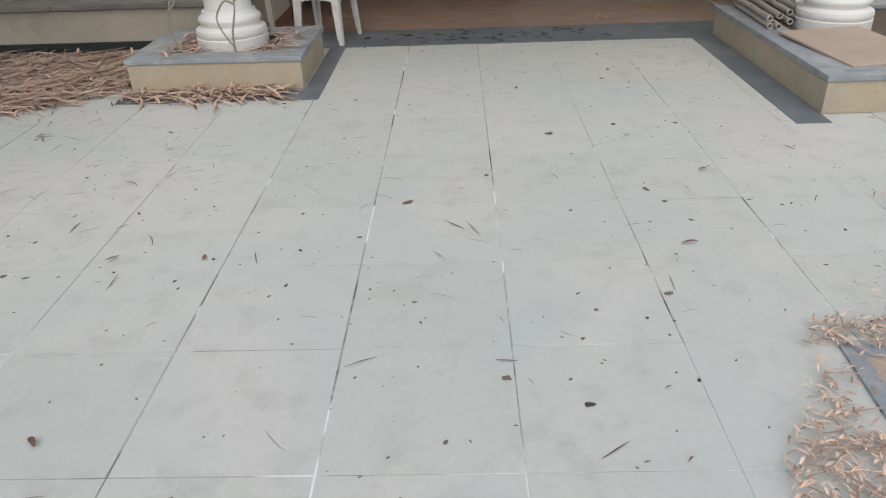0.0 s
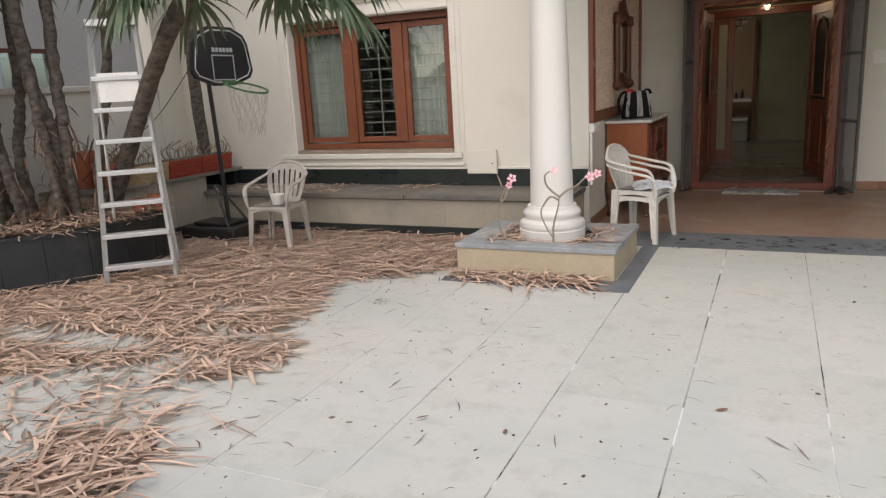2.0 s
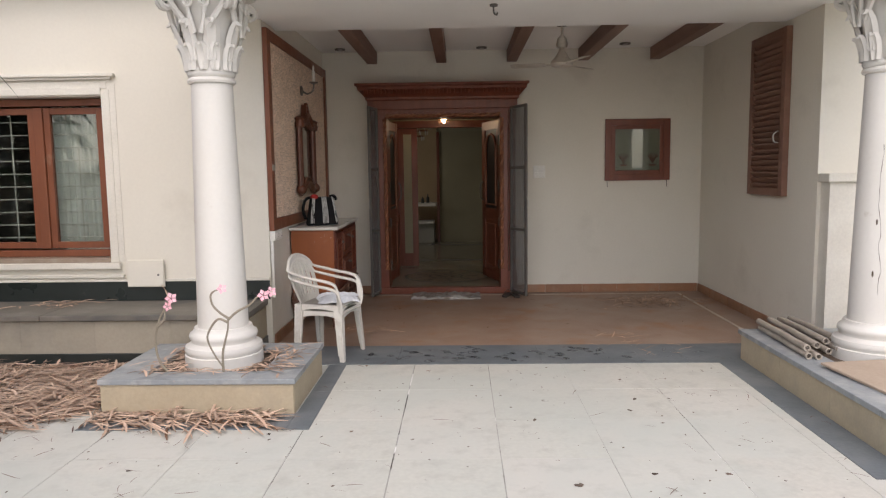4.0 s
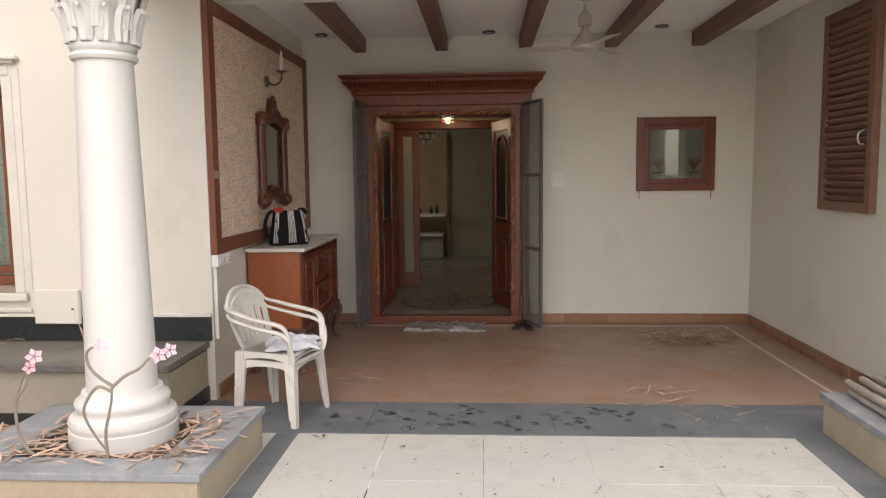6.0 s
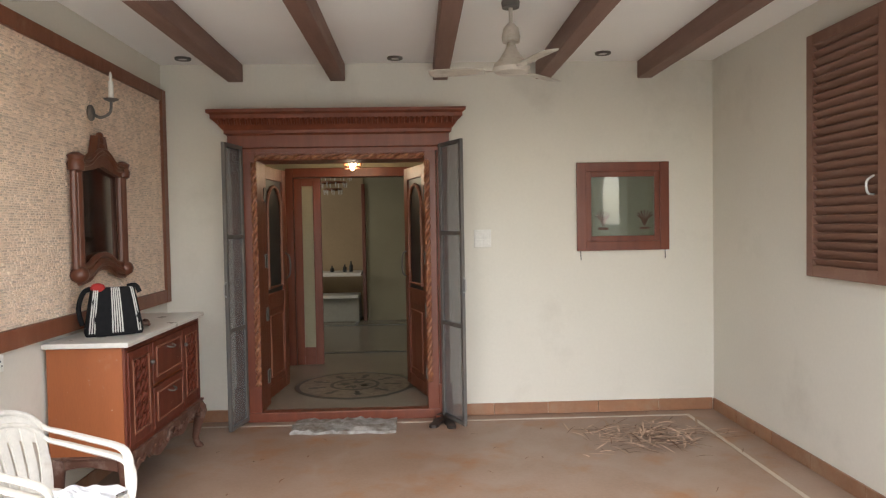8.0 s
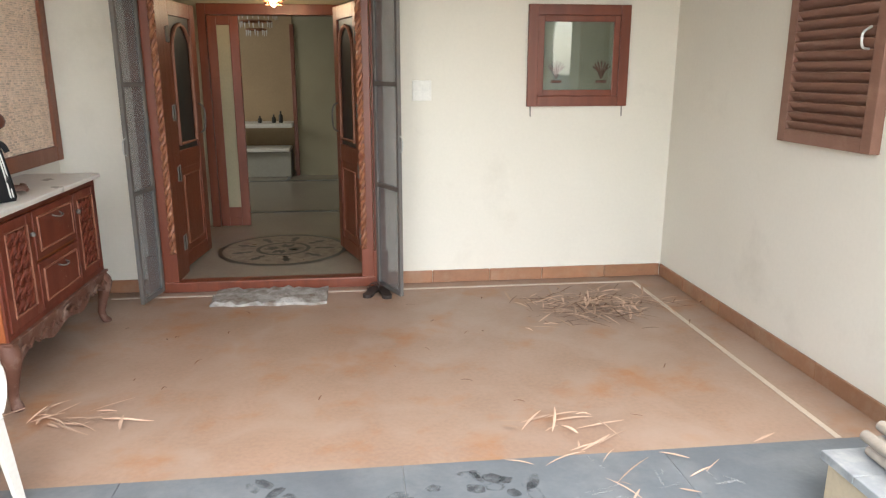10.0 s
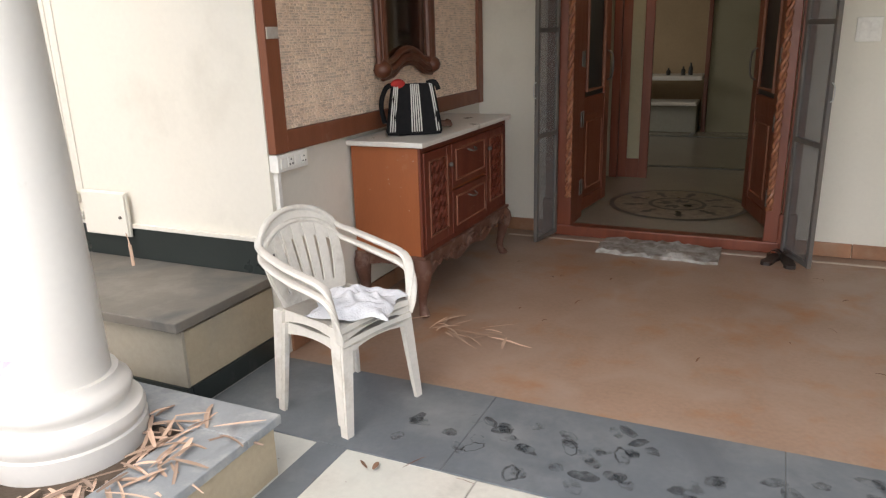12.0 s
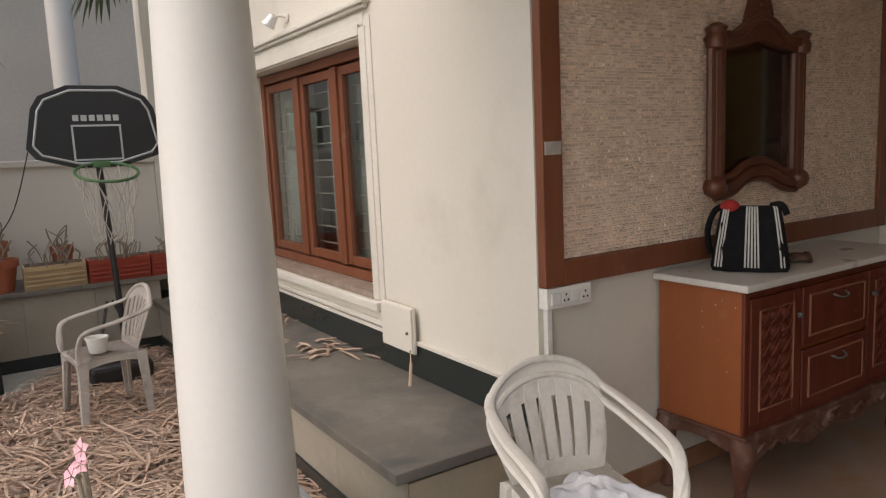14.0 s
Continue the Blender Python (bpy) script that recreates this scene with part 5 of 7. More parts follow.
def frame_yz(x0, x1, y0, y1, z0, z1, w):
    bm = bmesh.new()
    box(bm, x0, x1, y0, y0 + w, z0, z1, 0.003), box(bm, x0, x1, y1 - w, y1, z0, z1, 0.003)
    box(bm, x0, x1 - 0.001, y0 + w, y1 - w, z0, z0 + w, 0.003), box(bm, x0, x1 - 0.001, y0 + w, y1 - w, z1 - w, z1, 0.003)
    return bm
console()

def tote_bag():
    b = thing("tote_bag", "black and white striped woven bag standing on the console", "bag", (-0.83, 8.34, 0.978, 0, 0, 32))
    # wide local x, thin local y
    body = bmesh.new()
    prof = [(0.0, 0.150, 0.06), (0.02, 0.157, 0.065), (0.10, 0.147, 0.06), (0.2, 0.13, 0.045), (0.265, 0.118, 0.028), (0.275, 0.113, 0.018)]
    rings = []
    for z, w, d in prof:
        ring = []
        for k in range(28):
            a = 2 * math.pi * k / 28
            cx, sy = math.cos(a), math.sin(a)
            ring.append(body.verts.new((w * math.copysign(abs(cx) ** 0.45, cx), d * math.copysign(abs(sy) ** 0.6, sy) + 0.006 * math.sin(5 * a + z * 20), z)))
        rings.append(ring)
    for p, q in zip(rings, rings[1:]):
        for i in range(28):
            body.faces.new((p[i], p[(i + 1) % 28], q[(i + 1) % 28], q[i]))
    body.faces.new(rings[0][::-1]), body.faces.new(rings[-1])
    part("body", body, M_fabricdark, b, "black woven bag body", True)
    st = [(-0.165, 0.0035), (-0.15, 0.0035), (-0.135, 0.0035), (-0.02, 0.0035), (-0.004, 0.0035), (0.012, 0.0035), (0.028, 0.0035), (0.044, 0.0035), (0.15, 0.0035), (0.165, 0.003)]
    for xq, w in st:
        for s in (-1, 1):
            bm = bmesh.new()
            vs = []
            for z, ww, d in prof[1:]:
                fx = xq * ww / 0.19
                dd = d * (1 - abs(fx / ww) ** (1 / 0.45) ) ** 0.3 + 0.009
                vs.append((bm.verts.new((fx - w, s * dd, z)), bm.verts.new((fx + w, s * dd, z))))
            for p, q in zip(vs, vs[1:]):
                bm.faces.new((p[0], p[1], q[1], q[0]))
            part("stripe", bm, M_fabricpale, b)
    hd = bmesh.new()
    tube(hd, smooth_path([(-0.10, 0.03, 0.27), (-0.145, 0.05, 0.25), (-0.175, 0.05, 0.16), (-0.16, 0.03, 0.06)], 5), 0.014, 8)
    part("handle", hd, M_fabricdark, b, smooth=True)
    hd = bmesh.new()
    tube(hd, smooth_path([(0.08, 0, 0.275), (0.12, -0.02, 0.28), (0.14, -0.03, 0.24)], 5), 0.014, 8)
    part("handle", hd, M_fabricdark, b, smooth=True)
    rd = bmesh.new()
    bmesh.ops.create_uvsphere(rd, u_segments=12, v_segments=8, radius=0.04, matrix=pose(-0.08, -0.012, 0.275) @ Matrix.Diagonal((1, 0.6, 0.7, 1)))
    part("lining", rd, M_red, b, "red cloth showing at the top", True)
tote_bag()

def roll(x, y, z):
    s = thing("coiled_strap", "small dark coil lying on the marble top", "strap", (x, y, z))
    part("coil", tube(bmesh.new(), [(0.05 * math.cos(k * 0.4) * (1 - k * 0.006), 0.04 * math.sin(k * 0.4), 0.012 + k * 0.0006) for k in range(36)], 0.011, 6), M_dustwood, s, smooth=True)
roll(-0.80, 8.66, 0.977)

# ---- picture on the porch wall (small framed window opening) ----
def wall_picture():
    p = thing("framed_picture", "glazed picture in a wide brown wooden frame", "picture", (0, 0, 0))
    x0, x1, z0, z1 = 2.255, 3.02, 1.345, 2.07
    part("frame", frame_ring(frame_ring(bmesh.new(), x0, x1, z0, z1, 0.075, DOOR_Y - 0.035, DOOR_Y - 0.002), x0 + 0.075, x1 - 0.075, z0 + 0.075, z1 - 0.075, 0.045, DOOR_Y - 0.026, DOOR_Y - 0.003), M_door, p)
    part("backing", B(x0 + 0.12, x1 - 0.12, DOOR_Y - 0.008, DOOR_Y - 0.003, z0 + 0.12, z1 - 0.12), M_pane, p, "murky grey green picture")
    for cx in (x0 + 0.22, x1 - 0.20):
        etch = bmesh.new()
        for k in range(7):
            a = math.pi * (0.1 + 0.8 * k / 6)
            tube(etch, smooth_path([(cx, DOOR_Y - 0.010, z0 + 0.20), (cx + 0.03 * math.cos(a), DOOR_Y - 0.011, z0 + 0.26), (cx + 0.07 * math.cos(a), DOOR_Y - 0.010, z0 + 0.27 + 0.06 * math.sin(a))], 3), 0.006, 5)
        tube(etch, [(cx - 0.04, DOOR_Y - 0.010, z0 + 0.18), (cx + 0.04, DOOR_Y - 0.010, z0 + 0.18)], 0.012, 6)
        part("motif", etch, M_dustwood, p, "dark plant motif")
    part("glazing", B(x0 + 0.118, x1 - 0.118, DOOR_Y - 0.018, DOOR_Y - 0.015, z0 + 0.118, z1 - 0.118), M_glass, p).visible_shadow = False
    for x in (x0 + 0.03, x1 - 0.03):
        part("hanging_wire", tube(bmesh.new(), [(x, DOOR_Y - 0.012, z0), (x + 0.004, DOOR_Y - 0.008, z0 - 0.075)], 0.004, 5), M_rust, p)
M_pane = mat("murky picture ground", (0.36, 0.33, 0.25), 0.5, (0.24, 0.22, 0.165), 4, 30, 0.02)
wall_picture()

def switch_plate():
    s = thing("switch_plate", "square ivory light switch plate on the wall", "switch", (0, 0, 0))
    part("plate", B(1.405, 1.545, DOOR_Y - 0.022, DOOR_Y - 0.001, 1.39, 1.535, 0.004), M_switch, s)
    for i in range(2):
        for j in range(2):
            part("rocker", B(1.425 + i * 0.055, 1.47 + i * 0.055, DOOR_Y - 0.029, DOOR_Y - 0.022, 1.41 + j * 0.055, 1.455 + j * 0.055, 0.002), M_switch, s)
switch_plate()

def louvre():
    X = WALL_R
    l = thing("louvred_shutter", "red brown wooden louvred shutter on the side wall", "shutter", (0, 0, 0))
    y0, y1, z0, z1 = 7.725, 8.48, 1.225, 2.69
    part("frame", frame_yz(X - 0.055, X - 0.002, y0, y1, z0, z1, 0.07), M_louver, l)
    # black sheet stands in for the shade between the slats
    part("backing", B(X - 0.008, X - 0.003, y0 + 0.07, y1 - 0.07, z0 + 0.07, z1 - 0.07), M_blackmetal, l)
    n = 26
    for i in range(n):
        z = z0 + 0.085 + i * (z1 - z0 - 0.17) / (n - 1)
        part("slat", turned(B(-0.034, 0.034, y0 + 0.071, y1 - 0.071, -0.004, 0.004), pose(X - 0.032, 0, z, 0, 52, 0)), M_louver, l)
    part("pull_handle", tube(bmesh.new(), smooth_path([(X - 0.055, y0 + 0.10, 1.70), (X - 0.09, y0 + 0.10, 1.71), (X - 0.095, y0 + 0.10, 1.77), (X - 0.055, y0 + 0.10, 1.80)], 4), 0.006, 6), M_alu, l, "small bright pull handle", True)
louvre()

# ---- ceiling fan, downlights ----
M_fan = mat("dusty ivory fan paint", (0.52, 0.47, 0.40), 0.5, (0.42, 0.37, 0.30), 6, 60, 0.05, dirt=(0.25, 0.20, 0.15), dirt_scale=9, dirt_lo=0.52, dirt_hi=0.8)
def ceiling_fan(x, y):
    f = thing("ceiling_fan", "white three bladed ceiling fan at rest", "ceiling fan", (x, y, 0))
    part("canopy", lathe(bmesh.new(), [(0.05, 2.84), (0.055, 2.87), (0.04, 2.899)], 20), M_rust, f, smooth=True)
    part("downrod", tube(bmesh.new(), [(0, 0, 2.85), (0, 0, 2.6)], 0.012, 10), M_fan, f, smooth=True)
    part("cup", lathe(bmesh.new(), [(0.05, 2.64), (0.055, 2.67), (0.045, 2.72), (0.02, 2.75)], 20), M_fan, f, smooth=True)
    part("motor", lathe(bmesh.new(), [(0.04, 2.455), (0.095, 2.465), (0.11, 2.49), (0.10, 2.515), (0.07, 2.545), (0.035, 2.60), (0.02, 2.64)], 28), M_fan, f, smooth=True)
    for k in range(3):
        a = 168 + 120 * k
        bl = bmesh.new()
        prism(bl, [(0.16, -0.05), (0.47, -0.06), (0.49, -0.03), (0.49, 0.04), (0.45, 0.055), (0.16, 0.04)], "z", -0.003, 0.003)
        b = part("blade", turned(bl, pose(0, 0, 2.485, 10, 0, 0)), M_fan, f)
        b.matrix_basis = pose(0, 0, 0, 0, 0, a)
        ir = part("blade_iron", B(0.09, 0.19, -0.018, 0.018, 2.478, 2.486, 0.002), M_fan, f)
        ir.matrix_basis = pose(0, 0, 0, 0, 0, a)
ceiling_fan(1.51, 8.35)
for x, y in ((-0.84, 9.76), (0.79, 9.80), (2.41, 9.70)):
    d = thing("downlight", "small round recessed ceiling downlight switched off", "downlight", (x, y, 0), "porch downlights")
    part("ring", lathe(bmesh.new(), [(0.035, 2.885), (0.06, 2.885), (0.062, 2.899), (0.03, 2.899)], 20, caps=False), M_rust, d, smooth=True)
    part("lens", lathe(bmesh.new(), [(0.035, 2.889), (0.035, 2.896)], 20), M_switch, d)
h = thing("ceiling_hook", "small metal hook fixed to the portico soffit", "hook", (0.80, 7.0, 0))
part("plate", lathe(bmesh.new(), [(0.03, 2.735), (0.03, 2.749)], 14), M_rust, h)
part("hook", tube(bmesh.new(), smooth_path([(0, 0, 2.74), (0, 0, 2.69), (0.02, 0, 2.67), (0.03, 0, 2.69)], 4), 0.006, 6), M_rust, h, smooth=True)

def paint_flecks(count, seed, place):
    """Tiny splashes of white paint lying on a surface; place gives a spot and two directions in it."""
    rnd = random.Random(seed)
    verts, faces = [], []
    for _ in range(count):
        q, u, w = place(rnd)
        r, i = rnd.choice((0.0009, 0.0013, 0.002)), len(verts)
        for k in range(6):
            a = math.pi * k / 3
            verts.append(tuple(q + u * (r * rnd.uniform(0.6, 1.2) * math.cos(a)) + w * (r * rnd.uniform(0.8, 2.6) * math.sin(a))))
        faces.append(tuple(range(i, i + 6)))
    return verts, faces
v, f = paint_flecks(13, 51, lambda rnd: (Vector((rnd.uniform(-1.06, -0.70), 8.0594, 0.40 + 0.5 * rnd.random() ** 0.7)), Vector((1, 0, 0)), Vector((0, 0, 1))))
stuff("paint_flecks", v, f, M_rail, "small white paint splashes on the cabinet side", "stain")
v, f = paint_flecks(9, 52, lambda rnd: (Vector((-0.6412, rnd.uniform(8.48, 8.95), rnd.uniform(0.42, 0.9))), Vector((0, 1, 0)), Vector((0, 0, 1))))
stuff("paint_flecks_front", v, f, M_rail, "small white paint splashes on the drawer fronts", "stain")

# ---- door mat, sandals ----
def door_mat():
    bm = bmesh.new()
    n = 22
    vs = [[bm.verts.new((-0.06 + 0.81 * i / n, 9.565 + 0.365 * j / 8 + 0.012 * math.sin(i * 0.9) - 0.03 * i / n, 0.016 + 0.05 * abs(noise.noise(Vector((i * 0.4, j * 0.5, 0)))))) for j in range(9)] for i in range(n + 1)]
    for i in range(n):
        for j in range(8):
            bm.faces.new((vs[i][j], vs[i + 1][j], vs[i + 1][j + 1], vs[i][j + 1]))
    r = bmesh.ops.extrude_face_region(bm, geom=bm.faces[:])
    for v in [e for e in r["geom"] if isinstance(e, bmesh.types.BMVert)]:
        v.co.z = 0.002
    m = thing("door_mat", "dusty grey worn door mat before the threshold", "mat", (0, 0, 0))
    part("mat_body", bm, M_mat, m, smooth=True)
door_mat()

def sandal(x, y, a):
    s = thing("sandal", "dark worn leather sandal lying beside the door", "sandal", (x, y, 0.002, 0, 0, a), "pair of sandals")
    outl = [(-0.12, -0.03), (-0.09, -0.038), (0.0, -0.032), (0.08, -0.045), (0.12, -0.03), (0.13, 0.0), (0.11, 0.03), (0.05, 0.042), (-0.03, 0.03), (-0.09, 0.036), (-0.12, 0.025), (-0.13, 0.0)]
    part("sole", prism(bmesh.new(), outl, "z", 0, 0.022), M_shoe, s)
    st = bmesh.new()
    for x0 in (0.02, 0.06):
        rows = []
        for k in range(9):
            t = math.pi * k / 8
            rows.append([st.verts.new((x0 + dx, -0.042 * math.cos(t), 0.02 + 0.045 * math.sin(t))) for dx in (0, 0.028)])
        for p, q in zip(rows, rows[1:]):
            st.faces.new((p[0], p[1], q[1], q[0]))
    part("strap", st, M_shoe, s)
sandal(1.07, 9.76, 70)
sandal(1.17, 9.73, 95)

# ---- garden side ----
def pot_shelf():
    s = tagged(new("garden_ledge"), "buff stone garden ledge carrying flower pots", "ledge")
    part("core", B(-5.98, -5.27, 5.3, 6.80, 0.0, 0.575), M_buff, s)
    for i in range(3):
        y0 = 5.3 + i * 0.5
        part("cladding_panel", B(-5.268, -5.252, y0, y0 + 0.497, 0.10, 0.573, 0.002), M_buff, s)
    part("kerb", B(-5.269, -5.245, 5.3, 6.77, 0.0, 0.098, 0.003), M_black, s, "dark kerb strip")
    for y0, y1 in ((5.3, 6.2), (6.203, 7.375)):
        part("top_slab", B(-5.98, -5.21, y0, y1, 0.578, 0.615, 0.005), M_ledge, s)
    part("dark_band", B(-5.90, -5.29, 7.30, 7.365, 0.403, 0.576, 0.002), M_black, s)
pot_shelf()

def side_ledge():
    s = tagged(new("side_ledge"), "long buff stone ledge along the garden wall", "ledge")
    part("core", B(-5.98, -5.36, -4.9, 4.05, 0.0, 0.57), M_buff, s)
    for i in range(12):
        y0 = -4.9 + i * 0.747
        part("cladding_panel", B(-5.358, -5.342, y0, y0 + 0.744, 0.10, 0.568, 0.002), M_buff, s)
    part("kerb", B(-5.359, -5.33, -4.9, 4.03, 0.0, 0.098, 0.003), M_black, s, "dark kerb strip")
    for i in range(5):
        y0 = -4.9 + i * 1.795
        part("top_slab", B(-5.98, -5.31, y0, y0 + 1.79, 0.573, 0.61, 0.005), M_ledge, s)
side_ledge()

CX, CY, CR = -5.55, 5.05, 1.05
def round_planter():
    s = tagged(new("round_planter"), "round dark slate clad tree planter", "planter")
    n = 6
    a0, a1 = math.radians(-75), math.radians(32)
    for i in range(n):
        p, q = a0 + (a1 - a0) * i / n, a0 + (a1 - a0) * (i + 1) / n - 0.004
        def pt(a, r):
            return (CX + r * math.cos(a), CY + r * math.sin(a))
        part("cladding_panel", prism(bmesh.new(), [pt(p + (q - p) * k / 6, CR) for k in range(7)] + [pt(q + (p - q) * k / 6, CR - 0.02) for k in range(7)], "z", 0.0, 0.42), M_darkclad, s)
        if i % 2 == 0:
            q3 = a0 + (a1 - a0) * (i + 2) / n - 0.004
            arc = [p + (q3 - p) * k / 9 for k in range(10)]
            part("coping_slab", prism(bmesh.new(), [pt(a, CR + 0.02) for a in arc] + [pt(a, CR - 0.11) for a in arc[::-1]], "z", 0.421, 0.445), M_darkclad, s)
    arc = [a0 + (a1 - a0) * k / 20 for k in range(21)]
    part("soil", prism(bmesh.new(), [pt2(a, CR - 0.022) for a in arc] + [(-5.97, 5.3), (-5.97, 4.06)], "z", 0.0, 0.40), M_soil, s)
def pt2(a, r):
    return (CX + r * math.cos(a), CY + r * math.sin(a))
M_darkclad = mat("dark slate cladding", (0.014, 0.017, 0.019), 0.5, (0.026, 0.029, 0.03), 4, 50, 0.15, rand=0.08, dirt=(0.08, 0.068, 0.056), dirt_scale=2.5, dirt_lo=0.52, dirt_hi=0.85)
round_planter()

# ---- tree: clump of ringed stems with strap and fan leaves ----
def strap_leaf(verts, faces, base, d, length, width, droop, rnd):
    """One long leaf blade, folded along its middle."""
    d = Vector(d).normalized()
    side = d.cross(Vector((0, 0, 1)))
    if side.length < 0.1:
        side = Vector((1, 0, 0))
    side.normalize()
    n = 6
    p = Vector(base)
    rows = []
    for k in range(n + 1):
        t = k / n
        w = width * (0.55 + 0.45 * math.sin(min(1, t * 2.2) * math.pi / 2)) * (1 - t ** 3)
        i = len(verts)
        verts += [tuple(p - side * w), tuple(p + Vector((0, 0, -w * 0.5))), tuple(p + side * w)]
        if k:
            faces.append((i - 3, i - 2, i + 1, i)), faces.append((i - 2, i - 1, i + 2, i + 1))
        d = (d + Vector((0, 0, -droop / n))).normalized()
        p = p + d * (length / n)

def mesh_part(name, verts, faces, material, parent):
    me = bpy.data.meshes.new(name)
    me.from_pydata(verts, [], faces)
    me.materials.append(material)
    ob = new(name, me)
    ob.parent = parent
    return ob

def stem(bm, pts, r0, r1, rough=1.0):
    """Knobbly trunk with uneven leaf scars."""
    rnd = random.Random(int(abs(pts[0][0] * 1000 + pts[1][1] * 77)))
    pts = [pts[0]] + [(x + rnd.gauss(0, 0.045), y + rnd.gauss(0, 0.045), z) for x, y, z in pts[1:-1]] + [pts[-1]]
    path = [q + Vector((rnd.gauss(0, 0.006) * rough, rnd.gauss(0, 0.006) * rough, 0)) for q in smooth_path(pts, 16)]
    n = len(path)
    off = rnd.random() * 20
    tube(bm, path, [(r0 + (r1 - r0) * i / n) * (1 + 0.14 * rough * rnd.random() * (i % 2) + 0.2 * rough * noise.noise(Vector((off, i * 0.33, 0)))) for i in range(n)], 10)
    return path[-1], path[-1] - path[-2]

def garden_tree():
    t = thing("garden_tree", "clump of ringed grey stems with long drooping strap leaves", "tree", (0, 0, 0))
    rnd = random.Random(8)
    stems = [
        [(-5.05, 4.75, 0.38), (-5.0, 4.78, 1.0), (-4.98, 4.72, 1.8), (-4.9, 4.6, 2.8)],
        [(-4.92, 4.85, 0.38), (-4.86, 4.9, 1.1), (-4.9, 4.95, 1.9), (-4.95, 5.0, 3.0)],
        [(-5.35, 4.65, 0.38), (-5.45, 4.6, 1.0), (-5.6, 4.55, 1.8), (-5.8, 4.5, 2.8)],
        [(-5.5, 4.55, 0.38), (-5.48, 4.45, 1.0), (-5.55, 4.3, 1.7), (-5.6, 4.2, 2.6)],
        [(-5.2, 4.70, 0.38), (-5.28, 4.75, 1.0), (-5.45, 4.85, 1.7), (-5.5, 5.0, 2.7)],
        [(-5.62, 4.6, 0.38), (-5.75, 4.5, 1.0), (-5.8, 4.3, 1.9), (-5.85, 4.2, 2.9)],
        [(-4.85, 5.0, 0.38), (-4.72, 5.05, 1.1), (-4.68, 5.1, 1.9), (-4.6, 5.15, 2.9)],
        [(-5.30, 4.45, 0.38), (-5.22, 4.42, 0.9), (-5.05, 4.38, 1.5), (-4.95, 4.3, 2.4)],
        [(-5.55, 4.75, 0.38), (-5.68, 4.8, 1.0), (-5.72, 4.9, 1.7), (-5.75, 5.0, 2.6)],
        [(-5.10, 4.55, 0.38), (-5.16, 4.5, 0.9), (-5.32, 4.45, 1.6), (-5.42, 4.4, 2.5)],
        [(-5.70, 4.45, 0.38), (-5.72, 4.35, 1.0), (-5.70, 4.15, 1.7), (-5.62, 4.0, 2.5)],
        [(-4.88, 4.72, 0.38), (-4.93, 4.70, 1.0), (-5.05, 4.72, 1.8), (-5.1, 4.75, 2.7)],
        [(-5.15, 4.9, 0.38), (-5.2, 5.1, 1.0), (-5.3, 5.2, 1.9), (-5.3, 5.3, 3.1)],
    ]
    lv, lf, dv, df = [], [], [], []
    for i, pts in enumerate(stems):
        # tips lifted out of sight so the crown shades garden and house front
        pts[-1] = (pts[-1][0], pts[-1][1], pts[-1][2] * 1.32)
        bm = bmesh.new()
        tip, d = stem(bm, pts, (0.085, 0.045, 0.065, 0.08, 0.045, 0.07, 0.04, 0.035, 0.05, 0.04, 0.055, 0.032, 0.045)[i], 0.04)
        part("trunk", bm, M_bark, t, smooth=True)
        for k in range(22):
            b = Vector(pts[0]).lerp(Vector(pts[2]), rnd.uniform(0.02, 0.75) ** 1.3)
            a = rnd.uniform(0, 6.28)
            strap_leaf(dv, df, b + Vector((0.03 * math.cos(a), 0.03 * math.sin(a), 0)), (math.cos(a), math.sin(a), rnd.uniform(-1.2, 0.3)), rnd.uniform(0.10, 0.36), rnd.uniform(0.004, 0.012), rnd.uniform(0.8, 2.4), rnd)
        for k in range(46):
            a, e = rnd.uniform(0, 6.28), rnd.uniform(-0.3, 1.1)
            strap_leaf(lv, lf, tip + Vector((0, 0, rnd.uniform(-0.6, 0.15))), (math.cos(a), math.sin(a), e), rnd.uniform(0.7, 1.4), rnd.uniform(0.018, 0.034), rnd.uniform(0.8, 1.9), rnd)
    mesh_part("crown", lv, lf, M_palm, t)
    mesh_part("dead_leaves", dv, df, M_leafdark, t)
garden_tree()

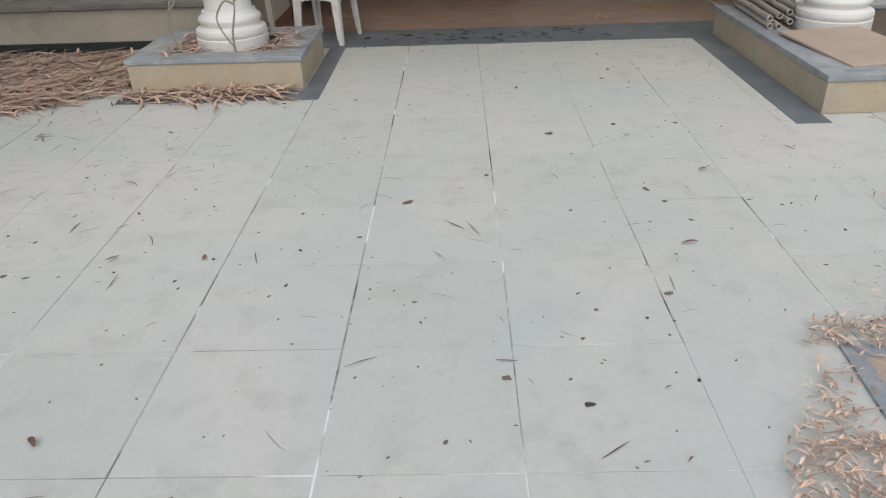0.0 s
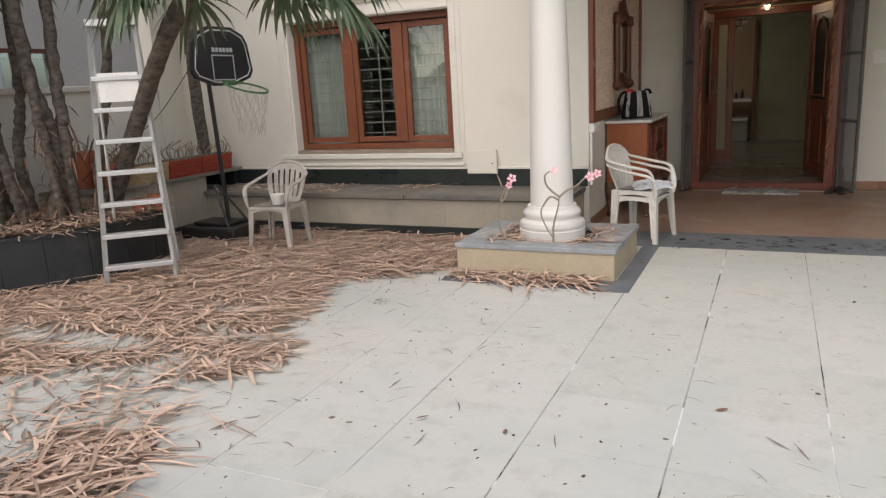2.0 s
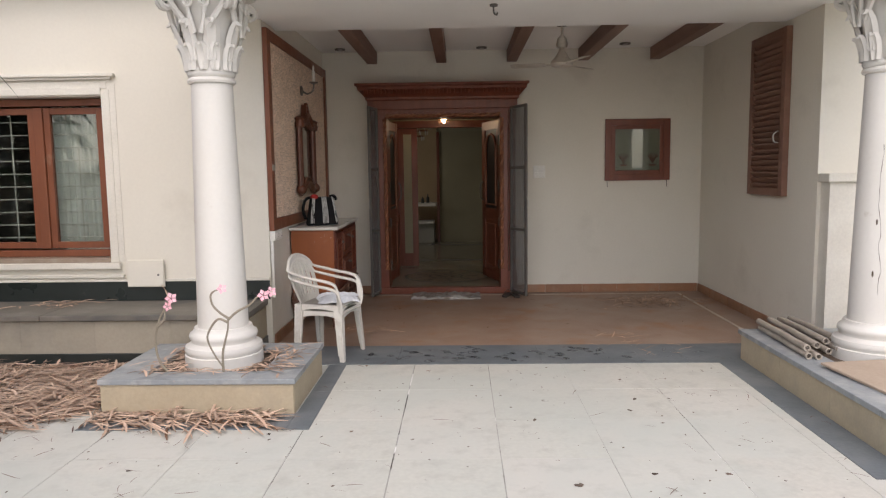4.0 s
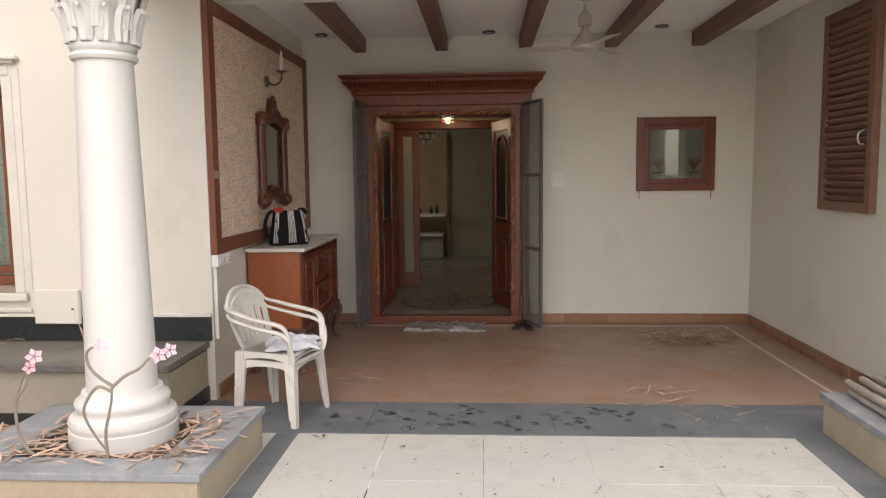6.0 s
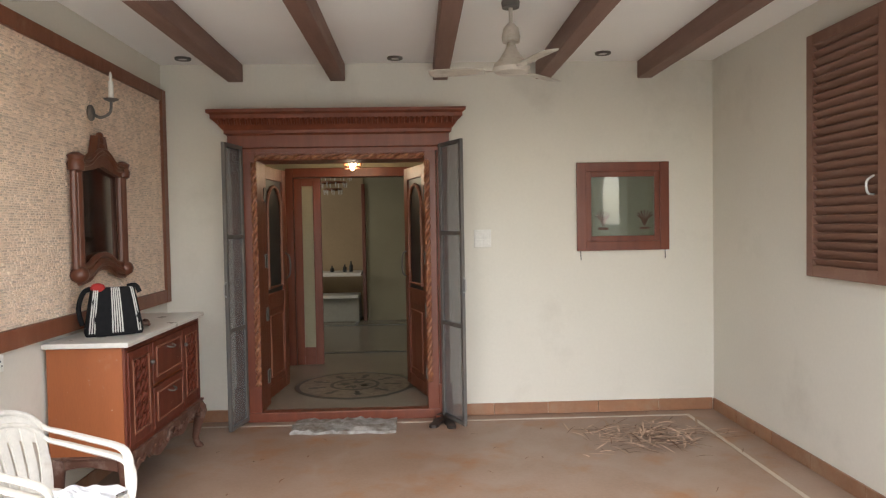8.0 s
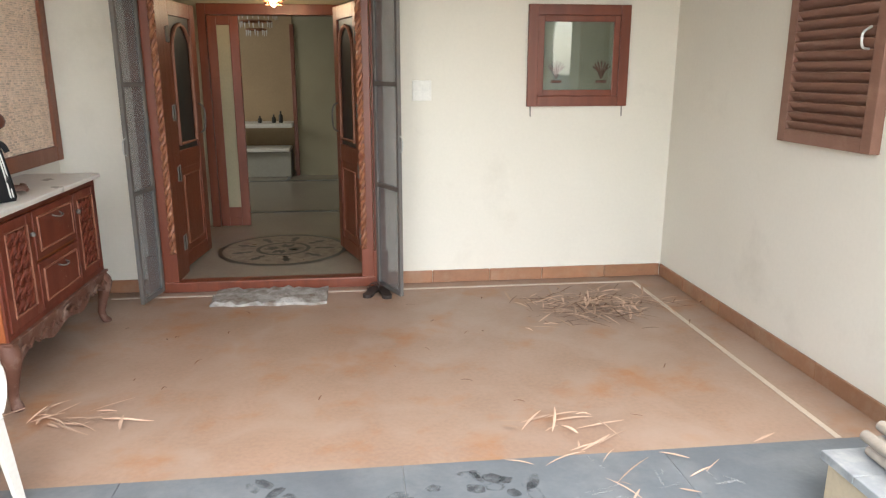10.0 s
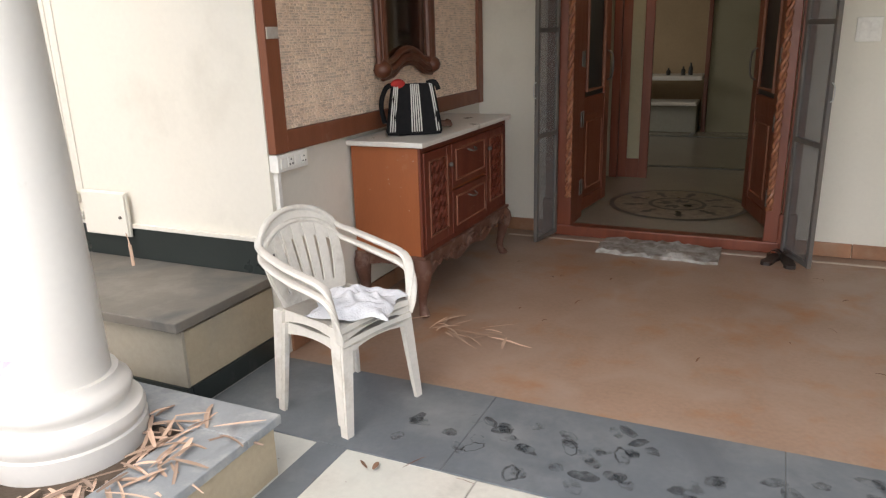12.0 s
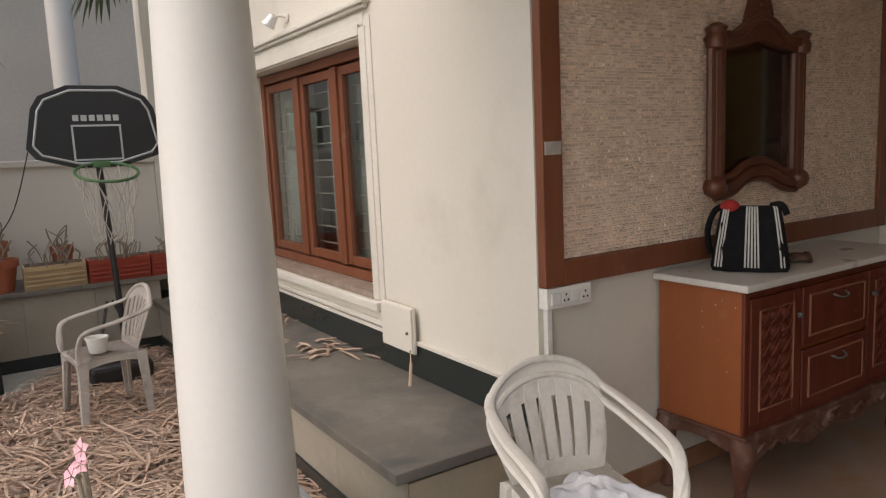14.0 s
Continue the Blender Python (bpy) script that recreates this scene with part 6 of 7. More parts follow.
def fan_palm(x, y, z0, ztop, n, seed, label, lean=(0, 0), spread=1.0):
    t = thing("fan_palm", label, "palm", (0, 0, 0), "garden palms")
    rnd = random.Random(seed)
    bm = bmesh.new()
    tip, d = stem(bm, [(x, y, z0), (x + lean[0] * 0.3, y + lean[1] * 0.3, z0 + (ztop - z0) * 0.4), (x + lean[0] * 0.7, y + lean[1] * 0.7, z0 + (ztop - z0) * 0.75), (x + lean[0], y + lean[1], ztop)], 0.07, 0.06, 0.3)
    part("trunk", bm, M_bark, t, smooth=True)
    lv, lf = [], []
    st = bmesh.new()
    for k in range(n):
        a = 2.4 * k + rnd.uniform(-0.3, 0.3)
        e = rnd.uniform(-0.35, 0.7)
        d = Vector((math.cos(a), math.sin(a), e)).normalized()
        L = rnd.uniform(0.45, 0.85) * spread
        path = [tip + d * L * q + Vector((0, 0, -0.25 * q * q * L)) for q in (0, 0.35, 0.7, 1)]
        tube(st, path, [0.010, 0.008, 0.007, 0.006], 5)
        hub, out = path[-1], (path[-1] - path[-2]).normalized()
        side = out.cross(Vector((0, 0, 1))).normalized()
        for j in range(17):
            b = (j - 8) / 8 * 1.75
            strap_leaf(lv, lf, hub, out * math.cos(b) + side * math.sin(b) + Vector((0, 0, 0.1)), rnd.uniform(0.48, 0.62) * spread * (0.75 + 0.25 * math.cos(b)), 0.021, rnd.uniform(0.9, 1.8), rnd)
    part("leaf_stalks", st, M_stem, t)
    mesh_part("crown", lv, lf, M_palm, t)
fan_palm(-5.50, 7.10, 0.615, 3.5, 14, 3, "slim palm with ringed trunk behind the pots", (0.0, 0.17))
fan_palm(-5.02, 5.27, 0.39, 2.42, 30, 5, "leaning fan palm with grey green drooping leaves", (2.24, -0.70), 0.95)
fan_palm(-5.75, 4.2, 0.39, 2.3, 20, 9, "fan palm leaning over the side ledge", (-0.1, -0.55))

# ---- pots ----
def round_pot(x, y, z, r, h, label, material=None, plant=True, group="garden pots"):
    p = thing("flower_pot", label, "flower pot", (x, y, z), group)
    part("body", lathe(bmesh.new(), [(r * 0.72, 0), (r * 0.95, h * 0.78), (r * 1.06, h * 0.78), (r * 1.06, h), (r * 0.94, h), (r * 0.9, h * 0.85), (0.01, h * 0.84)], 32), material or M_terracotta, p, smooth=True)
    part("soil", lathe(bmesh.new(), [(r * 0.9, h * 0.84), (r * 0.5, h * 0.89), (0.01, h * 0.9)], 20, caps=False), M_soil, p)
    if plant:
        twigs(p, 0, 0, h * 0.88, r * 0.5, 7, 0.22)
    return p

def twigs(parent, x, y, z, r, n, length):
    for k in range(n):
        bm = bmesh.new()
        a = random.uniform(0, 6.28)
        q = random.uniform(0.2, 1)
        p0 = Vector((x + r * q * math.cos(a), y + r * q * math.sin(a), z))
        L = length * random.uniform(0.5, 1.1)
        tube(bm, smooth_path([p0, p0 + Vector((0.2 * L * math.cos(a), 0.2 * L * math.sin(a), 0.5 * L)), p0 + Vector((random.uniform(-.5, .5) * L, random.uniform(-.5, .5) * L, 0.9 * L))], 3), 0.006, 5)
        part("twig", bm, M_stem, parent, "dry grey twig")

def trough(x, y, z, L, label, material):
    p = thing("trough_planter", label, "planter box", (x, y, z), "garden troughs")
    b = bmesh.new()
    sec = [(0.075, 0.0), (0.095, 0.15), (0.105, 0.15), (0.105, 0.185), (-0.105, 0.185), (-0.105, 0.15), (-0.095, 0.15), (-0.075, 0.0)]
    prism(b, sec, "y", -L / 2, L / 2)
    part("body", b, material, p)
    part("soil", B(-0.09, 0.09, -L / 2 + 0.015, L / 2 - 0.015, 0.17, 0.19), M_soil, p)
    rb = bmesh.new()
    for k in range(3):
        box(rb, 0.085 + 0.0035 * k, 0.094 + 0.0035 * k, -L / 2 + 0.01, L / 2 - 0.01, 0.03 + k * 0.035, 0.045 + k * 0.035, 0.002)
    part("rib", rb, material, p)
    twigs(p, 0, 0, 0.18, L * 0.42, 18, 0.20)
trough(-5.32, 6.505, 0.615, 0.46, "long red plastic trough with dry plants", M_redpot)
trough(-5.32, 6.985, 0.615, 0.48, "red plastic trough with twigs beside the house", M_redpot)
trough(-5.32, 6.04, 0.615, 0.43, "beige ribbed plastic trough with dry plants", M_beigepot)
round_pot(-5.38, 5.655, 0.615, 0.15, 0.25, "round terracotta pot with dry stems on the ledge")
round_pot(-5.70, 5.63, 0.615, 0.13, 0.36, "tall terracotta pot at the wall")
round_pot(-5.72, 6.14, 0.615, 0.085, 0.28, "small terracotta pot behind the trough")
round_pot(-5.55, 3.55, 0.61, 0.235, 0.32, "large terracotta pot on the side ledge", plant=True)
round_pot(-4.66, 5.30, 0.452, 0.07, 0.13, "small terracotta pot on the round planter edge", plant=False)
round_pot(-4.62, 5.47, 0.452, 0.075, 0.15, "small clay pot with black seedlings", M_terracotta)

# ---- aluminium step ladder ----
def ladder():
    # rails from the two feet up, leaning back
    l = thing("step_ladder", "paint marked aluminium step ladder standing open", "ladder", (-4.10, 4.72, 0, 0, 0, 40))
    H, w0, w1 = 2.05, 0.265, 0.17
    def railp(s, t):
        return Vector((s * (w0 + (w1 - w0) * t), 0.42 * t, H * t))
    for s in (-1, 1):
        bm = bmesh.new()
        tube(bm, [railp(s, 0), railp(s, 0.5), railp(s, 1)], 0.022, 4, 1.4)
        part("rail", bm, M_alu, l)
        ft = bmesh.new()
        box(ft, s * w0 - 0.025, s * w0 + 0.025, -0.03, 0.03, 0.0, 0.035, 0.004)
        part("foot", ft, M_oldplastic, l, "grey plastic foot")
        bk = bmesh.new()
        tube(bk, [Vector((s * 0.165, 0.44, H * 0.97)), Vector((s * 0.24, 0.53, 0.0))], 0.014, 6)
        part("back_leg", bk, M_alu, l)
    for k in range(7):
        t = (0.155 + 0.245 * k) / H
        p = railp(1, t)
        part("step", B(-p.x, p.x, p.y - 0.05, p.y + 0.05, p.z - 0.026, p.z + 0.010, 0.004), M_alu, l)
    part("top_plate", B(-0.185, 0.185, 0.33, 0.55, H * 0.985, H * 1.01, 0.006), M_alu, l)
    part("guard_panel", turned(B(-0.15, 0.15, -0.004, 0.004, -0.13, 0.10), pose(0, 0.30, 1.56, -11, 0, 0)), M_switch, l, "white splashed metal plate")
ladder()

# ---- basketball stand ----
def hoop():
    h = thing("basketball_hoop", "portable basketball stand with black backboard and torn net", "basketball hoop", (-4.42, 6.33, 0, 0, 0, 0))
    part("base_tank", box(B(-0.62, 0.08, -0.22, 0.20, 0.02, 0.15, 0.03), -0.5, -0.05, -0.15, 0.14, 0.15, 0.19, 0.015), M_blackmetal, h, "black plastic base tank")
    part("pole", tube(bmesh.new(), [(-0.22, 0.07, 0.15), (-0.22, 0.04, 1.1), (-0.22, 0.0, 2.0)], 0.022, 10), M_blackmetal, h, smooth=True)
    for s in (-1, 1):
        part("brace", tube(bmesh.new(), [(-0.02, s * 0.16, 0.13), (-0.28, s * 0.02, 0.55)], 0.012, 8), M_blackmetal, h)
    part("mount", box(B(-0.22, -0.02, -0.12, -0.09, 1.68, 1.73), -0.22, -0.02, 0.09, 0.12, 1.68, 1.73), M_blackmetal, h)
    w = 0.43
    outl = [(-w, 1.67), (-w + 0.05, 1.60), (-0.14, 1.53), (0.14, 1.53), (w - 0.05, 1.60), (w, 1.67), (w - 0.05, 1.93), (w - 0.10, 2.01), (0.16, 2.08), (-0.16, 2.08), (-w + 0.10, 2.01), (-w + 0.05, 1.93)]
    part("backboard", prism(bmesh.new(), outl, "x", -0.02, 0.012), M_board, h, "black plastic backboard with pale border")
    ln = bmesh.new()
    k = [(0.90 * y, 1.80 + 0.88 * (z - 1.80)) for y, z in outl]
    tube(ln, [(0.013, *q) for q in k + k[:1]], 0.008, 4)
    part("border_line", ln, M_line, h)
    sq = bmesh.new()
    for y0, y1, z0, z1 in ((-0.155, -0.143, 1.58, 1.82), (0.143, 0.155, 1.58, 1.82), (-0.143, 0.143, 1.808, 1.82), (-0.143, 0.143, 1.58, 1.592)):
        box(sq, 0.0125, 0.016, y0, y1, z0, z1)
    part("target_square", sq, M_line, h)
    # plain bars where the maker's mark stands
    lg = bmesh.new()
    for q in range(6):
        box(lg, 0.0125, 0.016, -0.14 + q * 0.05, -0.104 + q * 0.05, 1.845, 1.885)
    part("mark", lg, M_line, h, "pale printed mark as plain bars")
    rim = bmesh.new()
    R, cxr = 0.19, 0.27
    tube(rim, [(cxr + R * math.cos(a), R * math.sin(a), 1.50 - 0.06 * math.cos(a)) for a in [2 * math.pi * i / 36 for i in range(37)]], 0.010, 8)
    box(rim, 0.012, 0.10, -0.05, 0.05, 1.53, 1.575, 0.004)
    part("rim", rim, M_green, h, "green steel rim", True)
    net = bmesh.new()
    for s in (1, -1):
        for i in range(12):
            pts = []
            for q in range(7):
                t = q / 6
                a = 2 * math.pi * (i / 12) + s * t * 0.9
                r = R * (1 - 0.45 * t ** 0.8) + 0.015 * math.sin(i * 3 + q)
                pts.append((cxr + r * math.cos(a), r * math.sin(a), 1.495 - 0.06 * math.cos(a) * (1 - t) - 0.40 * t - 0.06 * abs(math.sin(i * 1.7)) * t))
            tube(net, pts, 0.0035, 4)
    part("net", net, M_net, h, "torn pale net")
hoop()

ry = thing("stay_rope", "thin slack rope tied from the hoop to the garden ledge", "rope", (0, 0, 0))
part("strand", tube(bmesh.new(), smooth_path([(-4.44, 5.93, 1.72), (-4.85, 5.8, 1.25), (-5.3, 5.62, 0.95), (-5.6, 5.5, 0.70)], 6), 0.004, 5), M_blackmetal, ry)

# ---- near stone wall stub by the path ----
def low_wall(x0, x1, y0, y1, z, label):
    s = tagged(new("low_wall"), label, "low wall")
    part("core", B(x0 + 0.03, x1 - 0.03, y0 + 0.03, y1 - 0.03, 0, z - 0.04), M_buff, s)
    part("cladding_panel", B(x1 - 0.029, x1 - 0.015, y0 + 0.02, y1 - 0.02, 0, z - 0.042, 0.002), M_skyclad, s)
    part("cladding_panel", B(x0 + 0.015, x1 - 0.03, y1 - 0.029, y1 - 0.015, 0, z - 0.042, 0.002), M_skyclad, s)
    part("coping_slab", B(x0, x1, y0, y1, z - 0.04, z, 0.006), M_skycoping, s, "grey stone coping slab")
    return s
low_wall(-3.2, -1.322, -1.2, 1.695, 0.447, "buff stone low wall with grey slab top")

# iron framed inspection cover
gc = thing("inspection_cover", "iron framed stone inspection cover in the paving", "cover", (1.74, 2.02, 0, 0, 0, -4))
part("cover_frame", box(box(box(B(0, 0.06, 0, 0.6, -0.004, 0.012, 0.002), 0.54, 0.6, 0, 0.6, -0.004, 0.012, 0.002), 0.06, 0.54, 0, 0.06, -0.004, 0.011, 0.002), 0.06, 0.54, 0.54, 0.6, -0.004, 0.011, 0.002), M_slab, gc)
part("cover_plate", B(0.06, 0.54, 0.06, 0.54, -0.004, 0.006), M_ply, gc)

# ---- poles and board on the long planter ----
def pipe(a, b, r):
    """Pole from a to b; a black disc paints the shade inside its near end."""
    p = thing("bamboo_pole", "weathered grey bamboo pole stacked on the planter", "pole", (0, 0, 0), "bundle of poles")
    a, b = Vector(a), Vector(b)
    d = (b - a).normalized()
    mid = (a + b) / 2 + Vector((0.004, 0, 0.003))
    part("pole", tube(bmesh.new(), [a + d * 0.012, a * 0.7 + b * 0.3, mid, a * 0.3 + b * 0.7, b], [r, r * 0.96, r, r * 0.95, r], 12), M_pipe, p, smooth=True)
    part("rim", turned(lathe(bmesh.new(), [(r, 0), (r * 1.04, 0.006), (r, 0.012), (r * 0.72, 0.012), (r * 0.7, 0.0)], 14), Matrix.Translation(a) @ (-d).to_track_quat('Z', 'Y').to_matrix().to_4x4()), M_pipe, p)
    part("bore_shade", turned(lathe(bmesh.new(), [(0.001, 0.006), (r * 0.71, 0.006)], 12), Matrix.Translation(a + d * 0.006) @ (-d).to_track_quat('Z', 'Y').to_matrix().to_4x4()), M_blackmetal, p, "black disc standing in for shade in the hollow end")
for (x0, y0), (x1, y1) in zip(((2.80, 6.00), (2.855, 5.98), (2.99, 6.12), (3.085, 6.17)), ((2.84, 6.84), (2.92, 6.90), (3.03, 6.95), (3.12, 6.98))):
    pipe((x0, y0, 0.252), (x1, y1, 0.252), 0.021)
for (x0, y0), (x1, y1) in zip(((2.807, 6.04), (2.905, 6.11), (3.02, 6.22), (3.13, 6.33)), ((2.835, 6.87), (2.945, 6.93), (3.04, 6.97), (3.128, 6.99))):
    pipe((x0, y0, 0.297), (x1, y1, 0.297), 0.022)
bd = thing("board", "warped weathered plywood board lying on the planter", "board", (3.02, 5.36, 0.232, 1.5, 0, 8))
part("sheet", B(-0.17, 0.42, -0.36, 0.48, 0.0, 0.016, 0.003), M_ply, bd)

# ---- desert rose plants in the planter ----
def flower(bm, p, r, d):
    d = Vector(d).normalized()
    s = d.cross(Vector((0, 0, 1))).normalized()
    u = s.cross(d)
    for k in range(5):
        a = 2 * math.pi * k / 5
        q = s * math.cos(a) + u * math.sin(a)
        t = s * -math.sin(a) + u * math.cos(a)
        vs = [bm.verts.new(Vector(p) + v) for v in (q * 0.1 * r, q * 0.6 * r + t * 0.38 * r + d * 0.15 * r, q * r * 1.05 + d * 0.05 * r, q * 0.6 * r - t * 0.38 * r + d * 0.15 * r)]
        bm.faces.new(vs)

def desert_rose(stems, blooms, label):
    p = thing("desert_rose", label, "plant", (0, 0, 0), "desert rose plants")
    for s in stems:
        pts = smooth_path([(x, y, 0.2 + 0.94 * (z - 0.2)) for x, y, z in s], 6)
        part("stem", tube(bmesh.new(), pts, [0.0085 - 0.004 * i / len(pts) for i in range(len(pts))], 8), M_stem, p, smooth=True)
    for c, r, d in blooms:
        bm = bmesh.new()
        flower(bm, (c[0], c[1], 0.2 + 0.94 * (c[2] - 0.2)), r, d)
        part("bloom", bm, M_pink, p, "pink five petalled bloom")
desert_rose([[(-1.00, 5.80, 0.20), (-0.99, 5.77, 0.36), (-0.965, 5.76, 0.46), (-0.945, 5.755, 0.54), (-0.94, 5.755, 0.612)],
             [(-0.94, 5.755, 0.60), (-0.88, 5.75, 0.655), (-0.80, 5.74, 0.70), (-0.745, 5.735, 0.755), (-0.705, 5.735, 0.765)],
             [(-0.94, 5.755, 0.61), (-0.99, 5.75, 0.65), (-1.03, 5.745, 0.70), (-1.04, 5.74, 0.765), (-1.01, 5.73, 0.80), (-0.97, 5.728, 0.81)],
             [(-0.945, 5.76, 0.58), (-1.0, 5.75, 0.605), (-1.05, 5.75, 0.55), (-1.08, 5.76, 0.47), (-1.05, 5.78, 0.36), (-1.0, 5.80, 0.26)]],
            [((-0.705, 5.73, 0.768), 0.038, (0.3, -1, 0.3)), ((-0.655, 5.735, 0.79), 0.034, (0.6, -1, 0.4)), ((-0.96, 5.72, 0.815), 0.032, (0.4, -1, 0.5))], "leafless desert rose with pink blooms in the planter")
desert_rose([[(-1.36, 5.84, 0.20), (-1.42, 5.82, 0.30), (-1.43, 5.80, 0.44), (-1.40, 5.79, 0.58), (-1.35, 5.785, 0.68), (-1.31, 5.78, 0.735)], [(-1.41, 5.79, 0.54), (-1.36, 5.78, 0.60), (-1.35, 5.775, 0.66)]],
            [((-1.305, 5.775, 0.745), 0.038, (0.5, -1, 0.3)), ((-1.33, 5.77, 0.69), 0.03, (0.8, -0.8, 0.3))], "thin desert rose stem with pale pink blooms")

# ---- dry leaf litter ----
def litter(count, place, size, seed, width=(0.006, 0.016), lift=0.02, tip=0.35, bow=0.5):
    """Curled dry strips; place(rnd) gives x, y, z or None."""
    rnd = random.Random(seed)
    verts, faces = [], []
    made = tries = 0
    while made < count and tries < count * 12:
        tries += 1
        q = place(rnd)
        if q is None:
            continue
        made += 1
        x, y, z = q
        a = rnd.gauss(0.2, 1.0)
        L, w = rnd.uniform(*size), rnd.uniform(*width)
        bend, curl = rnd.uniform(-bow, bow), rnd.uniform(0.0, 0.4)
        tilt, tz = rnd.uniform(-0.12, 0.12), z + rnd.uniform(0.002, lift)
        px, py = x, y
        i = len(verts)
        n = 4
        for k in range(n + 1):
            t = k / n
            ww = w * (tip + (1 - tip) * math.sin(math.pi * (0.06 + 0.88 * t)))
            c, s = math.cos(a), math.sin(a)
            zz = max(z + 0.001, tz + tilt * L * (t - 0.5) + curl * 0.02 * math.sin(math.pi * t))
            verts += [(px - s * ww, py + c * ww, zz + curl * 0.6 * ww), (px, py, zz), (px + s * ww, py - c * ww, zz + curl * 0.6 * ww)]
            if k:
                b = i + 3 * k
                faces += [(b - 3, b - 2, b + 1, b), (b - 2, b - 1, b + 2, b + 1)]
            px, py, a = px + c * L / n, py + s * L / n, a + bend / n
    return verts, faces

def court_density(x, y):
    """How thick the litter lies in the garden corner of the court."""
    n = noise.noise(Vector((x * 1.9, y * 1.9, 0.5))) + 0.6 * noise.noise(Vector((x * 5.1, y * 5.1, 2.0)))
    edge = np.interp(y, (1.6, 2.2, 2.7, 3.3, 3.7, 4.1, 4.6, 5.1, 5.4, 5.7), (-1.45, -1.66, -1.95, -2.15, -2.0, -2.2, -2.5, -2.7, -2.1, -1.7)) + 0.2 * n
    if -1.75 < x < -0.66 and 5.34 < y < 5.62:
        return 0.95 if y > 5.42 + 0.06 * n else 0.12
    if x > edge:
        return 0.005 if x < edge + 0.4 else 0.0
    d = min(1.0, 0.35 + (edge - x) * 3.0)
    for cx, cy, rx, ry in ((-3.6, 3.55, 0.75, 0.16), (-3.05, 2.84, 0.45, 0.22), (-4.1, 2.67, 0.6, 0.28), (-2.6, 2.3, 0.25, 0.3), (-2.55, 3.9, 0.3, 0.12), (-2.9, 4.35, 0.25, 0.1), (-4.6, 3.2, 0.4, 0.2), (-2.2, 3.05, 0.25, 0.16), (-3.4, 2.2, 0.5, 0.2), (-2.3, 2.75, 0.2, 0.12)):
        if ((x - cx) / rx) ** 2 + ((y - cy) / ry) ** 2 < 1 + 0.9 * n:
            return 0.06
    if y < 3.6 and n < -0.15:
        return 0.15
    return d

def free(x, y):
    if x < -5.3 or (CX - x) ** 2 + (CY - y) ** 2 < (CR + 0.02) ** 2 or y > 6.76 or (-1.73 < x < -0.5 and 5.63 < y < 6.57) or (x < -1.33 and y < 1.71):
        return False
    return True

def in_court(rnd):
    x, y = rnd.uniform(-5.3, -0.5), rnd.uniform(1.2, 6.77)
    if not free(x, y) or rnd.random() > court_density(x, y):
        return None
    return x, y, 0.002 + 0.02 * rnd.random() * rnd.random()
v, f = litter(13500, in_court, (0.06, 0.27), 1, width=(0.0035, 0.0105), lift=0.02, tip=0.2)
stuff("leaf_litter", v, f, M_leaf, "thick layer of dry tan leaf strips on the courtyard floor", "leaf litter")

# dark underlayer: the shade between litter strips, put in as colour
v, f = litter(3600, in_court, (0.05, 0.20), 2, width=(0.004, 0.010), lift=0.006, tip=0.2)
stuff("dark_leaf_litter", v, f, M_leafdark, "dark strips under the litter standing in for shade between leaves", "leaf litter")
v, f = litter(2600, in_court, (0.12, 0.34), 3, width=(0.005, 0.012), lift=0.055, tip=0.15)
stuff("upper_leaf_litter", v, f, M_leafpale, "long pale curled strips on top of the litter", "leaf litter")

def in_right(rnd):
    x, y = rnd.uniform(1.1, 3.2), rnd.uniform(1.0, 4.3)
    n = noise.noise(Vector((x * 2.5, y * 2.5, 3)))
    edge = 1.40 + 0.65 * max(0, y - 2.1) + 0.25 * n
    if x < edge or (y > 2.75 and rnd.random() > (0.5 if n > 0.15 and x > edge + 0.1 else 0.04)):
        return None
    if 1.68 < x < 2.35 and 2.2 < y < 2.6 and rnd.random() < 0.93:
        return None
    return x, y, 0.012
v, f = litter(1300, in_right, (0.05, 0.17), 5, width=(0.0015, 0.0045), lift=0.02, tip=0.15)
stuff("leaf_litter_by_cover", v, f, M_leaf, "dry curled leaves heaped round the inspection cover", "leaf litter")

v, f = litter(9000, in_right, (0.015, 0.05), 6, width=(0.002, 0.0055), lift=0.022, tip=0.12)
stuff("leaf_flakes", v, f, M_leaf, "crumbled pale leaf flakes round the inspection cover", "leaf litter")

def sparse(rnd):
    x, y = rnd.uniform(-3.5, 3.0), rnd.uniform(0.9, 7.2)
    if not free(x, y):
        return None
    return x, y, 0.002
v, f = litter(230, sparse, (0.02, 0.12), 7, width=(0.001, 0.0028), lift=0.005, tip=0.2)
stuff("scattered_twigs", v, f, M_dustwood, "scattered thin dry twigs on the paving", "twigs")

def near_litter(rnd):
    x, y = rnd.uniform(-3.4, 0.6), rnd.uniform(1.2, 5.6)
    return (x, y, 0.002) if free(x, y) and rnd.random() < math.exp(-max(0.0, x + 2.1) * 1.5) else None
v, f = litter(260, near_litter, (0.02, 0.14), 8, width=(0.0012, 0.0035), lift=0.006, tip=0.2, bow=0.8)
stuff("loose_twigs", v, f, M_dustwood, "loose dry twigs strayed from the leaf litter", "twigs")

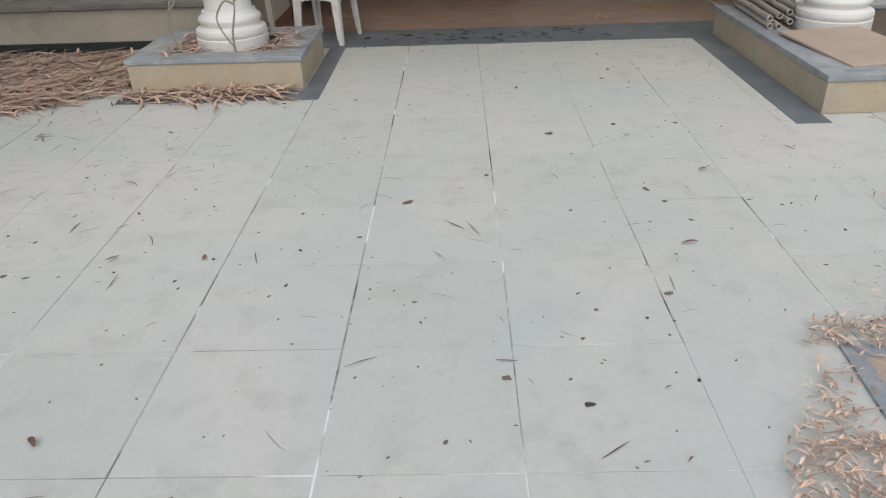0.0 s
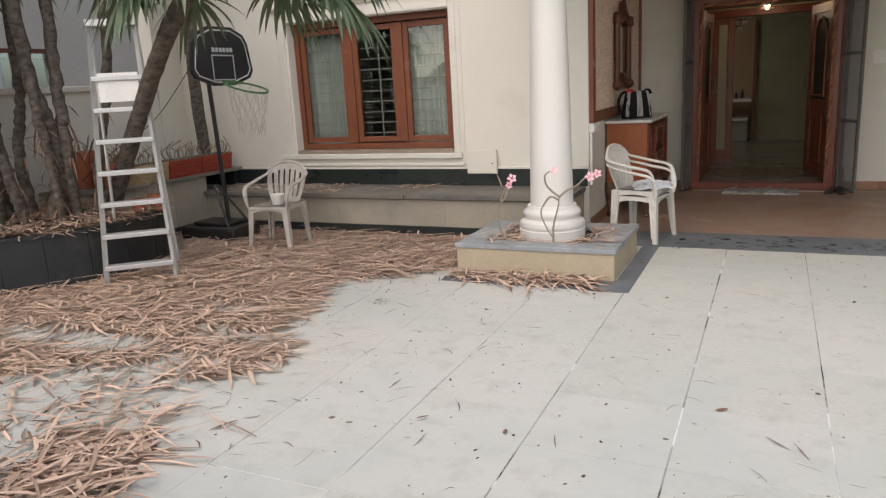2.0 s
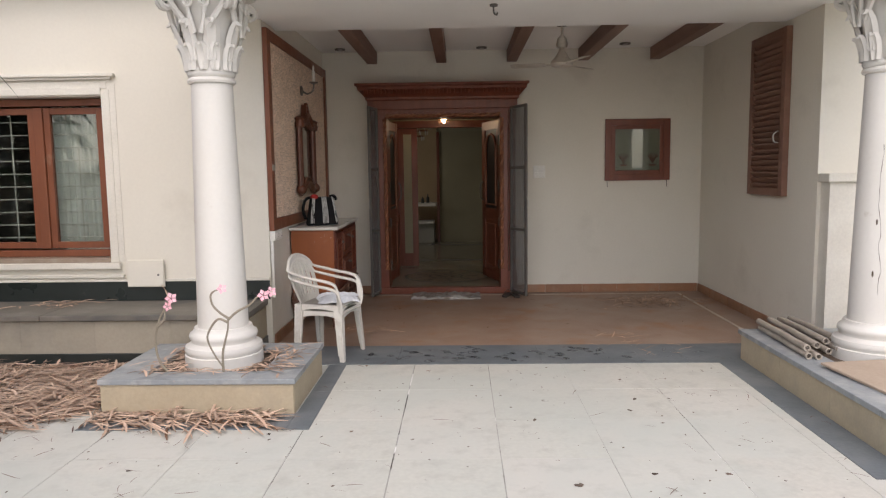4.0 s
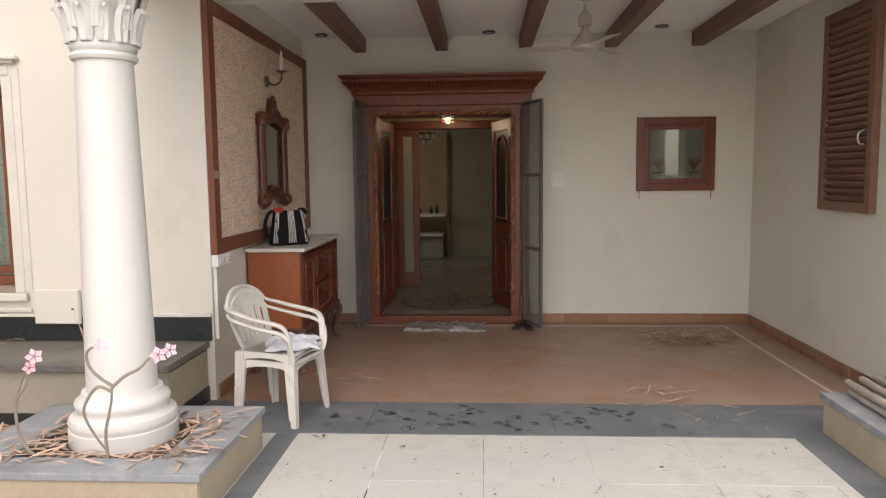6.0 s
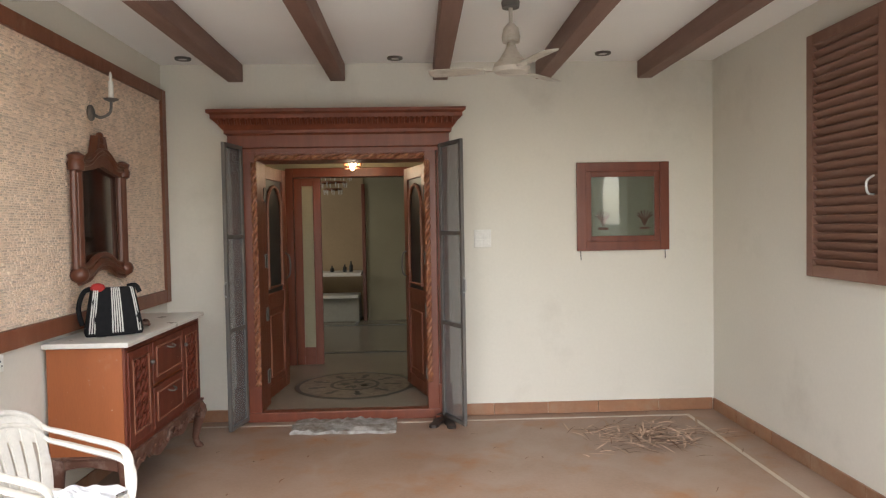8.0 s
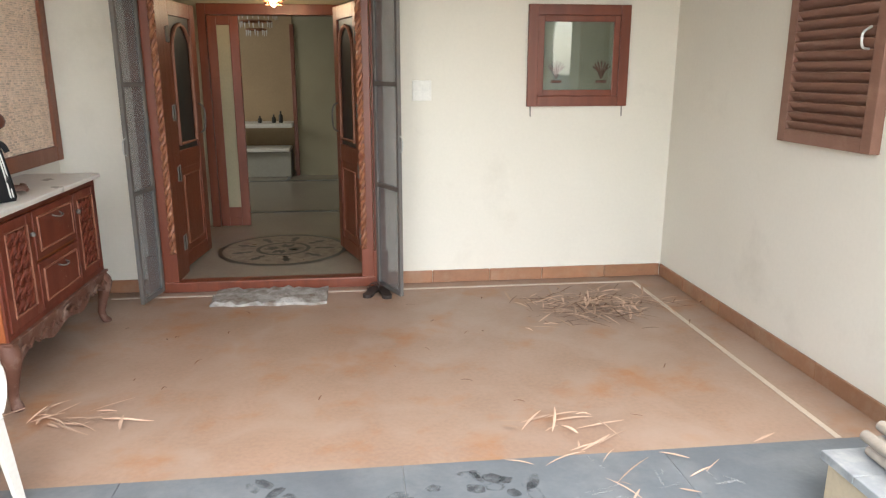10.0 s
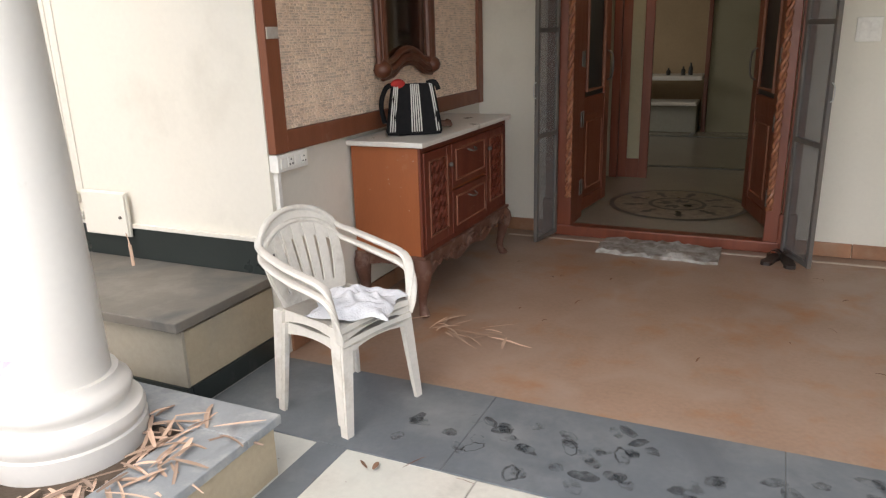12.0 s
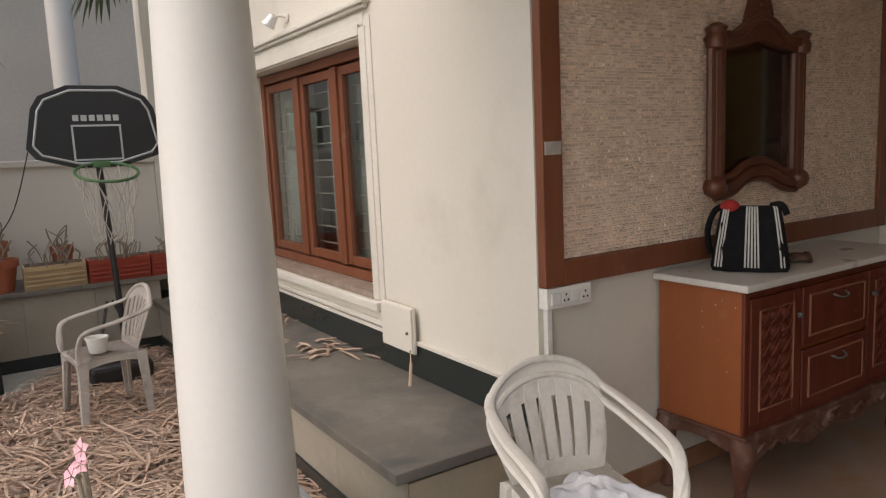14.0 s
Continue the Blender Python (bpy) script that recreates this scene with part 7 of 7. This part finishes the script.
def crumbs(count, seed):
    rnd = random.Random(seed)
    verts, faces = [], []
    for _ in range(count):
        x, y = rnd.uniform(-3.2, 2.6), rnd.uniform(1.0, 6.7)
        if not free(x, y):
            continue
        r = rnd.choice((0.0025, 0.003, 0.004, 0.004, 0.005, 0.006, 0.008, 0.014 if rnd.random() < 0.25 else 0.004))
        turn, long = rnd.uniform(0, 3.1), rnd.uniform(1.0, 2.2)
        i = len(verts)
        n = 6
        for k in range(n):
            a = 2 * math.pi * k / n
            rr = r * rnd.uniform(0.45, 1.25)
            u, w = rr * long * math.cos(a), rr * math.sin(a)
            verts.append((x + u * math.cos(turn) - w * math.sin(turn), y + u * math.sin(turn) + w * math.cos(turn), 0.0015))
        verts.append((x, y, 0.002 + r * 0.35))
        faces += [(i + k, i + (k + 1) % n, i + n) for k in range(n)]
    return verts, faces
v, f = crumbs(850, 3)
stuff("debris_crumbs", v, f, M_husk, "small dark seeds and crumbs scattered on the paving", "debris")

v, f = litter(20, sparse, (0.04, 0.075), 9, width=(0.006, 0.012), lift=0.012, tip=0.15)
stuff("fallen_leaves", v, f, M_leafdark, "few curled brown leaves lying on the paving", "leaves")
v, f = litter(16, sparse, (0.008, 0.03), 10, width=(0.002, 0.006), lift=0.003)
stuff("paper_flecks", v, f, M_fabricpale, "tiny white flecks on the paving", "debris")

def in_planter(rnd):
    x, y = rnd.uniform(-1.58, -0.62), rnd.uniform(5.72, 6.4)
    r = math.hypot(x + 1.10, y - 6.10)
    if r < 0.29 or r > 0.62:
        return None
    return x, y, 0.20
v, f = litter(300, in_planter, (0.06, 0.18), 11, width=(0.004, 0.010), lift=0.05)
stuff("leaf_litter_in_planter", v, f, M_leaf, "dry leaf strips in the column planter", "leaf litter")

def in_round(rnd):
    a, r = rnd.uniform(-1.3, 0.6), rnd.uniform(0.1, 1.0)
    x, y = CX + r * math.cos(a), CY + r * math.sin(a)
    return (x, y, 0.42 + 0.13 * max(0.0, 0.85 - r)) if x > -5.95 else None
v, f = litter(1900, in_round, (0.08, 0.28), 12, width=(0.004, 0.011), lift=0.09, tip=0.15)
stuff("leaf_litter_round_planter", v, f, M_leaf, "dry leaves piled round the tree stems", "leaf litter")

def on_ledge(rnd):
    if rnd.random() < 0.55:
        return rnd.uniform(-5.3, -3.6), rnd.uniform(6.82, 7.34), 0.413
    return (rnd.uniform(-5.85, -5.45), rnd.uniform(2.0, 4.0), 0.611) if rnd.random() < 0.7 else (rnd.gauss(-2.9, 0.15), rnd.gauss(7.2, 0.07), 0.413)
v, f = litter(230, on_ledge, (0.06, 0.2), 13, lift=0.012)
stuff("leaf_litter_on_ledge", v, f, M_leaf, "dry leaves on the stone ledges", "leaf litter")

def porch_bits(cx, cy, sx, sy):
    return lambda rnd: (rnd.gauss(cx, sx), rnd.gauss(cy, sy), 0.003)
HEAPS = [(2.58, 9.28, 0.24, 0.17, 160, M_leafpale, "pale palm strips swept into a small heap", (0.005, 0.012)), (2.60, 9.27, 0.25, 0.18, 110, M_leafdark, "dark dry strips in the swept heap", (0.002, 0.006)),
         (1.80, 7.62, 0.17, 0.05, 12, M_leafpale, "few pale palm strips on the porch floor", (0.004, 0.011)), (2.0, 7.37, 0.32, 0.03, 7, M_leafpale, "pale palm strips at the slate edge", (0.004, 0.012)),
         (-0.46, 7.93, 0.10, 0.035, 22, M_leafpale, "pale palm strips before the console", (0.004, 0.010)), (2.15, 7.10, 0.25, 0.1, 9, M_leafpale, "short palm strips on the slate", (0.002, 0.006))]
for k, (cx, cy, sx, sy, n, m, nm, wd) in enumerate(HEAPS):
    v, f = litter(n, porch_bits(cx, cy, sx, sy), (0.06, 0.26), 20 + k, width=wd, lift=0.02, tip=0.08, bow=0.25)
    stuff("palm_strips", v, f, m, nm, "leaf litter")
v, f = litter(26, lambda rnd: (rnd.uniform(-0.6, 3.0), rnd.uniform(7.5, 9.7), 0.002), (0.02, 0.07), 41, width=(0.002, 0.006), lift=0.004)
stuff("porch_bits", v, f, M_leafdark, "tiny dry bits scattered over the porch floor", "debris")
v, f = litter(26, lambda rnd: (rnd.uniform(-2.6, -1.42), rnd.uniform(0.9, 1.64), 0.448), (0.015, 0.04), 42, width=(0.006, 0.012), lift=0.006)
stuff("wall_top_bits", v, f, M_soil, "dark seed husks on the low wall top", "debris")

# dry strip leaning on the black band
sl = thing("dry_palm_strip", "dry curled strip leaning at the service box", "leaf", (0, 0, 0))
part("strip", tube(bmesh.new(), smooth_path([(-2.03, 7.33, 0.56), (-1.98, 7.30, 0.50), (-1.93, 7.26, 0.41)], 4), [0.003] * 4 + [0.008] * 5, 6, 0.3), M_leafpale, sl)

# shoe prints and scuffs on the slate
def shoe_prints():
    rnd = random.Random(6)
    verts, faces = [], []
    def oval(cx, cy, a, rx, ry, hole):
        """Filled oval or a ring, with an uneven edge."""
        n, i, z = 16, len(verts), 0.0048 + 0.000012 * len(faces) / 8
        wob = [rnd.uniform(0.78, 1.1) for _ in range(n)]
        for q in (hole, 1.0):
            for k in range(n):
                t = 2 * math.pi * k / n
                u, w = rx * q * wob[k] * math.cos(t), ry * q * wob[k] * math.sin(t)
                verts.append((cx + u * math.cos(a) - w * math.sin(a), cy + u * math.sin(a) + w * math.cos(a), z))
        faces.extend((i + k, i + (k + 1) % n, i + n + (k + 1) % n, i + n + k) for k in range(n))
        if hole < 0.3:
            faces.append(tuple(range(i, i + n)))
    spots = [(-0.34, 7.05), (-0.2, 7.08), (0.03, 7.16), (0.03, 6.97), (0.28, 6.84), (0.30, 6.98), (0.43, 7.13), (0.47, 7.05), (0.56, 7.24), (0.66, 7.25), (0.60, 7.12), (0.52, 6.88), (0.88, 7.09), (0.89, 6.96), (1.13, 7.18), (1.17, 7.03), (1.33, 7.0), (1.42, 7.25), (1.53, 7.21), (1.67, 7.11)]
    for k in range(46):
        if k < 40:
            x, y = spots[k % 20][0] + rnd.gauss(0, 0.03), spots[k % 20][1] + rnd.gauss(0, 0.03)
        else:
            x, y = rnd.uniform(-0.2, 2.2), rnd.uniform(6.86, 7.28)
        a = rnd.gauss(2.2, 0.6)
        style = rnd.random()
        toe = 0.0 if rnd.random() < 0.25 else 0.15
        for off, rx, ry in ((0.0, 0.055 * rnd.uniform(0.7, 1.1), 0.034 * rnd.uniform(0.7, 1.1)), (-toe, 0.033, 0.027)):
            cx, cy = x + off * math.cos(a), y + off * math.sin(a)
            if not (6.80 < cy < 7.29 and -0.3 < cx < 2.4) or (off == 0 and toe == 0 and rx < 0.05):
                continue
            if style < 0.72:
                oval(cx, cy, a, rx, ry, 0.2)
            elif style < 0.88:
                oval(cx, cy, a, rx, ry, 0.72)
            else:
                oval(cx, cy, a, rx, ry, 0.84)
    stuff("shoe_prints", verts, faces, M_print, "dark damp shoe prints on the dusty slate strip", "stain")
shoe_prints()
v, f = litter(24, lambda rnd: (rnd.gauss(2.2, 0.22), rnd.gauss(7.04, 0.09), 0.0045), (0.03, 0.12), 77, width=(0.002, 0.008), lift=0.0005)
v = [(x, y, 0.0046 + 0.0004 * (k % 3 == 1)) for k, (x, y, z) in enumerate(v)]
stuff("scuff_marks", v, f, M_scuff, "chalky scuff marks on the slate strip", "stain")

# ---- slate strips and paving, laid piece by piece ----
strip = tagged(new("slate_edging"), "grey green slate strip edging the court and porch", "paving", kind="structure")
for x0, x1 in ((WALL_L - 0.03, 0.02), (0.022, 1.15), (1.152, 2.28), (2.282, 3.42)):
    part("slate_slab", B(x0, x1, 6.765, 7.350, -0.03, 0.004, 0.001), M_slate, strip)
for y0, y1 in ((5.37, 6.08), (6.082, 6.763)):
    part("slate_slab", B(-0.502, -0.368, y0, y1, -0.03, 0.004, 0.001), M_slate, strip)
part("slate_slab", B(-1.75, -0.504, 5.37, 5.66, -0.03, 0.004, 0.001), M_slate, strip)
for y0, y1 in ((4.68, 5.7), (5.702, 6.763)):
    part("slate_slab", B(2.50, 2.70, y0, y1, -0.03, 0.004, 0.001), M_slate, strip)

paving = tagged(new("court_paving"), "large pale grey stone tiles with worn joints", "paving", kind="structure")
col_x = [0.165 + 0.5655 * k for k in range(-11, 15)]
row_y = [6.76, 6.12, 5.53, 4.94, 4.34, 3.74, 3.203, 2.655, 2.103] + [2.103 - 0.555 * k for k in range(1, 13)]
shapes = {}
def tile_mesh(w, h):
    key = (round(w, 3), round(h, 3))
    if key not in shapes:
        bm = B(0, w, 0, h, -0.03, 0.0)
        top = [e for e in bm.edges if all(vv.co.z > -0.001 for vv in e.verts)]
        bmesh.ops.bevel(bm, geom=top, offset=0.0007, segments=1, affect='EDGES')
        me = bpy.data.meshes.new("tile")
        bmesh.ops.recalc_face_normals(bm, faces=bm.faces[:])
        bm.to_mesh(me)
        bm.free()
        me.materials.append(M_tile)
        shapes[key] = me
    return shapes[key]
rest_v, rest_f = [], []
rt = random.Random(31)
for i in range(len(col_x) - 1):
    for j in range(len(row_y) - 1):
        x0, x1, y0, y1 = col_x[i], col_x[i + 1], row_y[j + 1], row_y[j]
        gx, gy = rt.choice((0.001, 0.002, 0.003, 0.0045, 0.006)), rt.choice((0.001, 0.0015, 0.002, 0.003, 0.005))
        if abs(x0 - 0.165) < 0.01 or abs(x1 - 0.165) < 0.01:
            gx = 0.0075
        w, h = x1 - x0 - gx, y1 - y0 - gy
        if -3.8 < x0 < 3.5 and y1 > 0.2:
            t = new("tile", tile_mesh(w, h))
            t.parent = paving
            t.matrix_basis = pose(x0 + gx / 2, y0 + gy / 2, rt.uniform(-0.0008, 0.0004), rt.uniform(-0.07, 0.07), rt.uniform(-0.07, 0.07), 0)
        else:
            k = len(rest_v)
            rest_v += [(x0 + gx, y0 + gy, -0.03), (x1 - gx, y0 + gy, -0.03), (x1 - gx, y1 - gy, -0.03), (x0 + gx, y1 - gy, -0.03), (x0 + gx, y0 + gy, -0.001), (x1 - gx, y0 + gy, -0.001), (x1 - gx, y1 - gy, -0.001), (x0 + gx, y1 - gy, -0.001)]
            rest_f += [(k + 4, k + 5, k + 6, k + 7), (k, k + 1, k + 5, k + 4), (k + 1, k + 2, k + 6, k + 5), (k + 2, k + 3, k + 7, k + 6), (k + 3, k, k + 4, k + 7)]
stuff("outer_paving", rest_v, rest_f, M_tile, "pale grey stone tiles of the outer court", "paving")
